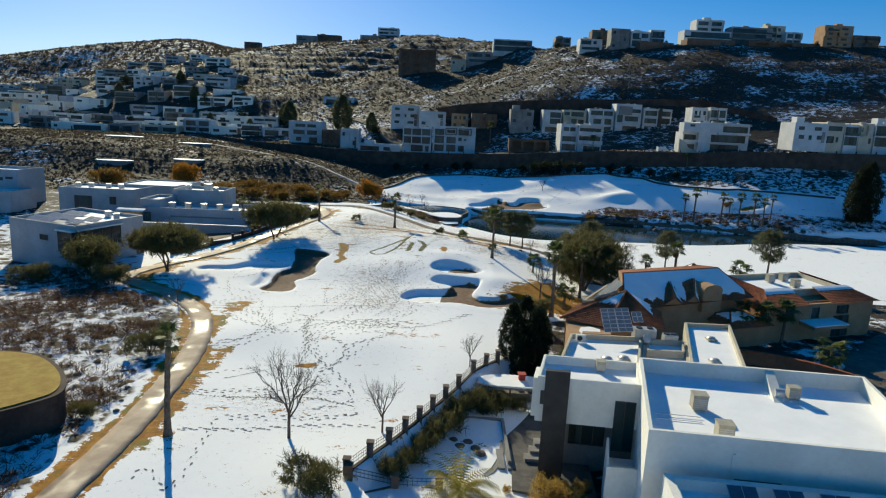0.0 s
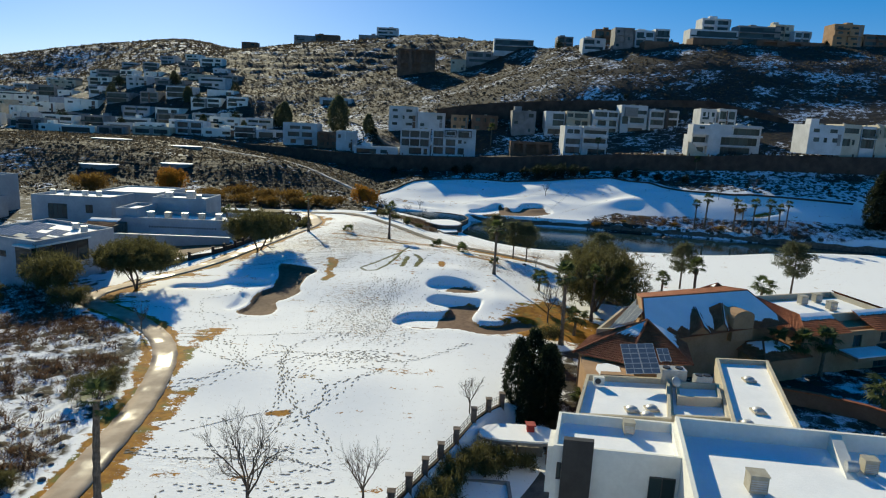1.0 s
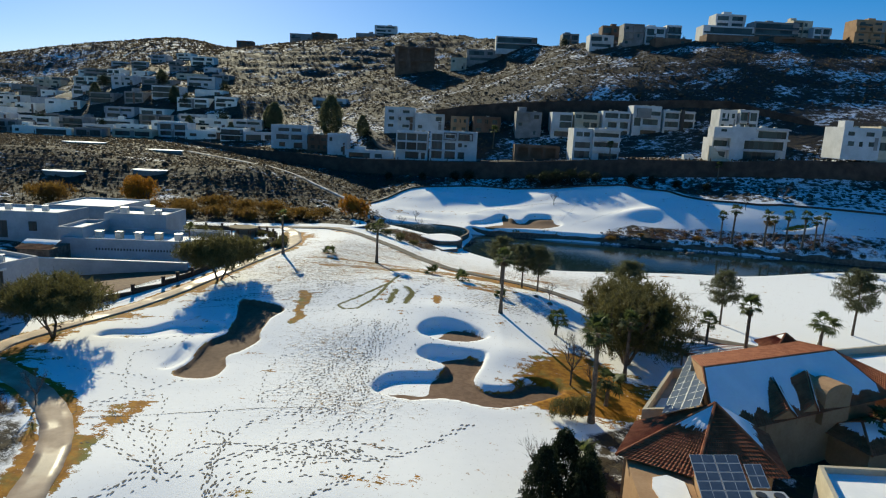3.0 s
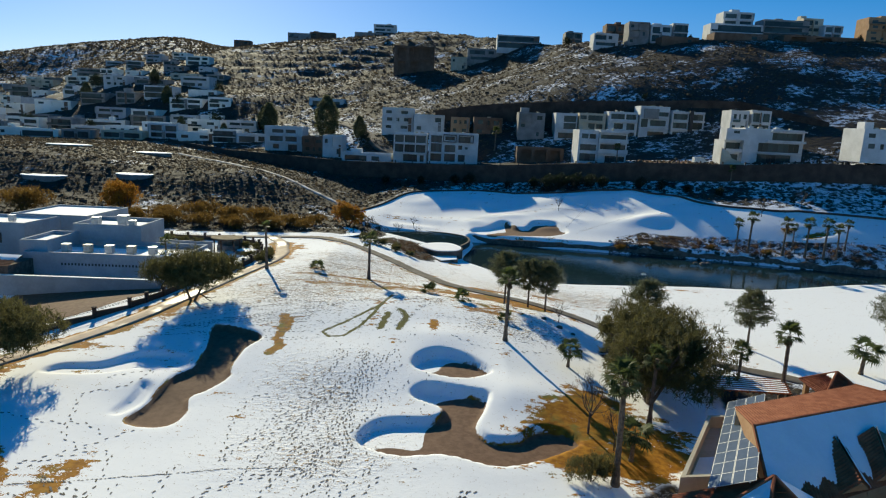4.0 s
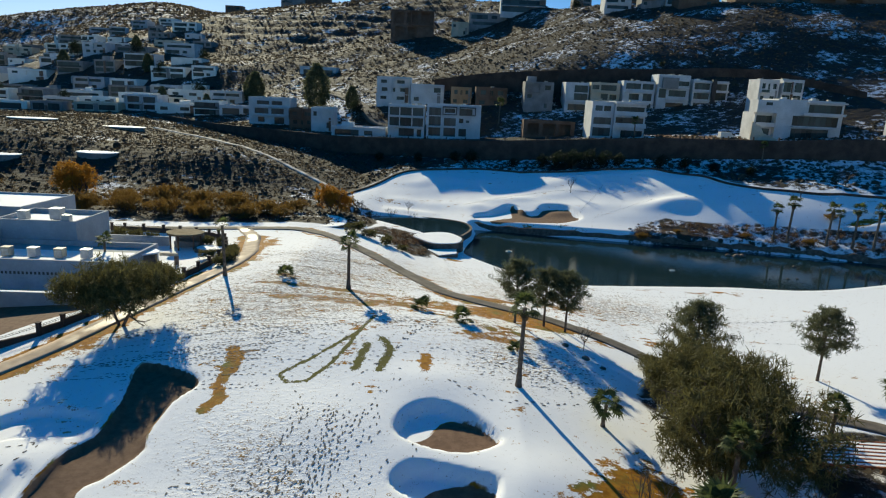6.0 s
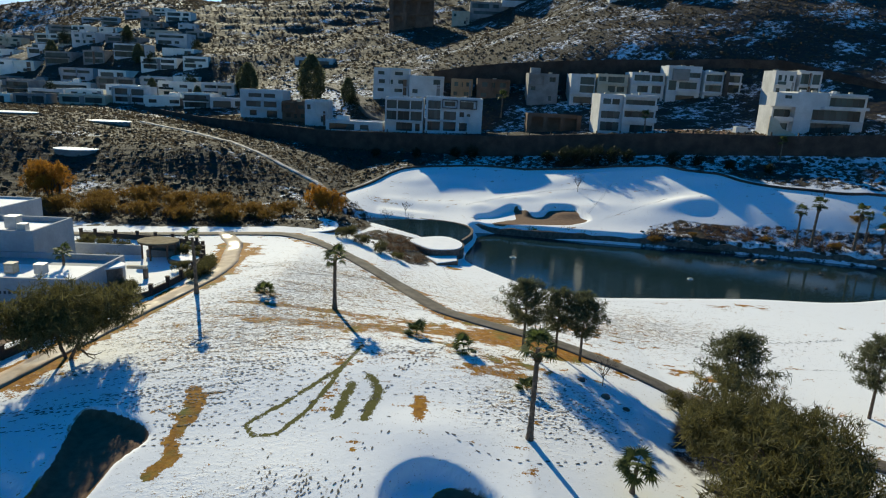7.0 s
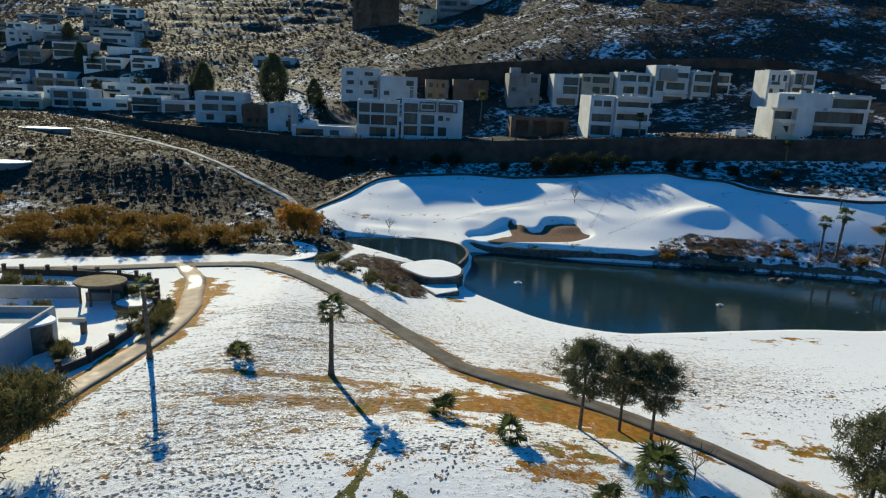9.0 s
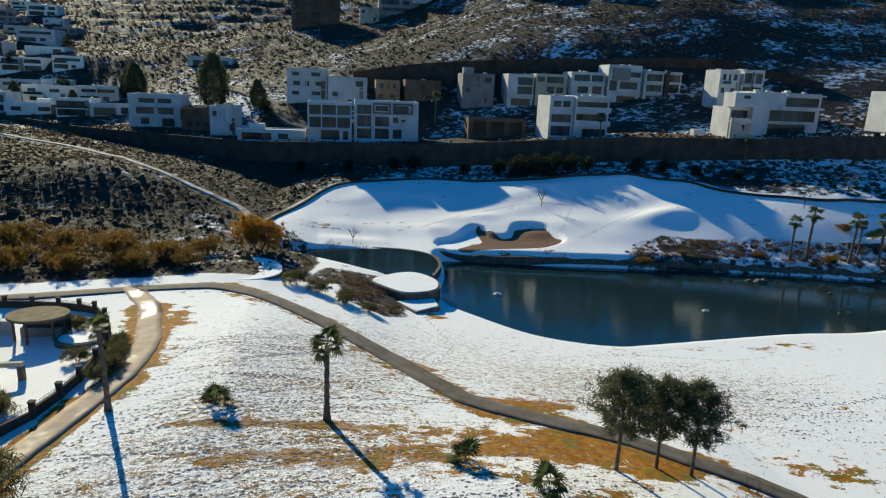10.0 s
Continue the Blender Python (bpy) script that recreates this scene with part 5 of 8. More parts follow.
for u, v, s in ((3.9, -6.6, 1.0), (4.9, -11.1, 1.0), (11.2, -3.0, 0.8)):
    p = plan @ Vector((u, v, 5.85))
    cooler(p.x, p.y, p.z, s, -6)
p = plan @ Vector((-3.0, -0.9, 5.9))
cooler(p.x, p.y, p.z, 0.7, -6)
p = plan @ Vector((17.0, -8.0, 5.85))
cooler(p.x - 0.6, p.y, p.z, 0.7, -6)

# the next house towards the camera, its roof with solar panels
nplan = skewed(13.9, 35.4, 1.4, 0.994, -0.1, 0.1, 0.99)
N = thing("solar_house", pose(0, 0, 0), "white house roof edge with a row of solar panels", "house", "houses by the fairway")
flat_roof(N, nplan, 0, 20, -9, 0.3, 2.7, 3.5, WHITE, 0.5)
for i in range(5):
    p = nplan @ Vector((3.4 + 2.6 * i, -1.9, 2.95))
    solar(pose(p.x, p.y, p.z + 0.05, 24, 0, -4), 1, 1, 1.7, 1.5, "single tilted solar panel on a snowy roof")

# house B: lower roofs behind
bplan = skewed(10.9, 55.2, 0, 0.985, 0.0, 0.3, 0.954)
B = thing("cream_house", pose(0, 0, 0), "cream flat-roofed house with snow and roof machinery", "house", "houses by the fairway")
flat_roof(B, bplan, 0, 7.4, 0.0, 8.6, 3.75, 4.35, CREAM, 0.25)
flat_roof(B, bplan, 7.404, 12.1, 1.2, 8.6, 3.5, 4.1, CREAM, 0.25)
flat_roof(B, bplan, 8.0, 11.7, 4.4, 7.8, 3.75, 4.4, CREAM, 0.2, base=3.61)
flat_roof(B, bplan, 12.104, 17.3, -1.0, 15.0, 3.75, 4.3, CREAM, 0.3)
laid("porch_arch", boxes((1.2, 4.2, 8.62, 9.4, -1.5, 4.4)), TAN, B, bplan)
for u, v in ((4.3, 2.2), (5.9, 2.6), (5.6, 1.2), (14.8, 10.2), (14.6, 3.2), (13.4, 0.6)):
    p = bplan @ Vector((u, v, 4.0))
    t = thing("skylight", pose(p.x, p.y, p.z), "small domed roof skylight", "skylight", "skylights")
    bm = bmesh.new()
    bmesh.ops.create_uvsphere(bm, u_segments=12, v_segments=6, radius=0.5)
    bm.transform(Matrix.Diagonal((1, 1, 0.6, 1)))
    part("dome", bm, ZINC, t, smooth=True)
    part("curb", boxes((-0.5, 0.5, -0.5, 0.5, -0.1, 0.03)), CREAM, t)
for u, v, w, d, h, lab in ((7.6, 8.9, 2.2, 1.2, 1.3, "long"), (10.3, 8.2, 1.4, 0.9, 1.0, "square")):
    p = bplan @ Vector((u, v, 3.9))
    t = thing("roof_machine", pose(p.x, p.y, p.z), lab + " grey rooftop air-conditioning machine with fans", "air conditioner", "roof machines")
    part("casing", boxes((-w / 2, w / 2, -d / 2, d / 2, 0.0, h)), ZINC, t)
    for k in range(2):
        bm = bmesh.new()
        tube(bm, (-w / 4 + k * w / 2, 0, h + 0.002), (-w / 4 + k * w / 2, 0, h + 0.1), 0.34, 0.32, 14)
        part("fan_cowl", bm, METAL, t, "round black fan cowl")
p = bplan @ Vector((1.2, 7.2, 4.0))
t = thing("split_unit", pose(p.x, p.y, p.z), "small white outdoor air-conditioner on the roof", "air conditioner", "roof machines")
part("casing", boxes((-0.45, 0.45, -0.18, 0.18, 0, 0.7)), WHITE, t)
bm = bmesh.new()
tube(bm, (-0.1, -0.181, 0.35), (-0.1, -0.2, 0.35), 0.26, 0.26, 14)
part("fan_grille", bm, METAL, t)
p = bplan @ Vector((7.9, 6.2, 4.0))
t = thing("satellite_dish", pose(p.x, p.y, p.z), "small grey satellite dish on a pole", "dish", "satellite dishes")
bm = bmesh.new()
tube(bm, (0, 0, 0), (0, 0, 0.7), 0.03, 0.03, 6)
part("pole", bm, ZINC, t)
bm = bmesh.new()
bmesh.ops.create_uvsphere(bm, u_segments=12, v_segments=8, radius=0.45)
bm.transform(pose(0, 0, 0.95, 60, 0, 20) @ Matrix.Diagonal((1, 1, 0.25, 1)))
part("dish", bm, ZINC, t, smooth=True)

# house C: tan with tiled roofs
C = thing("tiled_house", pose(0, 0, 0), "tan stucco house with terracotta roofs half under snow", "house", "houses by the fairway")
# the front wing: a hip that runs up to the main roof
part("wall", prism([(14.3, 70.7), (18.4, 68.5), (24.1, 69.0), (25.6, 75.0), (17.2, 75.6)], -1.5, 3.75), TAN, C)
wa, wb, wc, wd, we, ws = (13.6, 70.4, 3.7), (18.3, 67.9, 3.7), (24.8, 68.4, 3.7), (26.3, 74.6, 3.9), (16.6, 76.0, 3.7), (21.9, 74.4, 6.2)
tile_slope(C, wa, wb, ws, ws, "tiled slope streaked with snow", snow=0.45)
tile_slope(C, wb, wc, ws, ws)
tile_slope(C, wc, wd, ws, ws, snow=0.75)
tile_slope(C, we, wa, ws, ws)
bm = bmesh.new()
for q in (wa, wb, wc):
    tube(bm, Vector(q) + Vector((0, 0, 0.13)), Vector(ws) + Vector((0, 0, 0.16)), 0.12, 0.12, 6)
part("ridge_tiles", bm, TILE, C, "terracotta ridge caps")
# terrace in front of the wing, closed by an arched wall
part("terrace", prism([(13.9, 65.2), (17.6, 65.0), (18.2, 68.3), (14.4, 70.4)], -1.5, 3.5), TAN, C)
part("terrace_snow", prism([(15.2, 65.4), (17.2, 65.3), (17.5, 67.6), (16.6, 68.4), (15.5, 68.0), (15.1, 66.8)], 3.504, 3.6), SNOW, C, "arched patch of snow")
part("terrace_wall", prism([(17.604, 64.9), (18.0, 64.9), (18.6, 67.8), (18.2, 67.9)], -1.5, 4.3), TAN, C)
# the main roof: its front slope under snow, its back slope bare
part("wall", prism([(22.4, 74.2), (40.0, 82.9), (35.6, 89.0), (23.5, 83.9)], -1.5, 4.2), TAN, C)
ma, mb, mr, ms, mc, md = (21.6, 73.0, 4.2), (41.0, 82.4, 4.2), (22.6, 79.0, 7.3), (37.0, 85.2, 7.3), (35.6, 88.9, 6.75), (23.2, 83.2, 6.75)
part("back_wall", prism([(23.4, 82.6), (35.4, 88.2), (35.2, 88.5), (23.2, 82.9)], -1.5, 6.6), TAN, C)
tile_slope(C, ma, mb, ms, mr, snow=0.9)
tile_slope(C, mb, mc, ms, ms, snow=0.85)
tile_slope(C, mc, md, mr, ms)
mesh_part("gable_wall", [ma, md, mr, (ma[0] + 0.3, ma[1] + 0.2, ma[2] - 0.1), (md[0] + 0.3, md[1], md[2] - 0.1), (mr[0] + 0.3, mr[1], mr[2] - 0.1)], [(0, 2, 1), (3, 4, 5), (0, 1, 4, 3), (1, 2, 5, 4), (2, 0, 3, 5)], TAN, C)
bm = bmesh.new()
for p, q in ((mr, ms), (mb, ms), (mc, ms), (ma, mr)):
    tube(bm, Vector(p) + Vector((0, 0, 0.13)), Vector(q) + Vector((0, 0, 0.16)), 0.12, 0.12, 6)
part("ridge_tiles", bm, TILE, C, "terracotta ridge caps")
# two small cross gables and a curved parapet on the front slope
for x, y, k in ((26.8, 76.0, 1.0), (30.2, 77.7, 0.7)):
    g = [(x, y, 4.1), (x + 1.6 * k, y - 0.1, 5.2 + 0.2 * k), (x + 3.2 * k, y + 1.2 * k, 4.1), (x + 2.2, y + 5.2 * k, 6.75), (x + 0.6, y + 4.0 * k, 6.3)]
    mesh_part("gable_body", [(a, b, c - 0.04) for a, b, c in g] + [(g[3][0] + 0.9, g[3][1] - 0.2, g[3][2] - 0.5)], [(0, 2, 1), (0, 1, 3, 4), (1, 2, 5, 3), (0, 4, 3, 5, 2)], TAN, C)
    tile_slope(C, g[0], g[4], g[3], g[1])
    tile_slope(C, g[2], g[3], g[3], g[1], snow=0.8)
    part("gable", prism([(x + 0.3, y + 0.4), (x + 3.0 * k, y + 1.5 * k), (x + 2.6 * k, y + 2.4 * k), (x + 0.8, y + 2.0 * k)], 3.2, 4.15), TAN, C)
arch = skewed(32.9, 78.7, 0, 0.93, 0.36, -0.36, 0.93)
laid("parapet_wall", boxes((0, 3.0, 0, 2.0, 3.0, 5.7)), TAN, C, arch)
bm = prism([(0.0, 0.0), *[(1.5 - 1.5 * math.cos(a * math.pi / 8), 0.75 * math.sin(a * math.pi / 8)) for a in range(1, 8)], (3.0, 0.0)], 0, 2.0)
bm.transform(Matrix(((1, 0, 0, 0), (0, 0, 1, 0), (0, 1, 0, 5.702), (0, 0, 0, 1))))
laid("parapet_curve", bm, TAN, C, arch)
side = skewed(36, 76.8, 0, 0.93, 0.36, -0.36, 0.93)
laid("wall", boxes((0, 6, 0, 5, -1.5, 1.6)), TAN, C, side)
hip(C, side, -0.5, 6.5, -0.5, 5.5, 1.6, 2.8, 2.6, (0.6, 0.5, 0.0, 0.5))
fplan = skewed(17.6, 77.8, 0, 0.98, 0.16, 0.5, 0.87)
flat_roof(C, fplan, 0, 7.4, 0, 11.5, 3.0, 4.0, CREAM, 0.35, (0.2, 1.5, 0, 6), None, "parapet_wall")
solar(Matrix(((0.784, 0.458, -0.42, 18.1), (-0.404, 0.889, 0.217, 74.7), (0.47, 0.0, 0.882, 5.1), (0, 0, 0, 1))), 2, 9, 1.45, 1.65, "long tilted solar array over a flat roof")
solar(Matrix(((0.985, 0.12, -0.12, 16.6), (-0.09, 0.95, -0.3, 62.2), (0.15, 0.29, 0.945, 5.0), (0, 0, 0, 1))), 2, 6, 1.42, 0.68, "tilted solar array beside the tiled roof")
solar(Matrix(((0.985, 0.12, -0.12, 19.75), (-0.09, 0.95, -0.3, 63.4), (0.15, 0.29, 0.945, 5.85), (0, 0, 0, 1))), 1, 2, 1.0, 0.9, "pair of small solar panels beside the larger array")

# house D: further tiled house
dplan = skewed(41.5, 79.5, 0, 0.94, 0.34, -0.2, 0.98)
D = thing("stucco_house", pose(0, 0, 0), "two-storey tan stucco house with arched openings and tiled roof", "house", "houses by the fairway")
bm = bmesh.new()
pierced(bm, 0.3, 19, 0.3, 0.7, -1.5, 3.8, [(3.5, 5.0, 1.8, 3.3), (8, 9.4, 1.8, 3.3), (12, 15, -1.0, 2.0), (12.4, 14.6, 2.2, 3.4)])
box(bm, 0.3, 19, 1.6, 14, -1.5, 3.8)
laid("wall", bm, TAN, D, dplan)
for u0, u1, z0, z1, k in ((3.5, 5, 1.8, 3.3, 1), (8, 9.4, 1.8, 3.3, 1), (12, 15, -1, 2, 2), (12.4, 14.6, 2.2, 3.4, 2)):
    window(D, u0, u1, 0.45, z0, z1, k, dplan)
flat_roof(D, dplan, 3, 17, 4, 13, 4.1, 4.8, CREAM, 0.25, (0.3, 0, 0, 1.0), 3.805, "parapet_wall")
pt = lambda u, v, z: tuple(dplan @ Vector((u, v, z)))
tile_slope(D, pt(-0.2, -0.3, 3.8), pt(7, -0.3, 3.8), pt(7, 3.9, 5.0), pt(2.5, 3.9, 5.0), snow=0.35)
tile_slope(D, pt(11, -0.3, 3.8), pt(19.6, -0.3, 3.8), pt(17.2, 3.9, 5.0), pt(11, 3.9, 5.0), snow=0.3)
tile_slope(D, pt(-0.2, 14, 3.8), pt(-0.2, -0.3, 3.8), pt(2.9, 4, 4.9), pt(2.9, 13, 4.9))
tile_slope(D, pt(19.6, -0.3, 3.8), pt(19.6, 14, 3.8), pt(17.1, 13, 4.9), pt(17.1, 4, 4.9))
laid("porch", boxes((6, 12, -2.5, 0.29, 1.2, 1.6)), TAN, D, dplan)
laid("porch_snow", boxes((6, 12, -2.5, 0.28, 1.604, 1.75)), SNOW, D, dplan, "snow on the porch roof")
for u, v in ((9, 10), (12, 10.5), (11, 7)):
    p = dplan @ Vector((u, v, 4.2))
    cooler(p.x, p.y, p.z, 1.0, 10)
# curved garden wall with a tile coping, and the street behind
G5 = thing("garden_wall", pose(0, 0, 0), "brown plastered garden wall with a terracotta coping", "wall")
bend = [(30.0, 70.6), (32.4, 71.8), (34.8, 72.1), (38.6, 70.6), (42.0, 68.4), (44.4, 65.6)]
part("wall", prism(bend + [(x - 0.1, y - 0.35) for x, y in bend[::-1]], -2.0, 0.6), BROWN, G5)
part("coping", prism([(x, y + 0.08) for x, y in bend] + [(x - 0.1, y - 0.45) for x, y in bend[::-1]], 0.602, 0.74), TILE, G5, "terracotta coping")
strip("house_street", [(47, 40), (48.4, 56), (50, 70), (56, 78), (66, 86), (80, 92)], 6.0, ASPHALT, 0.1, "dark asphalt street in the shade of the houses")
# pavilion with a tiled pyramid roof beside the path
P2 = thing("tiled_pavilion", pose(0, 0, 0), "small pavilion with a pyramid roof of terracotta tiles", "pavilion")
pp = skewed(35.0, 91.6, 4.0, 1, 0, 0, 1)
hip(P2, pp, 0, 4.2, 0, 4.2, 0.4, 2.0, 2.08, (0.0, 0.7, 0, 0.3))
for u in (0.3, 3.5):
    for v2 in (0.3, 3.5):
        laid("post", boxes((u, u + 0.4, v2, v2 + 0.4, -6.0, 0.42)), TAN, P2, pp)
# pergola with snow between the slats
Q = thing("pergola", pose(0, 0, 0), "wooden pergola with snow lying in a checker on its slats", "pergola")
qp = skewed(29.4, 101.4, 0, 0.99, -0.03, 0.3, 0.95)
for i in range(14):
    laid("slat", boxes((0.62 * i, 0.62 * i + 0.2, 0, 4.4, 0.55, 0.67)), TILE, Q, qp)
for j in range(8):
    laid("beam", boxes((-0.1, 8.4, 0.58 * j, 0.58 * j + 0.16, 0.674, 0.79)), TILE, Q, qp)
for j in range(7):
    laid("snow_strip", boxes((0.2, 8.1, 0.17 + 0.58 * j, 0.56 + 0.58 * j, 0.68, 0.76)), SNOW, Q, qp)
for u in (0.1, 7.9):
    for v2 in (0.1, 4.1):
        laid("post", boxes((u, u + 0.25, v2, v2 + 0.25, -2.6, 0.548)), BROWN, Q, qp)

# ---- the white houses along the west side ----
W1 = thing("glass_corner_house", pose(0, 0, 0), "white flat-roofed house with a dark glazed corner", "house", "houses on the west side")
wp = skewed(-59.7, 98.6, 0, 0.935, -0.36, 0.3, 0.955)
flat_roof(W1, wp, -11.2, 3.4, 0, 14, 5.7, 6.3, PALESHADE, 0.3, (0.2, 0, 5, 0.4), -1.5)
laid("glass_bay", boxes((0.2, 3.404, -0.6, 9.0, 2.2, 5.4)), GLASS, W1, wp, "dark reflective corner glazing")
for k in range(6):
    laid("mullion", boxes((3.406, 3.46, -0.6 + 1.9 * k, -0.52 + 1.9 * k, 2.2, 5.4)), FRAME, W1, wp)
laid("eave", boxes((0.0, 3.6, -0.9, 9.4, 5.404, 5.65)), WHITE, W1, wp)
window(W1, -4.4, -2.6, -0.06, 3.4, 4.3, 1, wp)
for u, v2 in ((-2, 11.5), (1, 10.5)):
    p = wp @ Vector((u, v2, 5.72))
    cooler(p.x, p.y, p.z, 0.9, 20 * u, ZINC)
for u, v2, n in ((-10.4, 2.2, 4), (-10.0, 5.4, 4), (-9.6, 8.6, 3), (-2.6, 3.0, 2), (-2.2, 6.2, 2)):
    p = wp @ Vector((u, v2, 5.85))
    solar(pose(p.x, p.y, p.z, 14, 0, -21), n, 1, 1.5, 1.9, "low row of dark solar panels on a snowy roof")
W2 = thing("long_white_house", pose(0, 0, 0), "long white house with a row of coolers on its lower roof", "house", "houses on the west side")
w2 = skewed(-62.5, 132.6, 0, 0.998, 0.06, 0.02, 1.0)
flat_roof(W2, w2, 0, 23.5, 0, 10.5, 3.7, 4.4, PALESHADE, 0.3, (0, 0, 0, 3), -1.5)
flat_roof(W2, w2, 1.5, 12.5, 10.504, 19, 6.4, 7.1, PALESHADE, 0.3, (0, 0, 0, 1), -1.5)
flat_roof(W2, w2, -1.6, 2.5, 2, 10.4, 5.2, 5.8, PALESHADE, 0.3, (0, 0, 0, 1), 3.705)
for k in range(26):
    laid("vent_slot", boxes((5.6 + 0.5 * k, 5.85 + 0.5 * k, -0.03, -0.004, 2.5, 2.85)), FRAME, W2, w2)
for k in range(5):
    p = w2 @ Vector((4.5 + 3.3 * k, 3.4, 3.8))
    cooler(p.x, p.y, p.z, 1.1, 0, BEIGE if k % 2 else ZINC)
for u, v2, s in ((4, 13, 1.2), (8, 14, 1.5), (10.5, 12, 1.0)):
    p = w2 @ Vector((u, v2, 6.5))
    cooler(p.x, p.y, p.z, s, 0, ZINC)
W2b = thing("garden_wall", pose(0, 0, 0), "white plastered garden wall below the house", "wall")
laid("wall", boxes((-1, 23, -6.2, -5.9, -2, 2.2)), PALESHADE, W2b, w2)
laid("coping", boxes((-1.1, 23.1, -6.3, -5.8, 2.204, 2.3)), SNOW, W2b, w2)
W3 = thing("west_house", pose(0, 0, 0), "white house with a broad snowy roof", "house", "houses on the west side")
w3 = skewed(-88, 146, 0, 0.98, 0.05, 0.1, 0.99)
flat_roof(W3, w3, 0, 17, 0, 9, 5.4, 6.0, PALESHADE, 0.3, (0, 0, 0, 0), -1.5)
flat_roof(W3, w3, 8, 22, 9.004, 22, 5.8, 6.2, PALESHADE, 0.3, (0, 0, 0, 0), -1.5)
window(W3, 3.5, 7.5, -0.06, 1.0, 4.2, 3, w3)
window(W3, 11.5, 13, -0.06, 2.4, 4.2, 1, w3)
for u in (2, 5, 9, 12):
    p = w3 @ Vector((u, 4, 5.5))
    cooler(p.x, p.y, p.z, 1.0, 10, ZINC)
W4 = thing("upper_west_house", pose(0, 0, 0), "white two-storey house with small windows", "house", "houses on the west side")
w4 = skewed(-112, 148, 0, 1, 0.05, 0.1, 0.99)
flat_roof(W4, w4, 0, 13, 0, 9, 8.3, 9.0, PALESHADE, 0.3, (0, 0, 0, 0), -1.5)
flat_roof(W4, w4, 3, 17, -8, -0.004, 4.4, 5, PALESHADE, 0.3, (0, 0, 0, 0), -1.5)
window(W4, 8.6, 9.8, -0.06, 6.4, 7.2, 0, w4)
window(W4, 10.4, 12.0, -0.06, 6.8, 7.3, 1, w4)
W5 = thing("tile_trimmed_annex", pose(0, 0, 0), "small stone annex with a terracotta roof edge", "annex")
w5 = skewed(-66, 127, 0, 1, 0, 0, 1)
laid("wall", boxes((0, 5, 0, 6, -1.5, 3.4)), STONE, W5, w5)
tile_slope(W5, (-66.3, 126.6, 3.4), (-60.7, 126.6, 3.4), (-60.7, 130, 4.3), (-66.3, 130, 4.3), snow=0.5)
# the house corner and round gazebo by the bend of the path
W6 = thing("garden_gazebo", pose(-39.4, 155.4, 1.0), "garden gazebo with a beige oval roof slab", "gazebo")
ring = [(2.9 * math.cos(a * math.pi / 12), 2.3 * math.sin(a * math.pi / 12)) for a in range(24)]
part("roof", prism(ring, 2.5, 2.66), THATCH, W6, "beige oval roof slab")
part("fascia", prism([(0.97 * a, 0.97 * b) for a, b in ring], 2.34, 2.498), BROWN, W6)
for a in range(6):
    u, v2 = 2.3 * math.cos(a * math.pi / 3 + 0.3), 1.7 * math.sin(a * math.pi / 3 + 0.3)
    part("post", boxes((u - 0.1, u + 0.1, v2 - 0.1, v2 + 0.1, -0.6, 2.338)), BROWN, W6)
part("counter", boxes((-2.0, 1.9, 0.3, 1.2, -0.6, 1.0)), GREY, W6)
part("back_wall", boxes((-2.3, 2.3, 1.6, 1.8, -0.6, 2.338)), GREY, W6)
W7 = thing("garden_back_wall", pose(0, 0, 0), "pale plastered garden wall in shade", "wall")
laid("wall", boxes((-13, 0, 0, 0.3, -0.4, 2.4)), PALESHADE, W7, skewed(-42.6, 156.6, 0, 1, 0.03, 0, 1))
# the corner house with its stone-faced bay
W8 = thing("garden_pergola", pose(0, 0, 0), "cream beam pergola and stone-faced bay beside the long house", "pergola")
w8 = skewed(-39.25, 144.3, 0, 0.97, 0.05, 0.1, 0.99)
bm = prism([(0.3 + 1.5 * math.sin(a * math.pi / 8), -4.6 + 3.4 * a / 8) for a in range(9)], -1.0, 3.8)
laid("stone_bay", bm, STONE, W8, w8, "rounded stone-faced bay")
bm = prism([(0.3 + 1.9 * math.sin(a * math.pi / 8), -4.9 + 4.0 * a / 8) for a in range(9)], 3.804, 4.0)
laid("bay_snow", bm, SNOW, W8, w8, "snow on the bay roof")
laid("beam", boxes((0.304, 2.8, 0.6, 1.0, 2.5, 2.9)), CREAM, W8, w8, "cream pergola beams")
laid("column", boxes((2.4, 2.85, 0.55, 1.0, -0.8, 2.498)), STONE, W8, w8)


# ---- plants ----
def tuft(verts, faces, c, size, n, rng, flat=0.0, long=1.6, slim=1.0):
    """n small leaf blades round c."""
    for _ in range(n):
        d = rng.normal(0, 1, 3)
        d[2] = d[2] * (1 - flat) + 0.15
        d /= np.linalg.norm(d) + 1e-6
        s = np.cross(d, rng.normal(0, 1, 3))
        s /= np.linalg.norm(s) + 1e-6
        a = np.array(c) + rng.normal(0, size * 0.45, 3)
        w, l = size * slim * rng.uniform(0.22, 0.42), size * long * rng.uniform(0.5, 1.0)
        k = len(verts)
        verts += [tuple(a - s * w * 0.5), tuple(a + s * w * 0.5), tuple(a + d * l + s * w * 0.12), tuple(a + d * l - s * w * 0.12)]
        faces.append((k, k + 1, k + 2, k + 3))


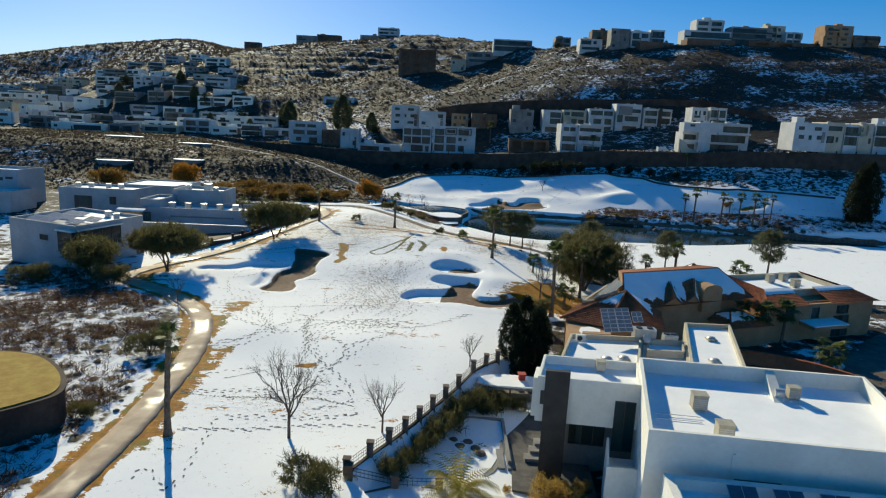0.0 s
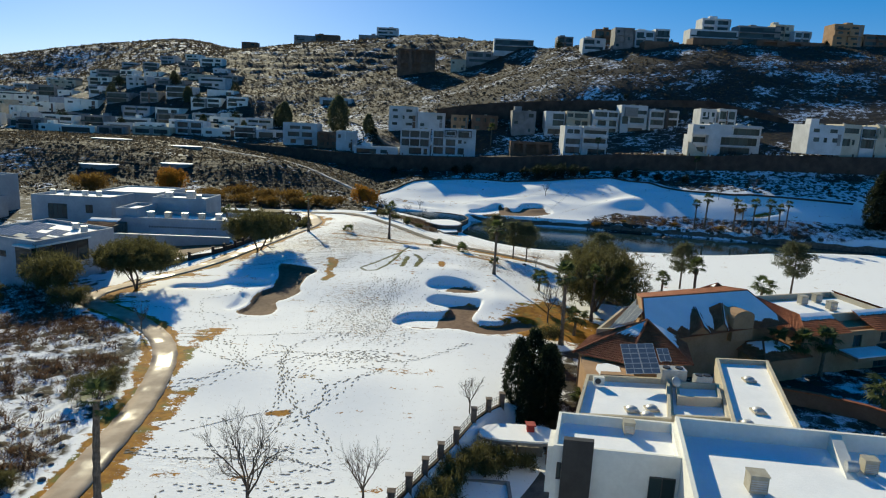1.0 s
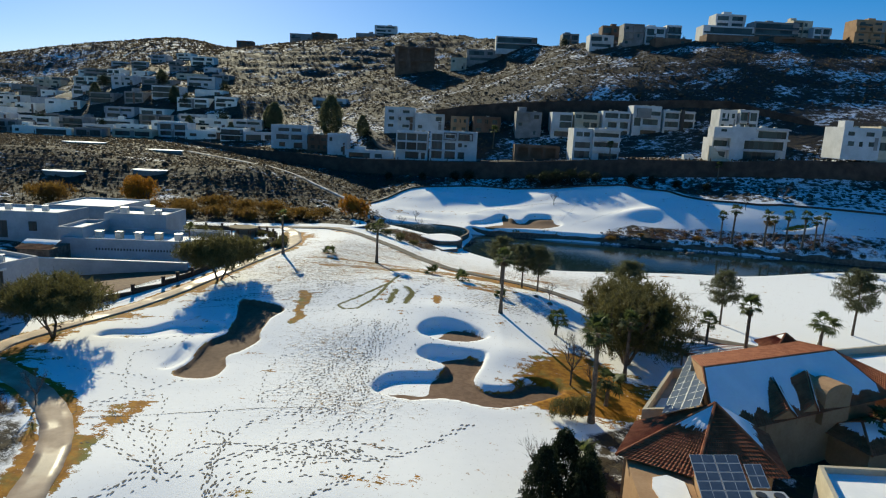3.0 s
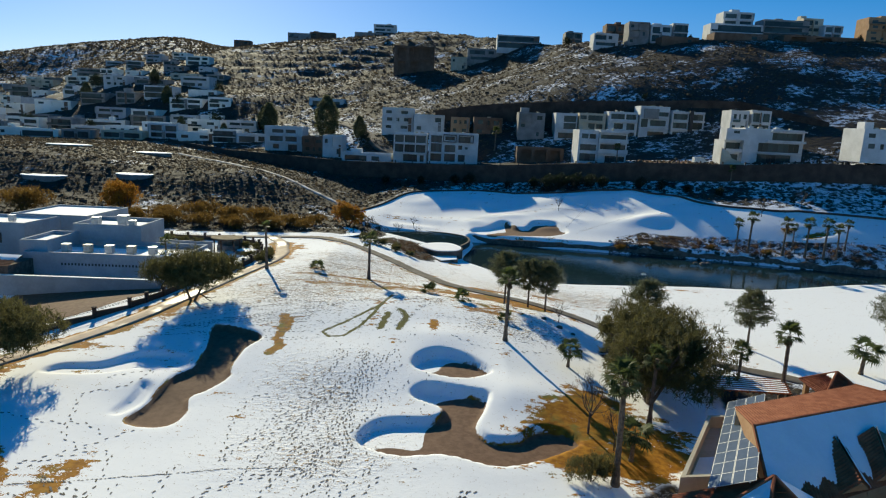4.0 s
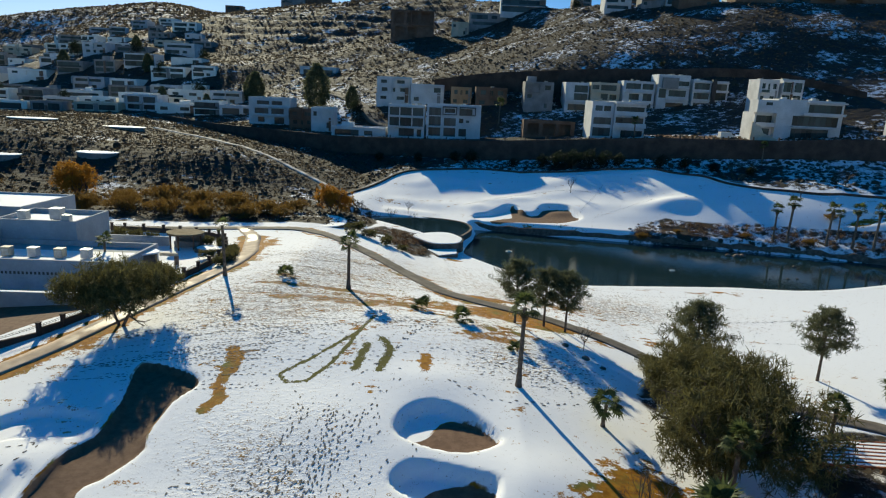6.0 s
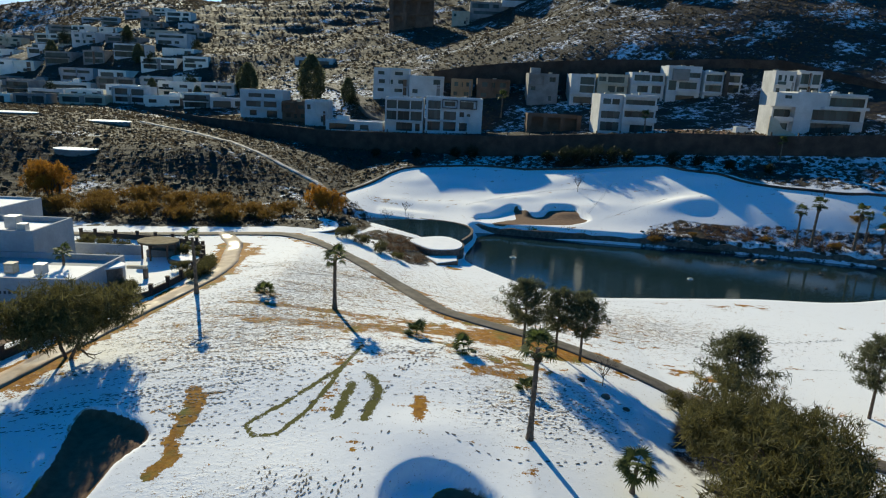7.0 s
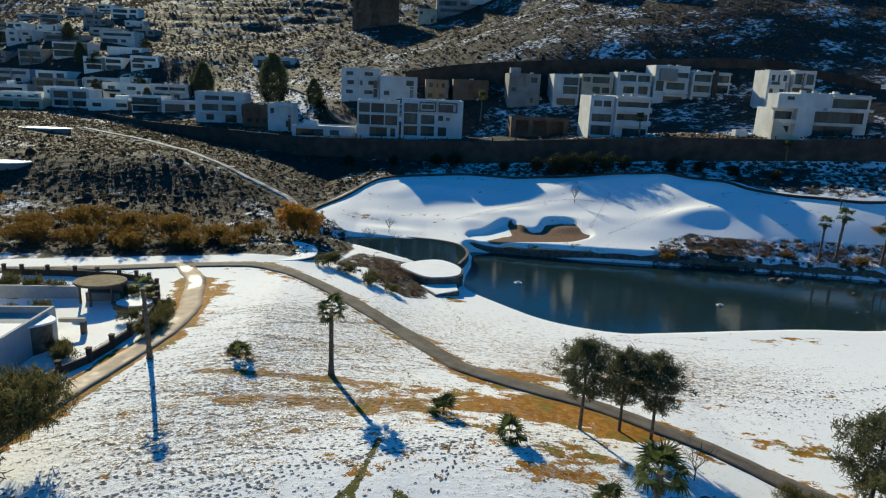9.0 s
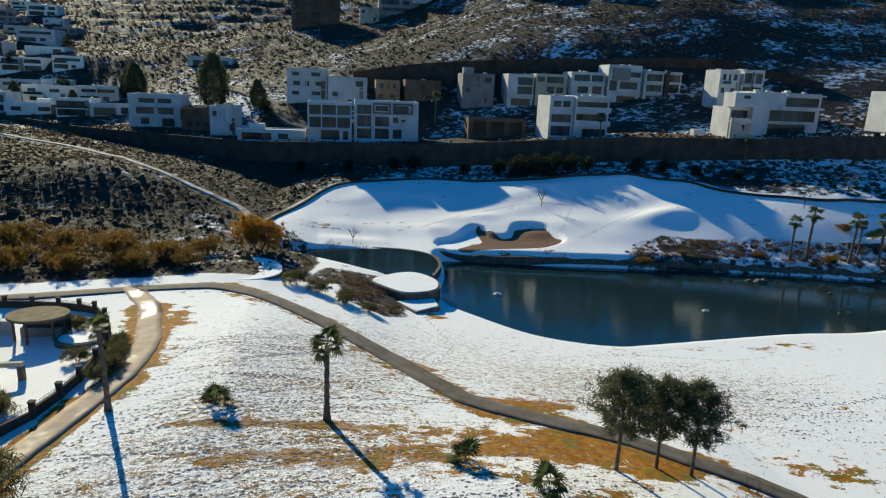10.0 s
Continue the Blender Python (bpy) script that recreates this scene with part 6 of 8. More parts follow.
def limb(bm, rng, a, d, length, r, depth, tips, spread=0.55, twigs=3, lift=0.15, shrink=0.66):
    """A limb that forks; the ends of its twigs are gathered in tips."""
    b = a + d * length
    mid = a + d * length * 0.5 + Vector(rng.normal(0, length * 0.05, 3))
    n = 6 if r > 0.06 else (4 if r > 0.02 else 3)
    tube(bm, a, mid, r, r * 0.82, n)
    tube(bm, mid, b, r * 0.82, r * 0.62, n)
    if depth == 0:
        tips.append(b)
        return
    for i in range(twigs):
        q = Vector(rng.normal(0, 1, 3))
        e = (d + q * spread + Vector((0, 0, lift))).normalized()
        start = a + d * length * (1.0 if i == 0 else rng.uniform(0.45, 1.0))
        limb(bm, rng, start, e, length * shrink * rng.uniform(0.75, 1.2), r * 0.55, depth - 1, tips, spread, twigs, lift, shrink)


def bare_tree(x, y, h, seed, label, base=None, fine=4):
    rng = np.random.default_rng(seed)
    m = pose(x, y, land(x, y) - 0.05 if base is None else base, 0, 0, float(rng.uniform(0, 360)))
    t = thing("bare_tree", m, label, "tree", "leafless trees")
    bm, tips = bmesh.new(), []
    tube(bm, (0, 0, -0.3), (0, 0, h * 0.3), h * 0.016, h * 0.0125, 7)
    part("trunk", bm, BARK, t)
    bm = bmesh.new()
    for i in range(6):
        a = i * 1.05 + rng.uniform(-0.3, 0.3)
        d = Vector((0.55 * math.cos(a), 0.55 * math.sin(a), 1)).normalized()
        limb(bm, rng, Vector((0, 0, h * (0.2 + 0.018 * i))), d, h * 0.25, h * 0.0085, fine, tips, 0.4, 3, 0.18, 0.66)
    part("crown", bm, BARK, t)
    return t


def frond_fan(verts, faces, base, out, up, r, rng, cut=15):
    """A fan leaf: blades from the end of a stalk."""
    side = np.cross(out, up)
    hub = base + out * r * 0.55
    k = len(verts)
    w = 0.02 * r
    verts += [tuple(base - side * w), tuple(base + side * w), tuple(hub + side * w), tuple(hub - side * w)]
    faces.append((k, k + 1, k + 2, k + 3))
    for i in range(cut):
        a = (i / (cut - 1) - 0.5) * 3.9
        d = out * math.cos(a) + side * math.sin(a)
        tip = hub + d * r * rng.uniform(0.5, 0.66) - up * r * rng.uniform(0.05, 0.3)
        n = np.cross(d, up) * r * 0.72 / cut
        m = hub + d * r * 0.3 + up * r * 0.02
        k = len(verts)
        verts += [tuple(hub), tuple(m - n), tuple(tip), tuple(m + n)]
        faces.append((k, k + 1, k + 2, k + 3))


def fan_palm(h, r, seed, label, skirt=True, leafmat=None, count=19):
    """A fan palm: bark-ringed trunk, skirt of dead fronds and a crown."""
    rng = np.random.default_rng(seed)
    t = thing("fan_palm", Matrix(), label, "palm tree", "fan palms")
    bm = bmesh.new()
    n, rings = 9, []
    steps = max(6, int(h / 0.45))
    lean = rng.normal(0, 0.02, 2)
    tr = 0.17 + 0.013 * h
    for i in range(steps + 1):
        u = i / steps
        rr = tr * (1.35 - 0.5 * min(1, u * 4) + (0.1 if i % 2 else -0.04)) * (1 - 0.18 * u)
        c = Vector((lean[0] * h * u * u, lean[1] * h * u * u, -0.3 + (h + 0.1) * u))
        rings.append([bm.verts.new(c + Vector((rr * math.cos(2 * math.pi * (j + 0.3 * i) / n), rr * math.sin(2 * math.pi * (j + 0.3 * i) / n), 0))) for j in range(n)])
    for a, b in zip(rings, rings[1:]):
        for j in range(n):
            bm.faces.new((a[j], a[(j + 1) % n], b[(j + 1) % n], b[j]))
    bm.faces.new(rings[-1])
    part("trunk", bm, PALMBARK, t)
    top = np.array((lean[0] * h, lean[1] * h, h - 0.25))
    v, f = [], []
    for i in range(count):
        a, e = i * 2.39996 + rng.uniform(-0.2, 0.2), math.radians(rng.uniform(-34, 78))
        out = np.array((math.cos(a) * math.cos(e), math.sin(a) * math.cos(e), math.sin(e)))
        up = np.array((-math.cos(a) * math.sin(e), -math.sin(a) * math.sin(e), math.cos(e)))
        frond_fan(v, f, top + np.array((0, 0, 0.3 * math.sin(e))), out, up, r * rng.uniform(0.85, 1.15), rng)
    mesh_part("crown", v, f, leafmat or PALMLEAF, t)
    if skirt:
        v, f = [], []
        for i in range(12):
            a, e = i * 2.39996, math.radians(rng.uniform(-82, -45))
            out = np.array((math.cos(a) * math.cos(e), math.sin(a) * math.cos(e), math.sin(e)))
            up = np.array((-math.cos(a) * math.sin(e), -math.sin(a) * math.sin(e), math.cos(e)))
            frond_fan(v, f, top - np.array((0, 0, 0.15 + 0.03 * i)), out, up, r * rng.uniform(0.4, 0.62), rng, 9)
        mesh_part("dead_fronds", v, f, PALMDEAD, t, "dry brown hanging fronds")
    return t


def feather_palm(h, r, seed, label, mat):
    """A feather palm with arching pinnate fronds."""
    rng = np.random.default_rng(seed)
    t = thing("feather_palm", Matrix(), label, "palm tree", "feather palms")
    bm = bmesh.new()
    tube(bm, (0, 0, -0.3), (0, 0, h * 0.45), 0.2, 0.15, 8)
    part("trunk", bm, PALMBARK, t)
    v, f = [], []
    for i in range(44):
        a, e = i * 2.39996, math.radians(rng.uniform(0, 82))
        p, d = np.array((0, 0, h * 0.45)), np.array((math.cos(a) * math.cos(e), math.sin(a) * math.cos(e), math.sin(e)))
        side = np.array((-math.sin(a), math.cos(a), 0.0))
        for s in range(16):
            q = p + d * r * 0.095
            for sg in (-1, 1):
                tip = q + side * sg * r * 0.3 * math.sin(math.pi * (s + 1.5) / 18.5) + d * r * 0.1 - np.array((0, 0, r * 0.1))
                k = len(v)
                v += [tuple(p), tuple(p * 0.4 + q * 0.6), tuple(tip)]
                f.append((k, k + 1, k + 2))
            p = q
            d = d - np.array((0, 0, 0.12))
            d /= np.linalg.norm(d)
    mesh_part("crown", v, f, mat, t)
    return t


def pine(h, w, seed, label):
    rng = np.random.default_rng(seed)
    t = thing("pine_tree", Matrix(), label, "pine tree", "pine trees")
    bm = bmesh.new()
    tube(bm, (0, 0, -0.3), (0.05, 0, h * 0.5), 0.16, 0.11, 8)
    tube(bm, (0.05, 0, h * 0.5), (0, 0.05, h * 0.97), 0.11, 0.03, 6)
    part("trunk", bm, BARK, t)
    bm, v, f = bmesh.new(), [], []
    for i in range(62):
        tier = i // 7
        u = 0.43 + 0.54 * tier / 8 + rng.uniform(-0.03, 0.03)
        z = h * u
        reach = w * 0.5 * min(1.0, (1.08 - u) * 2.1) ** 0.7 * min(1.0, 0.6 + (u - 0.43) * 3.0) * rng.uniform(0.5, 1.15)
        a = i * 2.39996 + tier
        d = Vector((math.cos(a), math.sin(a), rng.uniform(0.12, 0.45)))
        b = Vector((0, 0, z)) + d * reach
        tube(bm, (0, 0, z), b, 0.03, 0.012, 4)
        for s in np.linspace(0.45, 1.0, 5):
            c = Vector((0, 0, z)).lerp(b, s) + Vector(rng.normal(0, 0.1, 3))
            tuft(v, f, tuple(c), 0.33, 26, rng, 0.0, 1.35, 0.6)
    part("bough", bm, BARK, t)
    mesh_part("needle_crown", v, f, PINELEAF, t)
    return t


def leaf_tree(h, w, seed, label, mat, name="mesquite_tree", category="tree", stems=3, clear=0.25, blobs=150, leaf=0.2, per=26, flat=1.0):
    """A broad tree: forked stems and an uneven crown of small leaves."""
    rng = np.random.default_rng(seed)
    t = thing(name, Matrix(), label, category, category + "s")
    bm, tips = bmesh.new(), []
    for i in range(stems):
        a = 2 * math.pi * i / stems + rng.uniform(-0.4, 0.4)
        d = Vector((0.5 * math.cos(a), 0.5 * math.sin(a), 1)).normalized()
        limb(bm, rng, Vector((0.1 * math.cos(a), 0.1 * math.sin(a), -0.25)), d, h * 0.42, 0.035 * h ** 0.8, 3, tips, 0.5, 3, 0.1, 0.62)
    part("trunk", bm, BARK, t)
    v, f = [], []
    lobes = [(rng.uniform(-0.3, 0.3) * w, rng.uniform(-0.3, 0.3) * w, h * (clear + (1 - clear) * rng.uniform(0.35, 0.68)), rng.uniform(0.2, 0.34) * w) for _ in range(9)]
    for i in range(blobs):
        cx, cy, cz, r = lobes[i % 9]
        d = rng.normal(0, 1, 3)
        d /= np.linalg.norm(d)
        k = r * rng.uniform(0.55, 1.12)
        c = (cx + d[0] * k, cy + d[1] * k, min(max(cz + d[2] * k * flat * (h * (1 - clear)) / w * 1.15, h * clear), h * 1.02))
        tuft(v, f, c, leaf * rng.uniform(0.8, 1.5), per, rng, -0.5, 2.0, 0.6)
    mesh_part("crown", v, f, mat, t)
    return t


def cypress(h, w, seed, label, leaf=0.24, mat=None):
    rng = np.random.default_rng(seed)
    t = thing("cypress", Matrix(), label, "cypress", "cypresses")
    bm = bmesh.new()
    tube(bm, (0, 0, -0.2), (0, 0, h * 0.85), 0.12, 0.03, 6)
    part("trunk", bm, BARK, t)
    v, f = [], []
    for i in range(520):
        u = rng.uniform(0.03, 1.0)
        r = w * 0.5 * min(1, (1.03 - u) * 2.1) ** 0.7 * min(1, 0.55 + u * 2) * rng.uniform(0.7, 1.12)
        a = rng.uniform(0, 2 * math.pi)
        tuft(v, f, (r * math.cos(a), r * math.sin(a), h * u), leaf, 16, rng, -0.6, 1.5)
    mesh_part("crown", v, f, mat or CYPRESSLEAF, t)
    return t


def place(proto, spots, grow=True):
    """Stand the first copy on its spot and further copies of it on the others: x, y, scale, turn."""
    for i, (x, y, s, turn) in enumerate(spots):
        m = pose(x, y, land(x, y) - 0.04, 0, 0, turn)
        ob = proto if i == 0 else copy_thing(proto, m)
        ob.matrix_basis = m @ Matrix.Diagonal((s, s, s, 1))


# leafless trees
bare_tree(-11.2, 46.3, 8.3, 3, "tall leafless tree standing in the snow", None, 5)
bare_tree(-4.1, 47.8, 5.7, 8, "young leafless tree in the snow by the fence")
bare_tree(3.3, 61.9, 4.2, 12, "small leafless tree beside the garden fence")
bare_tree(14.3, 90.3, 6.8, 15, "leafless tree growing on bare brown ground")
bare_tree(-33.9, 80.4, 4.2, 21, "leafless shrub-like tree beside the concrete path")
bare_tree(16.8, 121.5, 3.6, 24, "thin leafless tree beside the cart path")
bare_tree(-18, 200, 5.0, 29, "thin leafless tree at the edge of the pond")
for i, (x, y, h) in enumerate([(-11, 199, 4.2), (-7.5, 205, 3.6), (-14, 196, 3.8), (-6, 198, 3.4), (94, 208, 6), (83, 206, 5.5), (8.5, 72, 4.5), (16, 88, 4.5), (33, 222, 5)]):
    bare_tree(x, y, h, 40 + i, "bushy leafless tree on the bank", max(land(x, y), WATER) - 0.05)

# fan palms
place(fan_palm(8.6, 1.55, 1, "tall fan palm with a shaggy dry trunk", True), [(8.5, 109.2, 0.87, 0), (14.8, 82.7, 1.0, 70), (20.8, 94, 0.78, 210), (38.4, 104.4, 0.92, 30)])
place(fan_palm(6.3, 1.35, 2, "slender fan palm with a green crown in the snow", False), [(-10.4, 134.2, 1.0, 0), (33.6, 104.7, 0.84, 50), (-44.5, 141, 0.8, 10)])
place(fan_palm(2.2, 1.4, 3, "short fan palm growing from thawed turf", False), [(15.1, 105, 1.0, 0), (17.1, 86.7, 1.15, 70), (54.2, 115.6, 1.5, 30), (44.8, 70, 1.3, 220), (17.5, 72, 1.1, 20), (-60, 112, 1.5, 60)])
place(fan_palm(0.35, 1.3, 4, "low bushy palm in thawed turf", False, None, 18), [(-18.7, 136, 1.0, 0), (-0.9, 127.6, 1.0, 60), (3.8, 123.8, 1.05, 140), (9.2, 117.3, 0.8, 40), (14.5, 67.5, 1.0, 20), (12.5, 76, 1.2, 10)])
place(fan_palm(8.2, 1.6, 5, "tall fan palm on the far lake shore", True), [(71.6, 192.9, 0.86, 0), (74.1, 191.9, 1.08, 50), (81.4, 190, 1.0, 90), (86.1, 188.7, 1.02, 170), (89.8, 187.6, 1.04, 20), (92.6, 187.2, 0.9, 280), (84.6, 192, 0.7, 200), (96, 190, 0.8, 33)])
place(fan_palm(6.0, 1.5, 6, "fan palm standing among the hillside houses", False), [(18, 286, 1.2, 0), (54, 245, 0.9, 80), (84, 229.5, 0.8, 20)])
place(fan_palm(8.0, 1.25, 8, "old fan palm with a thin shaggy crown by the path", False, None, 9), [(-20.4, 45.8, 1.0, 130), (-26.7, 136.5, 0.86, 40)])
place(fan_palm(4.3, 1.5, 9, "bushy fan palm in the shaded garden", True), [(38.5, 79.6, 1.0, 10), (41.3, 79.5, 0.98, 80), (44.2, 80, 1.02, 150)])
place(feather_palm(3.0, 1.75, 7, "frosted golden-green feather palm in the garden", PALMGOLD), [(2.0, 40.0, 1.15, 0)])

# pines
place(pine(7.3, 5.6, 11, "umbrella-shaped dark green pine by the path"), [(9.9, 127.2, 1.0, 0), (13.4, 128.0, 0.92, 130), (15.8, 127.3, 0.95, 220), (43.3, 123.3, 1.1, 70), (27.2, 118, 1.2, 10), (62.2, 121.2, 1.3, 300)])
place(leaf_tree(11, 8.0, 27, "big dark evergreen among the hillside houses", CYPRESSLEAF, "evergreen_tree", stems=2, clear=0.05, blobs=190, per=16, leaf=0.5),
      [(-33, 296, 0.7, 30), (-110, 350, 0.8, 20), (-140, 380, 0.8, 50), (-170, 420, 0.9, 90), (-128, 405, 0.7, 10), (-200, 350, 0.8, 0), (-165, 340, 0.6, 80), (-215, 440, 0.9, 60), (88, 410, 0.5, 0), (132, 380, 0.5, 0), (64, 418, 0.6, 0), (92, 396, 0.36, 0), (136, 388, 0.32, 40), (118, 376, 0.3, 10), (172, 372, 0.36, 90), (196, 366, 0.3, 20), (150, 372, 0.25, 70), (224, 376, 0.4, 10), (30, 300, 0.35, 5), (78, 305, 0.3, 80)])

# tall dark conifers among the hillside houses
place(cypress(11.0, 6.0, 35, "tall dark conifer among the hillside houses", 0.55, PINELEAF), [(-81.9, 338, 1.1, 0), (-86, 344, 0.9, 40), (-51.4, 315, 1.45, 90), (-36.4, 307.5, 0.75, 30), (-150, 388, 0.8, 10), (-205, 410, 0.9, 60), (-128, 352, 0.6, 120), (-176, 432, 0.8, 200), (-100, 330, 0.55, 20)])

# broad trees
place(leaf_tree(7.0, 9.6, 21, "broad grey-green mesquite beside the path", OLIVELEAF, stems=2, clear=0.3, blobs=1100, per=28, leaf=0.3), [(-31.6, 119.2, 1.03, 0), (-42.3, 96.9, 1.05, 110)])
place(leaf_tree(9.6, 11.5, 22, "large dense olive-green tree by the bunker", OLIVELEAF, stems=5, clear=0.06, blobs=1300, per=26, leaf=0.29), [(22.3, 99, 1.05, 0), (24.5, 107, 0.92, 150), (28, 111, 0.6, 60)])
place(leaf_tree(4.6, 7.2, 23, "dense dark green bush tree in the scrub", OLIVELEAF, "bush_tree", stems=4, clear=0.02, blobs=270, per=22, leaf=0.31),
      [(-52.5, 94.0, 1.45, 0), (-46, 87.2, 0.7, 50), (-29.4, 62.5, 0.6, 90), (-33, 39, 0.75, 30), (-8, 38.4, 0.62, 10), (-28.5, 48.5, 0.3, 40), (-58, 88, 0.7, 70), (27.5, 116, 0.6, 10),
       (24, 120, 0.45, 200), (-12.5, 172, 0.42, 20), (-15.5, 174.5, 0.5, 80), (-9, 168.6, 0.42, 140), (-6, 166.8, 0.3, 10), (-36.5, 157, 0.4, 0), (-33.2, 148, 0.34, 60), (12.5, 60, 0.5, 30), (13, 83, 0.5, 60)])
place(leaf_tree(6.3, 7.2, 24, "rounded tree in golden autumn leaf", GOLDLEAF, "autumn_tree", stems=3, clear=0.08, blobs=700, per=34, leaf=0.22),
      [(-22.3, 190.5, 1.0, 0), (-76.4, 192, 1.3, 70)])
place(leaf_tree(1.9, 2.6, 33, "dark clipped hedge bush inside the garden fence", OLIVELEAF, "hedge_bush", "bush", stems=3, clear=0.0, blobs=85, per=20, leaf=0.23),
      [(-3.0, 43.6, 1.0, 0), (-1.9, 45.7, 0.9, 40), (-0.9, 47.8, 1.0, 80), (0.1, 49.8, 1.1, 120), (1.1, 51.8, 1.1, 10), (2.1, 53.8, 1.2, 200), (3.2, 55.8, 1.2, 60), (4.4, 57.0, 1.0, 90), (4.6, 55.2, 0.9, 20), (6.0, 56.4, 0.9, 140), (7.6, 56.9, 0.8, 5), (-29.6, 142.6, 0.8, 0), (-29.2, 144.4, 0.9, 50),
       (-29.6, 146.6, 0.9, 100), (-30, 149, 0.8, 10), (-30.6, 151, 0.8, 70), (-36.6, 140.2, 0.9, 0), (-35.4, 138.4, 0.9, 60), (-33.6, 154.8, 0.6, 30), (-34.8, 157.6, 0.7, 80), (-40.6, 134.5, 1.2, 20), (-38.6, 132.2, 1.3, 70), (-37.6, 127, 1.0, 30), (-46, 158, 1.1, 0), (-49, 158.4, 1.2, 60), (-52, 159, 1.2, 130), (-44.5, 152, 0.9, 20), (-47, 150, 1.0, 90), (-43.2, 148.6, 1.0, 40), (-41.5, 146.5, 0.8, 70)])
place(leaf_tree(2.4, 2.2, 34, "bright golden shrub by the boundary wall", DRYGRASS, "golden_shrub", "bush", stems=3, clear=0.0, blobs=120, per=20, leaf=0.18),
      [(8.4, 41.8, 1.15, 0), (9.8, 42.0, 1.0, 60), (10.9, 41.4, 0.6, 120), (11.2, 43.6, 0.7, 10), (5.6, 43.2, 0.3, 0)])
place(leaf_tree(4.0, 8.0, 25, "tawny dry thicket at the hill foot", THICKET, "thicket", "bush", stems=5, clear=0.0, blobs=210, per=22, leaf=0.33, flat=0.8),
      [(-42, 186, 1.15, 0), (-50, 188, 1.0, 60), (-35, 185, 0.8, 20), (-58, 190, 1.1, 90), (-30, 188, 0.7, 130), (-65, 188, 0.9, 10), (-100, 190, 1.5, 40), (-48, 182, 0.7, 150), (-38, 180, 0.8, 10), (-46, 179, 0.7, 50), (-54, 180, 0.85, 90), (-62, 181, 0.9, 130), (-31, 181, 0.6, 170), (-70, 182, 0.9, 20), (44, 195, 0.42, 10), (78, 190.4, 0.42, 90), (66, 194, 0.3, 40), (52, 196, 0.25, 0), (86, 198, 0.4, 0)])
place(cypress(6.5, 2.6, 31, "dark green cypress at the garden edge"), [(7.8, 65.6, 0.95, 0), (10.3, 65, 1.08, 60), (9.3, 67.3, 1.02, 120), (11.2, 67.8, 0.8, 30), (8.6, 63.8, 0.75, 200), (118.5, 186, 2.4, 0), (120.5, 186, 2.6, 90)])


# dark bushes on the slope below the long wall
place(leaf_tree(4.4, 4.6, 26, "dark evergreen bush below the retaining wall", CYPRESSLEAF, "evergreen_bush", "bush", stems=3, clear=0.0, blobs=160, per=16, leaf=0.3),
      [(8, 250, 1.0, 0), (3, 252, 0.8, 40), (32, 240, 1.2, 80), (36, 239, 1.25, 10), (40, 238, 1.2, 130), (44, 236.5, 1.1, 60), (28, 243, 0.9, 10), (48, 236, 0.9, 20), (-8, 253, 0.7, 200), (58, 231, 0.9, 30), (20, 245, 0.7, 75), (70, 226, 0.6, 90),
       (-20, 256, 0.7, 10), (78, 222, 0.6, 20), (64, 230, 0.8, 30)])


def brush(name, label, spots, size, mat, seed, per=9, long=1.5):
    """Low brush over wild ground, one mesh."""
    rng = np.random.default_rng(seed)
    pts = np.array(spots)
    h = ground_zones(pts[:, 0], pts[:, 1])[0]
    far = np.clip((pts[:, 1] - 300) / 120, 0, 1) * np.clip((760 - pts[:, 1]) / 200, 0, 1)
    h = h + far * 1.6 * hill_noise(pts[:, 0], pts[:, 1])
    n = len(pts) * per
    c = np.repeat(np.column_stack([pts, h]), per, 0)
    s = np.repeat(size * rng.uniform(0.45, 1.35, len(pts)) * (1 + np.clip((pts[:, 1] - 100) / 500, 0, 0.8)), per)
    a, e = rng.uniform(0, 2 * math.pi, n), rng.uniform(0.05, 1.25, n)
    d = np.column_stack([np.cos(a) * np.cos(e), np.sin(a) * np.cos(e), np.sin(e)])
    side = np.cross(d, rng.normal(0, 1, (n, 3)))
    side /= np.linalg.norm(side, axis=1)[:, None]
    base = c + np.column_stack([rng.normal(0, 0.3, n) * s, rng.normal(0, 0.3, n) * s, -0.05 * s])
    tip = base + d * (s * long * rng.uniform(0.4, 0.8, n))[:, None]
    w = side * (s * (rng.uniform(0.09, 0.25, n) if long < 1 else rng.uniform(0.018, 0.05, n)))[:, None]
    v = np.stack([base, (base + tip) / 2 + w, tip, (base + tip) / 2 - w], 1).reshape(-1, 3)
    me = bpy.data.meshes.new(name)
    me.vertices.add(4 * n)
    me.vertices.foreach_set("co", v.ravel())
    me.loops.add(4 * n)
    me.loops.foreach_set("vertex_index", np.arange(4 * n))
    me.polygons.add(n)
    me.polygons.foreach_set("loop_start", np.arange(0, 4 * n, 4))
    me.update(calc_edges=True)
    me.materials.append(mat)
    return tagged(new(name, me), label, "brush", kind="stuff")


def scatter(n, x0, x1, y0, y1, seed, zone, clump=0.5):
    rng = np.random.default_rng(seed)
    x, y = rng.uniform(x0, x1, n * 3), rng.uniform(y0, y1, n * 3)
    keep = inside(x, y, zone) > 1.0
    keep &= (np.sin(x * 0.21 + 2 * np.sin(y * 0.13)) * np.sin(y * 0.17 + 1.4 * np.sin(x * 0.11)) + rng.normal(0, 0.5, len(x))) > clump - 0.9
    keep &= (inside(x, y, LAKE) < -0.5) & (off_line(x, y, KNOLL_TRACK) > 2.2)
    return np.column_stack([x, y])[keep][:n]


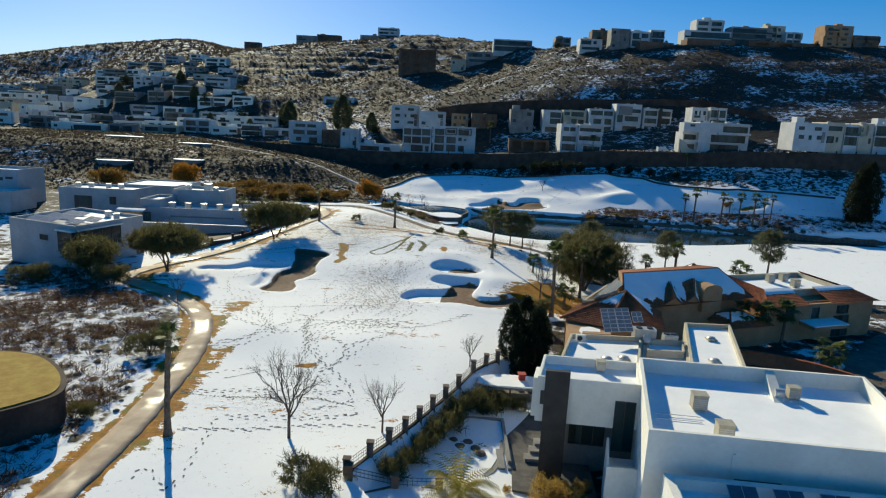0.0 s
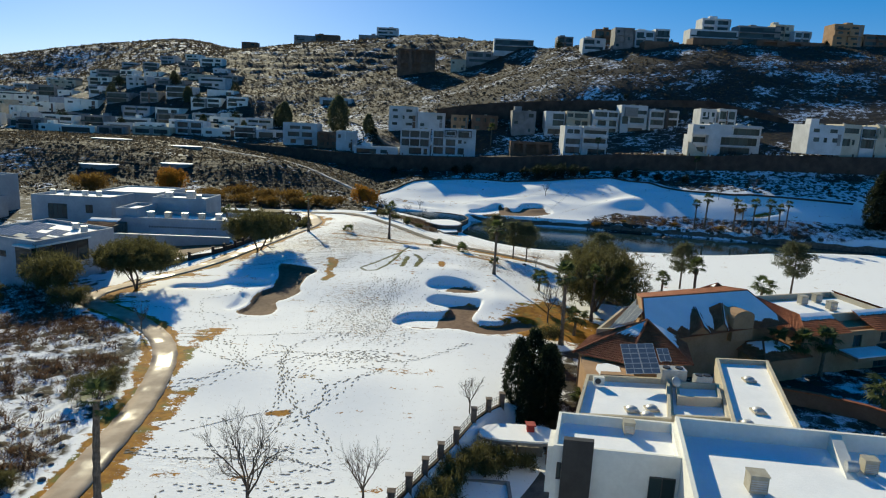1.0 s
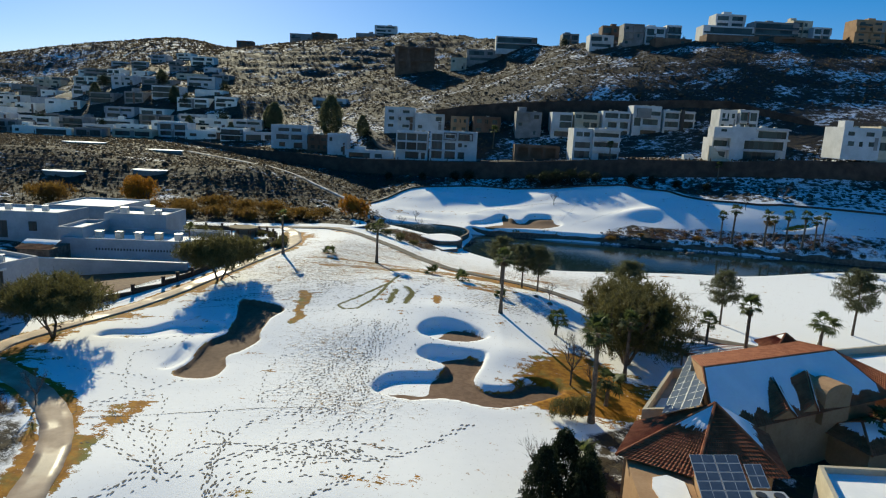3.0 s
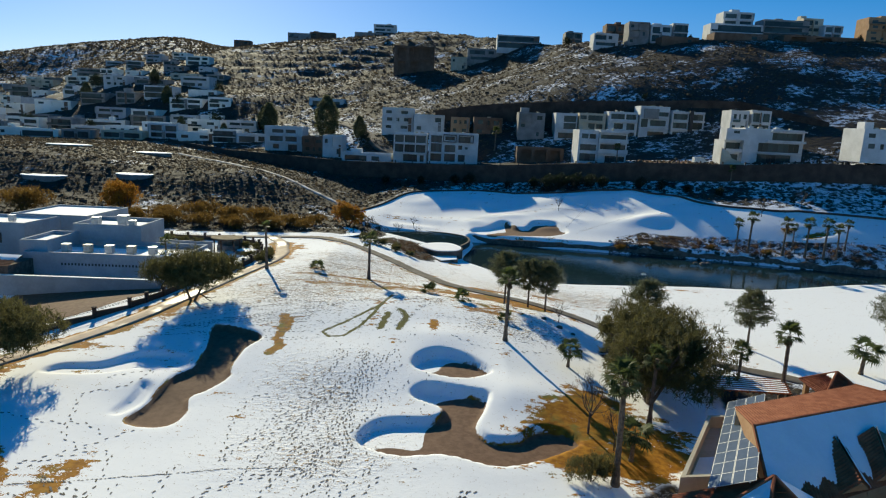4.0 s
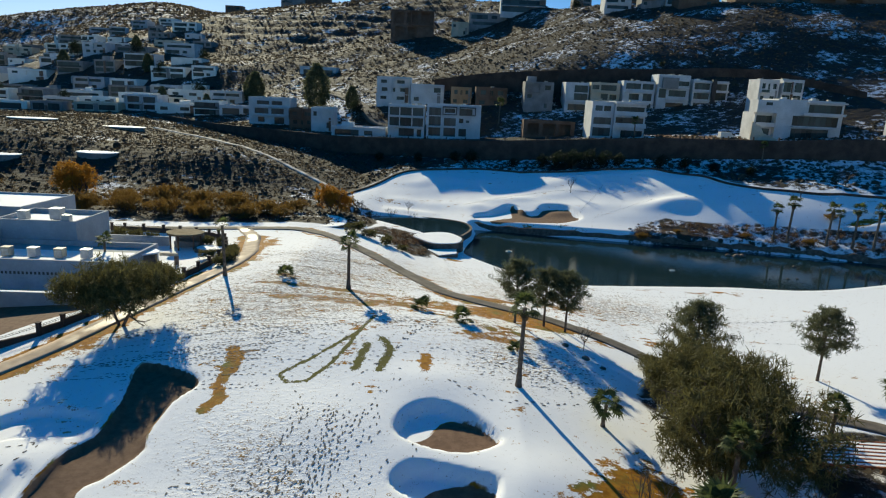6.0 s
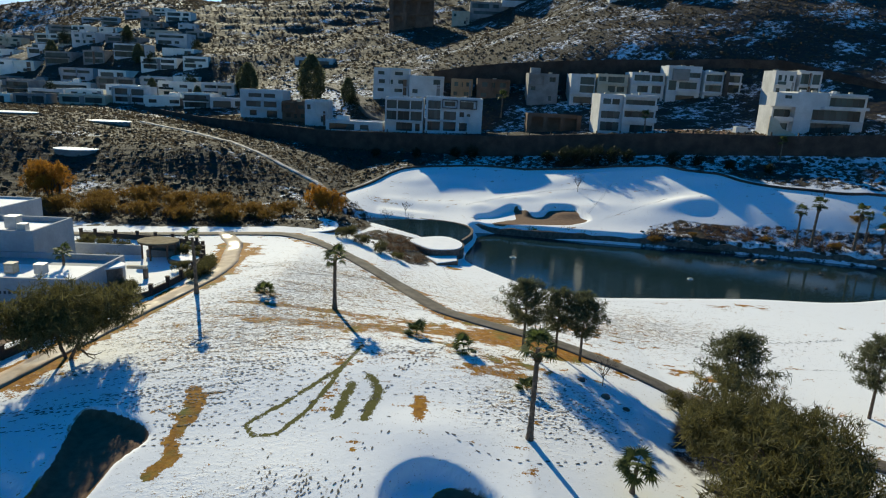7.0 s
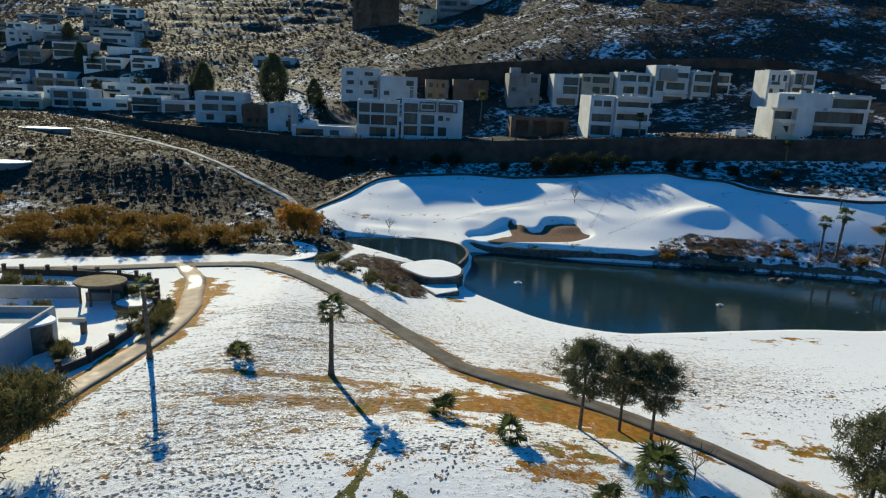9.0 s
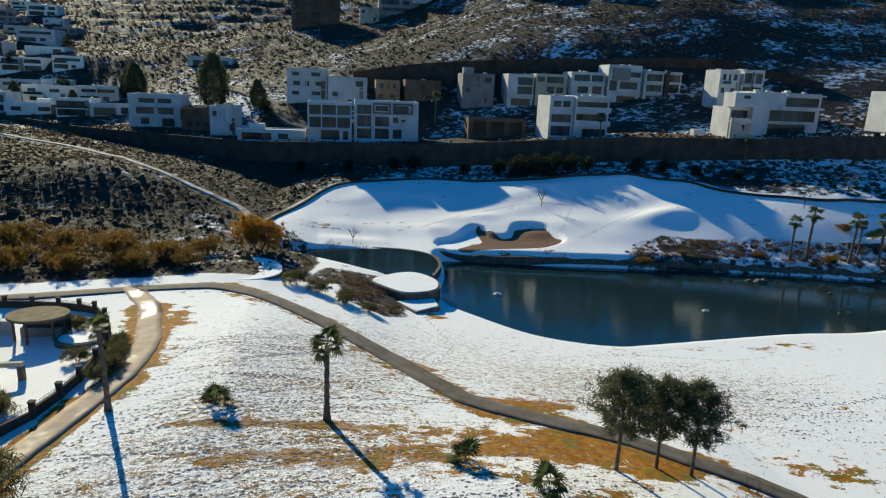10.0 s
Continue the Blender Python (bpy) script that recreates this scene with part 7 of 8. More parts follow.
def bushes(name, label, spots, size, mat, seed):
    """Rounded, ragged desert bushes over wild ground, one mesh."""
    rng = np.random.default_rng(seed)
    pts = np.array(spots)
    n = len(pts)
    h = ground_zones(pts[:, 0], pts[:, 1])[0]
    far = np.clip((pts[:, 1] - 300) / 120, 0, 1) * np.clip((760 - pts[:, 1]) / 200, 0, 1)
    h = h + far * 1.6 * hill_noise(pts[:, 0], pts[:, 1])
    a = np.arange(6) * math.pi / 3
    ring = np.concatenate([np.column_stack([np.cos(a), np.sin(a), 0 * a - 0.25]), np.column_stack([0.85 * np.cos(a + 0.5), 0.85 * np.sin(a + 0.5), 0 * a + 0.6]), [(0, 0, 1.0)]])
    r = size * rng.lognormal(0, 0.4, n)
    v = ring[None] * (r[:, None, None] * rng.uniform(0.4, 1.5, (n, 13, 1))) * np.array((1, 1, 0.85)) + np.column_stack([pts, h])[:, None]
    quads = [(i, (i + 1) % 6, 6 + (i + 1) % 6, 6 + i) for i in range(6)]
    tris = [(6 + i, 6 + (i + 1) % 6, 12) for i in range(6)]
    loop = np.array([k for q in quads for k in q] + [k for q in tris for k in q])
    start = np.array([4 * i for i in range(6)] + [24 + 3 * i for i in range(6)])
    me = bpy.data.meshes.new(name)
    me.vertices.add(13 * n)
    me.vertices.foreach_set("co", v.reshape(-1))
    me.loops.add(42 * n)
    me.loops.foreach_set("vertex_index", (loop[None] + 13 * np.arange(n)[:, None]).ravel())
    me.polygons.add(12 * n)
    me.polygons.foreach_set("loop_start", (start[None] + 42 * np.arange(n)[:, None]).ravel())
    me.update(calc_edges=True)
    me.materials.append(mat)
    return tagged(new(name, me), label, "brush", kind="stuff")


bushes("bushes_knoll", "dark rounded desert bushes covering the knoll", scatter(6000, -190, -12, 176, 300, 51, WILD[0], -0.2), 0.3, HILLBUSH, 52)
bushes("bushes_slope", "dark rounded bushes below the retaining wall", scatter(1300, -20, 190, 206, 256, 53, WILD[0], 0.0), 0.4, HILLBUSH, 54)
bushes("bushes_hill", "dark rounded bushes dotting the hillside", scatter(16000, -230, 260, 300, 470, 55, WILD[0], -0.1), 0.3, HILLBUSH, 56)
bushes("bushes_ridge", "dark rounded bushes along the ridge slopes", scatter(9000, -400, 330, 460, 640, 57, WILD[0], 0.0), 0.42, HILLBUSH, 58)
bushes("bushes_far_hill", "dark rounded bushes on the far western hill", scatter(4500, -560, -60, 600, 800, 59, WILD[0], 0.0), 0.65, HILLBUSH, 60)
brush("scrub_near", "bare brown desert brush poking out of patchy snow", scatter(4800, -62, -25, 22, 100, 1, WILD[0]), 0.7, SCRUBLEAF, 2, 22)
brush("scrub_bank", "dry brush on the rocky far bank", scatter(900, 40, 125, 172, 206, 3, WILD[1], 0.2), 0.75, SCRUBLEAF, 4, 26)
brush("scrub_knoll", "dark desert brush covering the knoll", scatter(15000, -190, -12, 176, 300, 5, WILD[0], -0.4), 0.57, HILLLEAF, 6, 8, 0.95)
brush("scrub_slope", "dark brush below the retaining wall", scatter(1600, -20, 190, 206, 256, 7, WILD[0], 0.0), 0.6, HILLLEAF, 8, 12, 0.95)
brush("scrub_hill", "dark brush scattered over the hillside", scatter(13000, -190, 230, 285, 470, 9, WILD[0], -0.1), 0.75, HILLLEAF, 10, 7, 0.95)
brush("scrub_ridge", "dark brush along the ridge slopes", scatter(6500, -400, 330, 470, 620, 19, WILD[0], 0.0), 0.95, HILLLEAF, 20, 7, 0.95)
brush("scrub_far_hill", "dark brush on the far western hill", scatter(5000, -560, -60, 600, 800, 15, WILD[0], 0.0), 1.5, HILLLEAF, 16, 7, 0.95)
brush("scrub_garden", "dry brush on the pond slope", scatter(160, -15, 0, 166, 187, 11, WILD[3], 0.1), 0.65, SCRUBLEAF, 12, 26)


# ---- walls, fences and small things on the course ----
def wall_line(name, line, z0, z1, thick, material, label, kind="structure", parent=None):
    """An upright wall along a line of plan points."""
    v, f = [], []
    for i, p in enumerate(line):
        a, b = Vector(line[max(i - 1, 0)]), Vector(line[min(i + 1, len(line) - 1)])
        d = (b - a).normalized()
        s = Vector((d.y, -d.x)) * thick / 2
        lo, hi = (z0(*p) if callable(z0) else z0), (z1(*p) if callable(z1) else z1)
        v += [(p[0] + s.x, p[1] + s.y, lo), (p[0] + s.x, p[1] + s.y, hi), (p[0] - s.x, p[1] - s.y, hi), (p[0] - s.x, p[1] - s.y, lo)]
    for i in range(len(line) - 1):
        for a in range(4):
            f.append((4 * i + a, 4 * i + (a + 1) % 4, 4 * i + 4 + (a + 1) % 4, 4 * i + 4 + a))
    f += [(3, 2, 1, 0), tuple(4 * len(line) - 4 + k for k in range(4))]
    ob = mesh_part(name, v, f, material, parent, label)
    return tagged(ob, label, "wall", kind=kind) if kind else ob


def curve(line, step=1.0):
    """A smooth open line through plan points."""
    pts, out = [Vector(p) for p in line], []
    for i in range(len(pts) - 1):
        p0, p1, p2, p3 = pts[max(i - 1, 0)], pts[i], pts[i + 1], pts[min(i + 2, len(pts) - 1)]
        n = max(1, int((p2 - p1).length / step))
        for s in range(n):
            u = s / n
            q = 0.5 * (2 * p1 + (p2 - p0) * u + (2 * p0 - 5 * p1 + 4 * p2 - p3) * u * u + (3 * p1 - p0 - 3 * p2 + p3) * u ** 3)
            out.append((q.x, q.y))
    return out + [tuple(line[-1])]


# upper pond behind its curved spill wall
part_ob = part("water_upper", prism(rounded([(-21, 199), (-14, 203.5), (-6, 203), (1.9, 201.2), (5.9, 197.4), (6.4, 191.7), (4.4, 185.4), (0, 186.4), (-6, 189), (-14, 193), (-21, 195)]), -2.3, UPPER), WATERM)
tagged(part_ob, "dark water of the small upper pond", "pond", kind="structure")
wall_line("wall_spill", curve([(-14, 203.8), (-6, 203.4), (1.9, 201.6), (6.2, 197.6), (6.7, 191.7), (4.7, 185.2)]), -4.6, UPPER + 0.12, 0.5, STONE, "curved dark stone spill wall of the upper pond")
wall_line("wall_shore", curve([(7, 201.2), (18, 198.8), (30, 197), (50, 194.3), (70, 191), (84, 187.5), (104, 182), (125, 178)], 2), -4.6, lambda x, y: -1.75 + 0.25 * math.sin(x * 0.9) + 0.2 * math.sin(x * 2.3), 0.7, STONE, "rough dark stone edging of the far shore")

rim = curve([(-25.5, 202), (-22.9, 214.3), (-18.1, 226.6), (-13.5, 236), (-7.9, 240.3), (2.4, 241.3), (11.4, 242), (24.6, 239.2), (38.3, 235.2), (51.6, 232), (63, 225.2), (72.5, 216.3), (82.1, 210.5), (92.3, 205.5), (120, 200)], 1.5)
wall_line("kerb_rim", rim, lambda x, y: land(x, y) - 0.4, lambda x, y: land(x, y) + 0.45, 0.5, BRICKWALL, "dark kerb along the upper rim of the far fairway")
strip("knoll_track", KNOLL_TRACK, 1.6, TRACK, 0.2, "pale snowy dirt track crossing the knoll")

strip("hill_street", [(-14, 285), (-24, 292), (-30, 302), (-37, 318), (-48, 334), (-62, 344)], 5.0, ASPHALT, 0.15, "grey street climbing between the hillside houses")

# stone terraces in the lake
T1 = thing("lake_terrace", pose(0, 0, 0), "stone tee terrace at the pond edge covered with snow", "terrace")
top = rounded([(-5.3, 181.7), (-1.2, 185.2), (2.3, 185.3), (4.9, 181), (4.0, 176.3), (-0.4, 175), (-3.2, 177.6)])
part("retaining_wall", prism(top, -4.4, -1.0), STONE, T1)
part("snow_cover", prism([(0.2 + (x - 0.2) * 0.93, 180.2 + (y - 180.2) * 0.93) for x, y in top], -0.995, -0.86), SNOW, T1, "snow lying on the terrace")
low = [(-2.2, 174.6), (3.9, 175.8), (3.9, 172.2), (0.3, 170.0)]
part("lower_step", prism(low, -4.2, -2.0), STONE, T1)
part("snow_cover", prism([(1.4 + (x - 1.4) * 0.9, 173 + (y - 173) * 0.9) for x, y in low], -1.995, -1.88), SNOW, T1)
# raised round tee beside the pond
T2 = thing("raised_tee", pose(0, 0, 0), "raised round tee with a dark wall and smooth snow", "tee")
tee = rounded([(-25.8, 175.4), (-25.8, 181.6), (-22, 185), (-18.2, 181.6), (-17.8, 176.2), (-21.5, 173.4)])
part("retaining_wall", prism(tee, -0.5, 1.45), STONE, T2)
part("snow_cover", prism([(-21.9 + (x + 21.9) * 0.97, 179 + (y - 179) * 0.97) for x, y in tee], 1.455, 1.6), SNOW, T2)
# round stone tee by the near path
T3 = thing("stone_tee", pose(0, 0, 0), "round stone-walled tee platform with dry golden turf", "tee")
tee = rounded([(-46, 50), (-41.5, 54), (-36, 54.3), (-31.7, 51.2), (-29.3, 47.4), (-30, 45), (-33, 42.2), (-40, 40.5), (-46, 43)])
part("stone_wall", prism(tee, -0.8, 2.7), BRICKWALL, T3)
part("kerb", prism([(-37.5 + (x + 37.5) * 1.02, 47.6 + (y - 47.6) * 1.02) for x, y in tee], 2.704, 2.86), BRICKWALL, T3)
part("turf", prism([(-37.5 + (x + 37.5) * 0.96, 47.6 + (y - 47.6) * 0.96) for x, y in tee], 2.864, 2.95), TURF, T3, "golden dry turf")
part("snow_patch", prism(rounded([(-45, 49.5), (-41, 53), (-38.4, 53), (-39, 51), (-36.6, 50.2), (-38.2, 48.4), (-37.2, 46), (-41, 44), (-45, 45)]), 2.954, 3.03), SNOW, T3, "melting patch of snow")

# floats and rocks in the lake
for x, y, s in ((14.1, 181.0, 0.5), (43.6, 172.5, 0.4)):
    t = thing("lake_float", pose(x, y, WATER), "small pale float drifting on the lake", "float", "floats on the lake")
    part("hull", prism(rounded([(-s, -s * 0.6), (s, -s * 0.6), (s, s * 0.6), (-s, s * 0.6)]), -0.1, 0.12), WHITE, t)
    part("cap", prism(rounded([(-s * 0.5, -s * 0.3), (s * 0.5, -s * 0.3), (s * 0.5, s * 0.3), (-s * 0.5, s * 0.3)]), 0.124, 0.3), ZINC, t)


def rock(x, y, z, s, seed, label="weathered grey boulder lying in the snow", material=None):
    rng = np.random.default_rng(seed)
    bm = bmesh.new()
    bmesh.ops.create_icosphere(bm, subdivisions=2, radius=s)
    for q in bm.verts:
        q.co *= 1 + 0.22 * noise.noise(q.co * 1.3 / s + Vector((seed, 0, 0)))
        q.co.z *= 0.62
    ob = part("boulder", bm, material or STONE, None, label)
    ob.matrix_world = pose(x, y, z, 0, 0, float(rng.uniform(0, 360)))
    return tagged(ob, label, "boulder", "boulders")


for i, (x, y, s) in enumerate([(61.5, 186.4, 0.9), (63, 187.2, 0.7), (60, 187, 0.6), (70, 180, 0.4), (64, 170.5, 0.3), (66, 171, 0.25)]):
    rock(x, y, WATER + 0.05, s, i, "boulder rising from the lake water")
for i, (x, y, s) in enumerate([(14.8, 121.5, 0.7), (16.5, 119, 0.8), (18, 117.5, 0.6), (-26.3, 49.6, 0.5), (-26.8, 51.5, 0.35), (-29, 58, 0.4), (-9, 172.5, 0.5), (-11, 175, 0.6), (-27.5, 54, 0.4), (-5, 169.5, 0.5)]):
    rock(x, y, land(x, y) + 0.05 * s, 0.55 * s, 20 + i)
rng = np.random.default_rng(77)
for i in range(46):
    x, y = rng.uniform(-52, -29), rng.uniform(54, 82)
    if inside(np.array([x]), np.array([y]), WILD[0])[0] > 1.5:
        rock(x, y, land(x, y), float(rng.uniform(0.12, 0.42)), 60 + i, "small desert rock dusted with snow")
for i in range(40):
    x = float(rng.uniform(42, 100))
    y = float(np.interp(x, [42, 84, 100], [196.5, 190.5, 186.5]) + rng.uniform(0, 5))
    rock(x, y, land(x, y), float(rng.uniform(0.25, 0.6)), 120 + i, "grey bank rock among dry brush")


def fence(name, label, posts, base, top, width, wall_top, rails, postmat, wallmat, skip=()):
    """Pillars along a line with a low wall and rails between them."""
    t = thing(name, pose(0, 0, 0), label, "fence")
    for i, (x, y) in enumerate(posts):
        zb = land(x, y)
        part("pillar", boxes((x - width / 2, x + width / 2, y - width / 2, y + width / 2, zb + base, zb + top), (x - width / 2 - 0.05, x + width / 2 + 0.05, y - width / 2 - 0.05, y + width / 2 + 0.05, zb + top + 0.001, zb + top + 0.09)), postmat, t)
        if i + 1 < len(posts) and i not in skip:
            nx, ny = posts[i + 1]
            zn = land(nx, ny)
            a, b = Vector((x, y, zb)), Vector((nx, ny, zn))
            d = (b - a).normalized()
            a, b = a + d * width * 0.52, b - d * width * 0.52
            wall_line("low_wall", [(a.x, a.y), (b.x, b.y)], min(zb, zn) + base, min(zb, zn) + wall_top, 0.22, wallmat, "", None, t)
            bm = bmesh.new()
            for r in rails:
                tube(bm, a + Vector((0, 0, r)), b + Vector((0, 0, r)), 0.022, 0.022, 4)
            n = max(2, int((b - a).length / 0.3))
            for k in range(1, n):
                c = a.lerp(b, k / n)
                tube(bm, c + Vector((0, 0, wall_top)), c + Vector((0, 0, rails[-1])), 0.012, 0.012, 4)
            part("railing", bm, METAL, t, "thin black steel railing")
    return t


fence("garden_fence", "brown pillar fence with steel rails along the fairway", [(-5.9, 41.0), (-4.6, 43.7), (-3.4, 46.0), (-2.3, 48.2), (-1.25, 50.3), (-0.2, 52.5), (0.9, 54.7), (2.1, 57.0), (3.6, 60.6), (5.0, 62.8), (6.3, 64.4)],
      -1.8, 1.15, 0.46, 0.2, (0.25, 0.5, 0.75, 1.0), STONE, BRICKWALL)
fence("cross_fence", "brown pillar fence with steel mesh across the garden end", [(-5.7, 40.6), (-2.6, 42.2), (0.6, 42.6)], -1.6, 0.9, 0.55, 0.1, (0.2, 0.5, 0.75), BROWN, BROWN)
line = curve([(-46.5, 108.4), (-44.2, 110.8), (-41.6, 113.9), (-38.9, 117.3), (-36.8, 122.5), (-35.3, 131), (-33.6, 134.5), (-32.2, 137), (-31.5, 140), (-31.1, 143), (-31.2, 147), (-31.8, 151.5), (-33.4, 156.5), (-36.5, 162), (-44, 164.5), (-56, 165)], 2.6)
fence("path_fence", "low dark fence with short posts beside the concrete path", line, -0.8, 1.35, 0.38, 0.85, (0.95, 1.1), BRICKWALL, BRICKWALL)

# garden of the white house: paving, steps, shelter, wall
Y1 = land(7, 50)
G1 = thing("patio", pose(0, 0, 0), "dark paved patio with low concrete steps", "patio")
part("paving", prism([(6.3, 54.6), (9.0, 56.8), (12.6, 49), (12.2, 42.4), (6.0, 43.5), (6.4, 48)], Y1 - 0.6, Y1 + 0.12), PAVING, G1)
for k in range(3):
    part("step", boxes((7.4 + 0.5 * k, 9.6, 47.6 + 0.9 * k, 48.6 + 0.9 * k, Y1 + 0.121, Y1 + 0.4 + 0.22 * k)), GREY, G1)
for k in range(2):
    part("slab", boxes((5.2 + 0.75 * k, 5.75 + 0.75 * k, 46.4, 49.4, Y1 - 0.3, Y1 + 0.2)), GREY, G1)
part("planter_wall", boxes((6.0, 6.25, 47.0, 54.5, Y1 - 0.4, Y1 + 0.5), (2.2, 6.0, 54.3, 54.55, Y1 - 0.4, Y1 + 0.5)), GREY, G1)
G2 = thing("garden_shelter", pose(0, 0, 0), "low garden shelter with a snowy roof and a red chimney", "shelter")
roofline = rounded([(4.1, 59.6), (6, 60.6), (10, 60.2), (10.1, 57.8), (7, 57.6), (4.4, 58)])
part("roof", prism(roofline, Y1 + 1.9, Y1 + 2.1), GREY, G2)
part("roof_snow", prism([(7.2 + (x - 7.2) * 0.97, 59 + (y - 59) * 0.97) for x, y in roofline], Y1 + 2.105, Y1 + 2.25), SNOW, G2)
for x in (4.9, 7.0, 9.5):
    part("post", boxes((x, x + 0.16, 57.9, 58.06, Y1 - 0.6, Y1 + 1.898)), BROWN, G2)
part("counter", boxes((5.6, 9.4, 59.0, 59.7, Y1 - 0.6, Y1 + 1.0)), GREY, G2)
part("chimney", boxes((8.0, 8.6, 59.2, 59.8, Y1 + 2.26, Y1 + 2.8), (7.9, 8.7, 59.1, 59.9, Y1 + 2.801, Y1 + 2.9)), RED, G2, "red painted chimney")
wall_line("wall_boundary", [(2.6, 40.9), (7, 40.2), (12.4, 40.4)], Y1 - 1.2, Y1 + 1.3, 0.3, WHITE, "white plastered boundary wall between gardens")
G3 = thing("garden_pool_terrace", pose(0, 0, 0), "small snow-covered planting bed with stones", "garden bed")
part("bed", prism(rounded([(-0.4, 45.6), (1.2, 50), (4.2, 53.4), (5.6, 50.4), (4.4, 46), (2, 44.8)]), Y1 - 0.5, Y1 + 0.16), SNOW, G3)
part("edge", prism(rounded([(-0.7, 45.3), (1.0, 50.3), (4.2, 53.8), (6.0, 50.5), (4.7, 45.7), (2, 44.4)]), Y1 - 0.5, Y1 + 0.12), GREY, G3)
for i, (x, y) in enumerate([(2.2, 49.4), (2.9, 50.2), (3.5, 49.2), (1.7, 50.4), (3.9, 48.4)]):
    rock(x, y, Y1 + 0.2, 0.45, 200 + i, "ornamental garden stone with snow")
# planter ring in the west garden
zc = land(-35.6, 153)
G4 = thing("planter_ring", pose(-34.9, 153.4, zc), "round dark stone planter ring with snow", "planter")
for r0, n0 in ((2.3, "outer_ring"), (1.2, "inner_ring")):
    part(n0, prism([(r0 * math.cos(a * math.pi / 10), 0.8 * r0 * math.sin(a * math.pi / 10)) for a in range(20)], -0.3, 0.5 if r0 > 1 else 0.62), STONE, G4)
part("snow_cover", prism([(1.95 * math.cos(a * math.pi / 10), 1.55 * math.sin(a * math.pi / 10)) for a in range(20)], 0.501, 0.56), SNOW, G4)

# white van parked on the terrace
x, y = 79.5, 243.5
V = thing("white_van", pose(x, y, land(x, y), 0, 0, 8), "small white van parked on a bare plot", "van")
bm = prism([(-2.1, 0.35), (2.1, 0.35), (2.1, 1.0), (1.5, 1.15), (0.9, 1.9), (-2.1, 1.95)], -0.8, 0.8)
bm.transform(Matrix(((1, 0, 0, 0), (0, 0, 1, 0), (0, 1, 0, 0), (0, 0, 0, 1))))
part("body", bm, WHITE, V)
part("windscreen", boxes((1.0, 1.4, -0.7, 0.7, 1.25, 1.75)), GLASS, V)
for a in (-1.3, 1.3):
    for b in (-0.82, 0.66):
        bm = bmesh.new()
        tube(bm, (a, b, 0.33), (a, b + 0.16, 0.33), 0.33, 0.33, 12)
        part("wheel", bm, METAL, V)

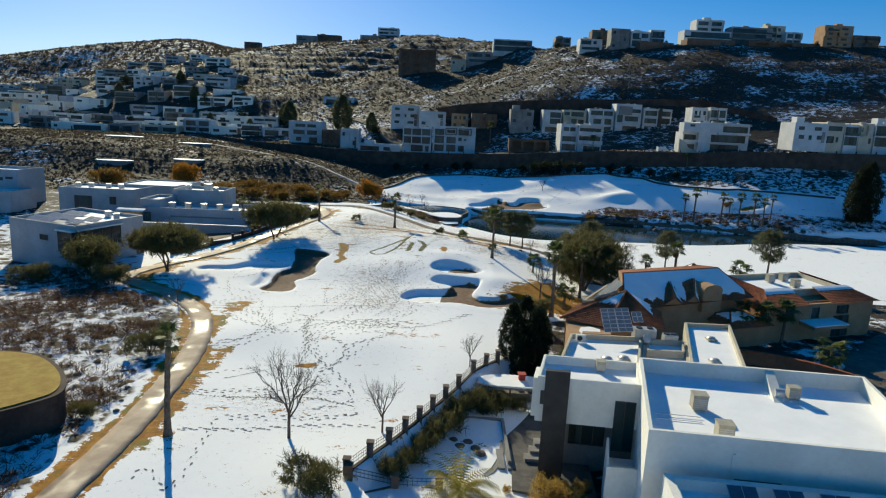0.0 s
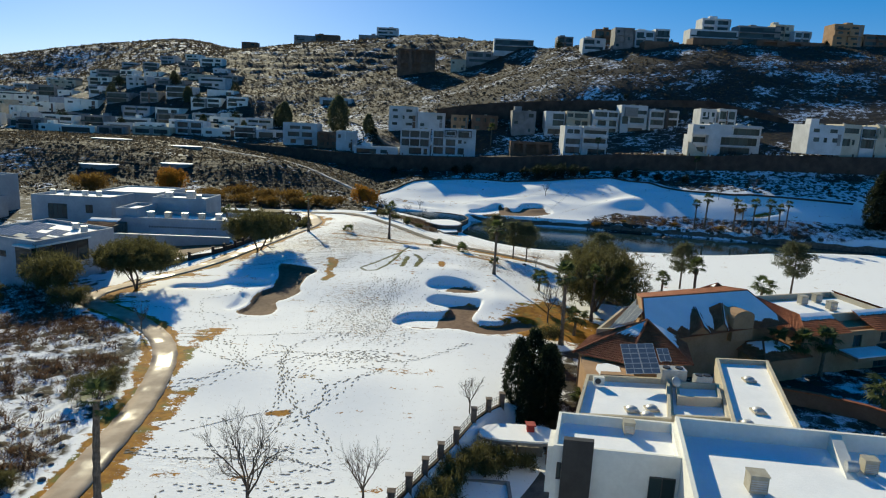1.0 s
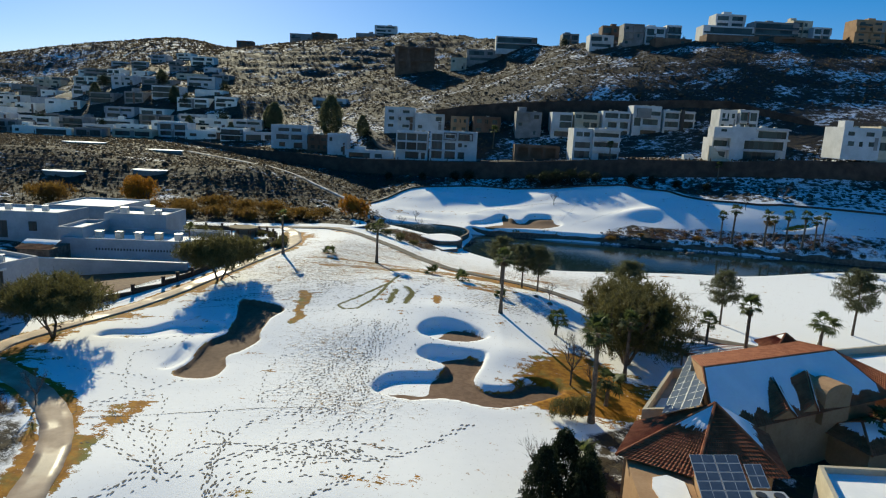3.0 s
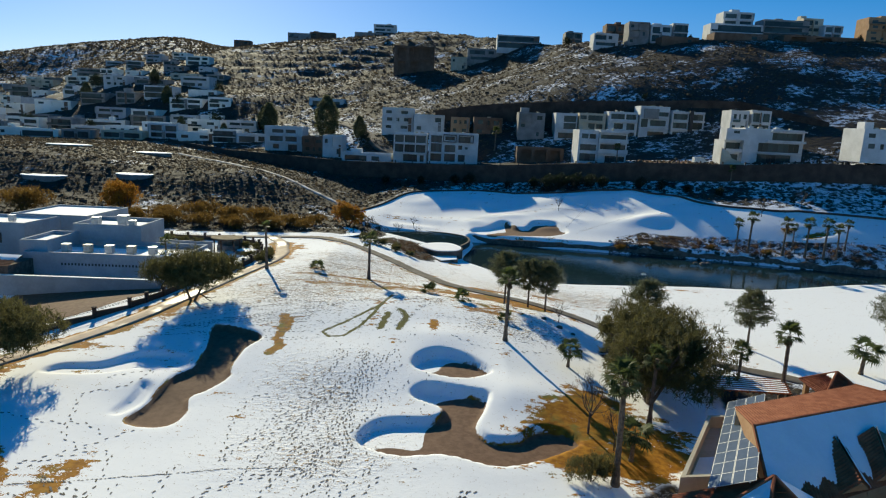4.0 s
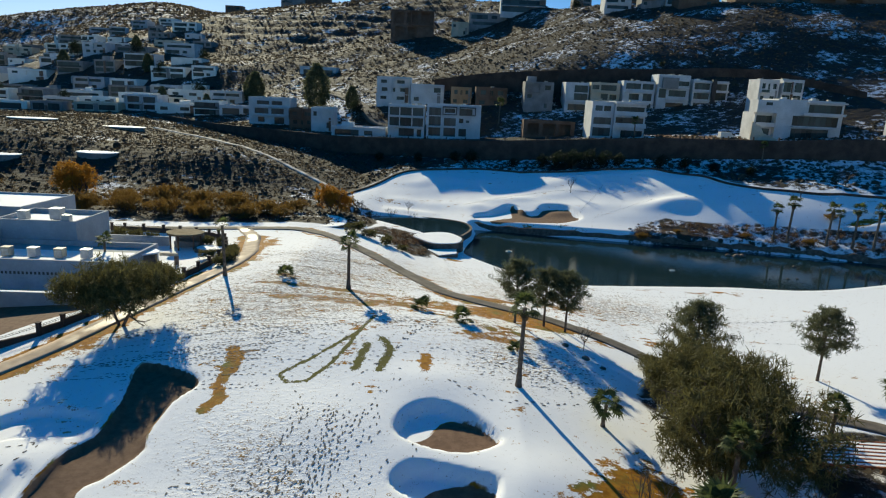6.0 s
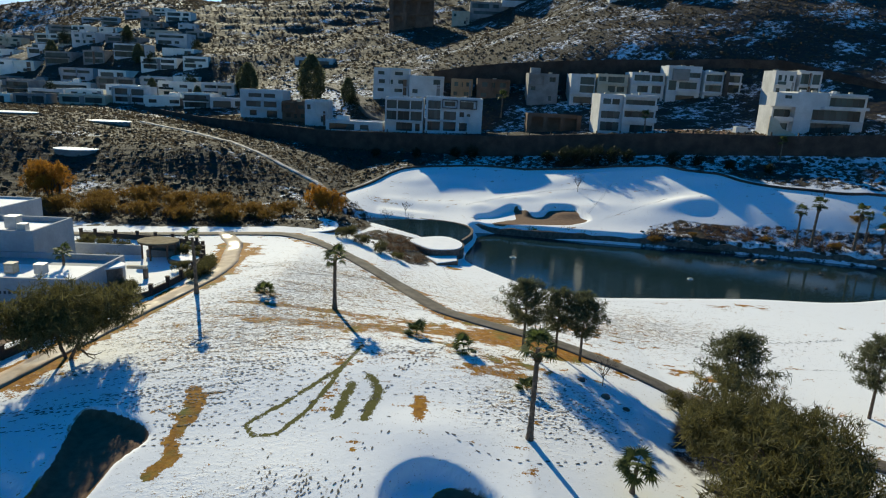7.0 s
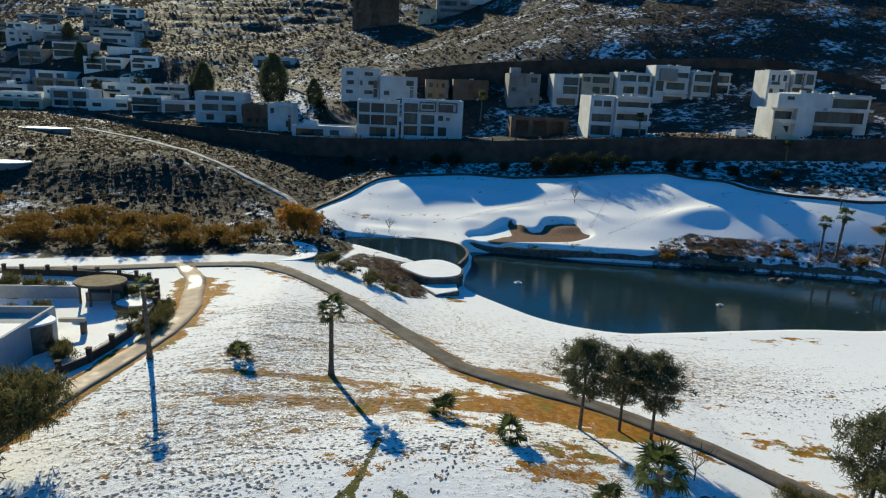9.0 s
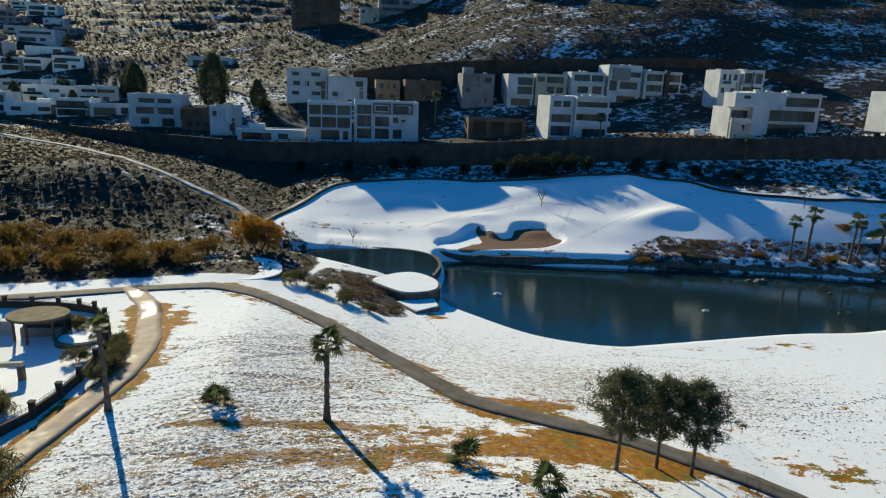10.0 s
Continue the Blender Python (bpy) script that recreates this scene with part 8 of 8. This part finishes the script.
# footprints trodden through the snow to the turf, flat, their hollows' shade painted in
TRAILS = [
    [(29, 201.5), (33, 208), (37, 216), (42, 226)], [(6, 213), (16, 220), (28, 224), (38, 222)], [(36, 205), (44, 210), (52, 214)],
    [(-30.2, 79.3), (-27.9, 82.3), (-24.1, 83.6), (-22.8, 76.7), (-26.8, 79.8), (-18.2, 70.1), (-18, 74.4), (-18.5, 82.1)],
    [(-24.5, 64.7), (-20.4, 69), (-16.3, 75.1), (-9.2, 73.6), (-2.6, 74), (3.8, 80.6)],
    [(-13.9, 64.2), (-14.1, 69.6), (-11.7, 72.4), (-7.7, 75.7), (-3, 73), (-4.9, 70.2), (-7.9, 67.5), (-11.4, 63.6), (-13, 55)],
    [(-15.5, 85.2), (-12.2, 88.5), (-9.4, 93.7), (-6.8, 105.8), (-2.8, 114.7), (-1, 122)],
    [(-8.6, 81.5), (-7.5, 88.7), (-7.2, 97.1), (-5, 102.2), (-2, 110)],
    [(2.4, 108.8), (6, 106.4), (9.6, 106.6), (14, 108.1)],
    [(-20.4, 39.9), (-19.8, 41), (-17.3, 38.8), (-17.4, 44), (-17.5, 46.6), (-17.2, 49.5), (-9.9, 50.2), (-6.2, 51.1)],
    [(-22.5, 53.4), (-14.9, 54.8), (-8.7, 54.8), (-7.9, 56.2), (-12.4, 62.7), (-15, 69.3), (-15.4, 77.6), (-10.3, 81.8)],
    [(-23.3, 115.9), (-21.1, 122.1), (-17.6, 125.2), (-13.5, 128.1), (-6, 130)],
    [(0.7, 115.4), (3.4, 115.1), (6.1, 113.7), (8.8, 111.8), (14, 112)],
    [(-4.4, 111), (-2.8, 114.4), (-1.1, 118.8), (2, 124)],
    [(-30.1, 129.8), (-27.4, 131.7), (-26.5, 137), (-26, 146)],
    [(1.3, 169.3), (2.9, 159.9), (2.8, 155.3), (0, 150)],
    [(22.2, 145.8), (31.7, 144.3), (40.7, 142.6), (53.8, 145.7)],
    [(-15.2, 83.1), (-16.6, 90.1), (-15.8, 94.9), (-12.9, 93.2)],
    [(-9.9, 105.8), (-9.8, 97.2), (-11, 89.5), (-10.2, 83.4), (-12, 75)],
    [(-6.6, 103.6), (-6.5, 95.3), (-6.2, 88), (-5.9, 83.6), (-8, 78)],
    [(-31, 97), (-27.5, 98.5), (-28.5, 95), (-31.5, 93.5), (-30.5, 90), (-29, 86), (-26, 84)],
    [(-36, 89), (-32, 88), (-28.4, 88), (-26, 86.4)],
    [(-30, 116), (-24, 118), (-18, 119), (-12, 117)], [(-28, 124), (-20, 121), (-14, 122), (-9, 119)], [(-16, 116), (-13, 112), (-11, 107), (-9, 103)],
    [(-23.7, 66.6), (-21.5, 67), (-20.6, 69), (-20.3, 70.4)], [(-23.1, 65), (-21.3, 65.7), (-19.9, 67.1), (-18.6, 69.2), (-17, 69.7), (-15.9, 70.9), (-14.6, 72.6), (-11.5, 74.6), (-8.1, 75.8), (-4.7, 78.4), (-2.7, 81.8)],
    [(-27.8, 77.7), (-24.9, 75.4), (-22.5, 72.7), (-19.4, 70.9)], [(-24.9, 78.7), (-22, 75.8), (-20.2, 72.4), (-18.5, 69.2)], [(-18.5, 69.2), (-20.1, 74.2), (-21.6, 79.6)], [(-26.6, 74.4), (-24, 73.8), (-21.6, 71.9), (-19.4, 70.7)],
    [(-17.3, 77.3), (-15.9, 75.5), (-15.8, 71.2), (-14.7, 69.5), (-14.4, 65.5), (-13.8, 62.8), (-14.2, 60.1)], [(-5.4, 70.5), (-7.1, 68.2), (-8.9, 66.2), (-9.8, 62.8), (-10.7, 60.2), (-11.2, 58.3), (-12.3, 57.1)],
    [(-6, 70.8), (-8.5, 70.2), (-10, 69.2), (-11.7, 69.8), (-12.7, 68), (-13.9, 67.4)], [(-11.3, 67.5), (-9.9, 65.9), (-9.7, 62.5), (-11.2, 59.1)], [(-13.4, 67.4), (-11.8, 61.8), (-12.2, 60.3), (-13.2, 57.2)],
    [(-10.6, 57.5), (-9.2, 56.2), (-8, 55.1), (-7.5, 53.9), (-8.3, 53)], [(-16, 72), (-13.5, 74), (-10.5, 75.6), (-6.4, 76.4), (-2.3, 75.1)], [(-13.9, 67.4), (-12, 70.9), (-8.7, 72), (-6.2, 74.7), (-3.7, 73.7)],
    [(-16.6, 49.1), (-14.4, 49.4), (-11, 49.6), (-8.3, 50.1), (-6.3, 51.3)], [(-10.4, 51.7), (-8.4, 52.7), (-7.5, 54)], [(-29.8, 81.6), (-27.8, 83.1), (-23.9, 87.7)],
    [(-22, 58), (-18, 60), (-15, 58), (-12, 60), (-9, 63), (-7, 68), (-5, 72)], [(-20, 47), (-15, 47.5), (-11, 48.5), (-5, 49)],
]
rng = np.random.default_rng(9)
prints = []
for k, tr in enumerate(TRAILS):
    for lap in range(1 + (k % 3 == 1)):
        shift, side = rng.normal(0, 0.35, 2) * (lap > 0), 1
        fine = curve([(x + shift[0], y + shift[1]) for x, y in tr], 0.62)
        for (ax, ay), (bx, by) in zip(fine, fine[1:]):
            d = math.atan2(by - ay, bx - ax)
            side = -side
            prints.append((ax + side * 0.14 * -math.sin(d) + rng.normal(0, 0.05), ay + side * 0.14 * math.cos(d) + rng.normal(0, 0.05), d + rng.normal(0, 0.2), rng.uniform(0.8, 1.25)))
# many tracks run side by side up the fairway
for k in range(15):
    a, b = rng.uniform(-15.5, -5.5), rng.uniform(-9, 0)
    y0, y1 = rng.uniform(78, 92), rng.uniform(97, 109)
    bow = rng.normal(0, 1.6)
    fine, side = curve([(a, y0), ((a + b) / 2 + bow, (y0 + y1) / 2), (b, y1)], 0.6), 1
    for (ax, ay), (bx, by) in zip(fine, fine[1:]):
        side = -side
        if rng.random() < 0.12:
            continue
        prints.append((ax + side * 0.11 + rng.normal(0, 0.04), ay + rng.normal(0, 0.06), math.atan2(by - ay, bx - ax) + rng.normal(0, 0.12), rng.uniform(0.65, 0.95)))
for k in range(115):
    x0, y0 = rng.uniform(-34, -12), rng.uniform(106, 134) if k % 3 else rng.uniform(134, 150)
    x1, y1 = x0 + rng.uniform(10, 24), y0 + rng.uniform(0, 9)
    fine = curve([(x0, y0), ((x0 + x1) / 2, (y0 + y1) / 2 + rng.normal(0, 1.2)), (x1, y1)], 0.5)
    for (ax, ay), (bx, by) in zip(fine, fine[1:]):
        if off_line(np.array([ax]), np.array([ay]), WAYS[1])[0] > 2.2:
            prints.append((ax + rng.normal(0, 0.05), ay + rng.normal(0, 0.07), math.atan2(by - ay, bx - ax) + rng.normal(0, 0.15), rng.uniform(0.55, 1.0)))
for k in range(34):
    x0, y0 = rng.uniform(0, 24), rng.uniform(136, 156)
    x1, y1 = x0 + rng.uniform(10, 30), y0 + rng.normal(0, 3)
    fine = curve([(x0, y0), ((x0 + x1) / 2, (y0 + y1) / 2 + rng.normal(0, 1.5)), (x1, y1)], 0.55)
    for (ax, ay), (bx, by) in zip(fine, fine[1:]):
        prints.append((ax + rng.normal(0, 0.05), ay + rng.normal(0, 0.08), math.atan2(by - ay, bx - ax) + rng.normal(0, 0.15), rng.uniform(0.45, 0.85)))
for cx, cy, rx, ry, n in ((-9, 73, 4, 2, 60), (-10, 92, 3.4, 5, 50), (-8, 84, 6, 4, 40), (10, 113, 5, 3.5, 160), (14, 116, 3, 4, 120), (-14, 53.4, 5, 0.7, 60), (-7, 74.5, 3, 1.2, 60),
                          (2, 125, 8, 4, 110), (35, 140, 14, 7, 200)):
    for _ in range(n):
        prints.append((cx + rng.normal(0, rx * 0.6), cy + rng.normal(0, ry * 0.6), rng.uniform(0, 6.28) if cy < 110 else 0.35 + rng.normal(0, 0.35), rng.uniform(0.6, 1.1)))
# drag marks and sledge tracks, close steps in a line
for line, n in (([(-19.9, 57.2), (-18.3, 58.5), (-16.7, 59.7), (-14.7, 60.8)], 0.22), ([(-18.2, 52.9), (-17, 53.3), (-12.5, 53.4)], 0.2), ([(-28.7, 78.7), (-18.2, 81), (-14.5, 81.9), (-9, 82.5)], 0.24), ([(-22.5, 53.5), (-18, 53), (-12, 53.8), (-7, 52.4)], 0.3)):
    fine = curve(line, n)
    for (ax, ay), (bx, by) in zip(fine, fine[1:]):
        prints.append((ax, ay + rng.normal(0, 0.04), math.atan2(by - ay, bx - ax), rng.uniform(0.5, 0.9)))
prints = np.array(prints)
for poly, _ in BUNKERS:
    prints = prints[inside(prints[:, 0], prints[:, 1], poly) < -0.3]
loose = np.hypot((prints[:, 0] + 7) / 8.0, (prints[:, 1] - 111.5) / 8.0) < 1.0
prints = prints[~loose | (np.arange(len(prints)) % 3 == 0)]
zz = ground_zones(prints[:, 0], prints[:, 1])[0]
v, f = [], []
px, py = prints[:, 0], prints[:, 1]
gx, gy = (lay(px + 0.3, py) - lay(px - 0.3, py)) / 0.6, (lay(px, py + 0.3) - lay(px, py - 0.3)) / 0.6
for (x, y, a, s), z, zx, zy in zip(prints, zz, gx, gy):
    k = len(v)
    for j in range(7):
        u, w = 0.185 * s * math.cos(j * 0.8976), 0.072 * s * math.sin(j * 0.8976) * (1.15 if math.cos(j * 0.8976) > 0 else 0.8)
        dx, dy = u * math.cos(a) - w * math.sin(a), u * math.sin(a) + w * math.cos(a)
        v.append((x + dx, y + dy, z + 0.025 + zx * dx + zy * dy))
    f.append(tuple(range(k, k + 7)))
tagged(mesh_part("footprints", v, f, PRINT), "flat dark footprints coloured for trodden turf and the shade in their hollows", "footprints", kind="stuff")
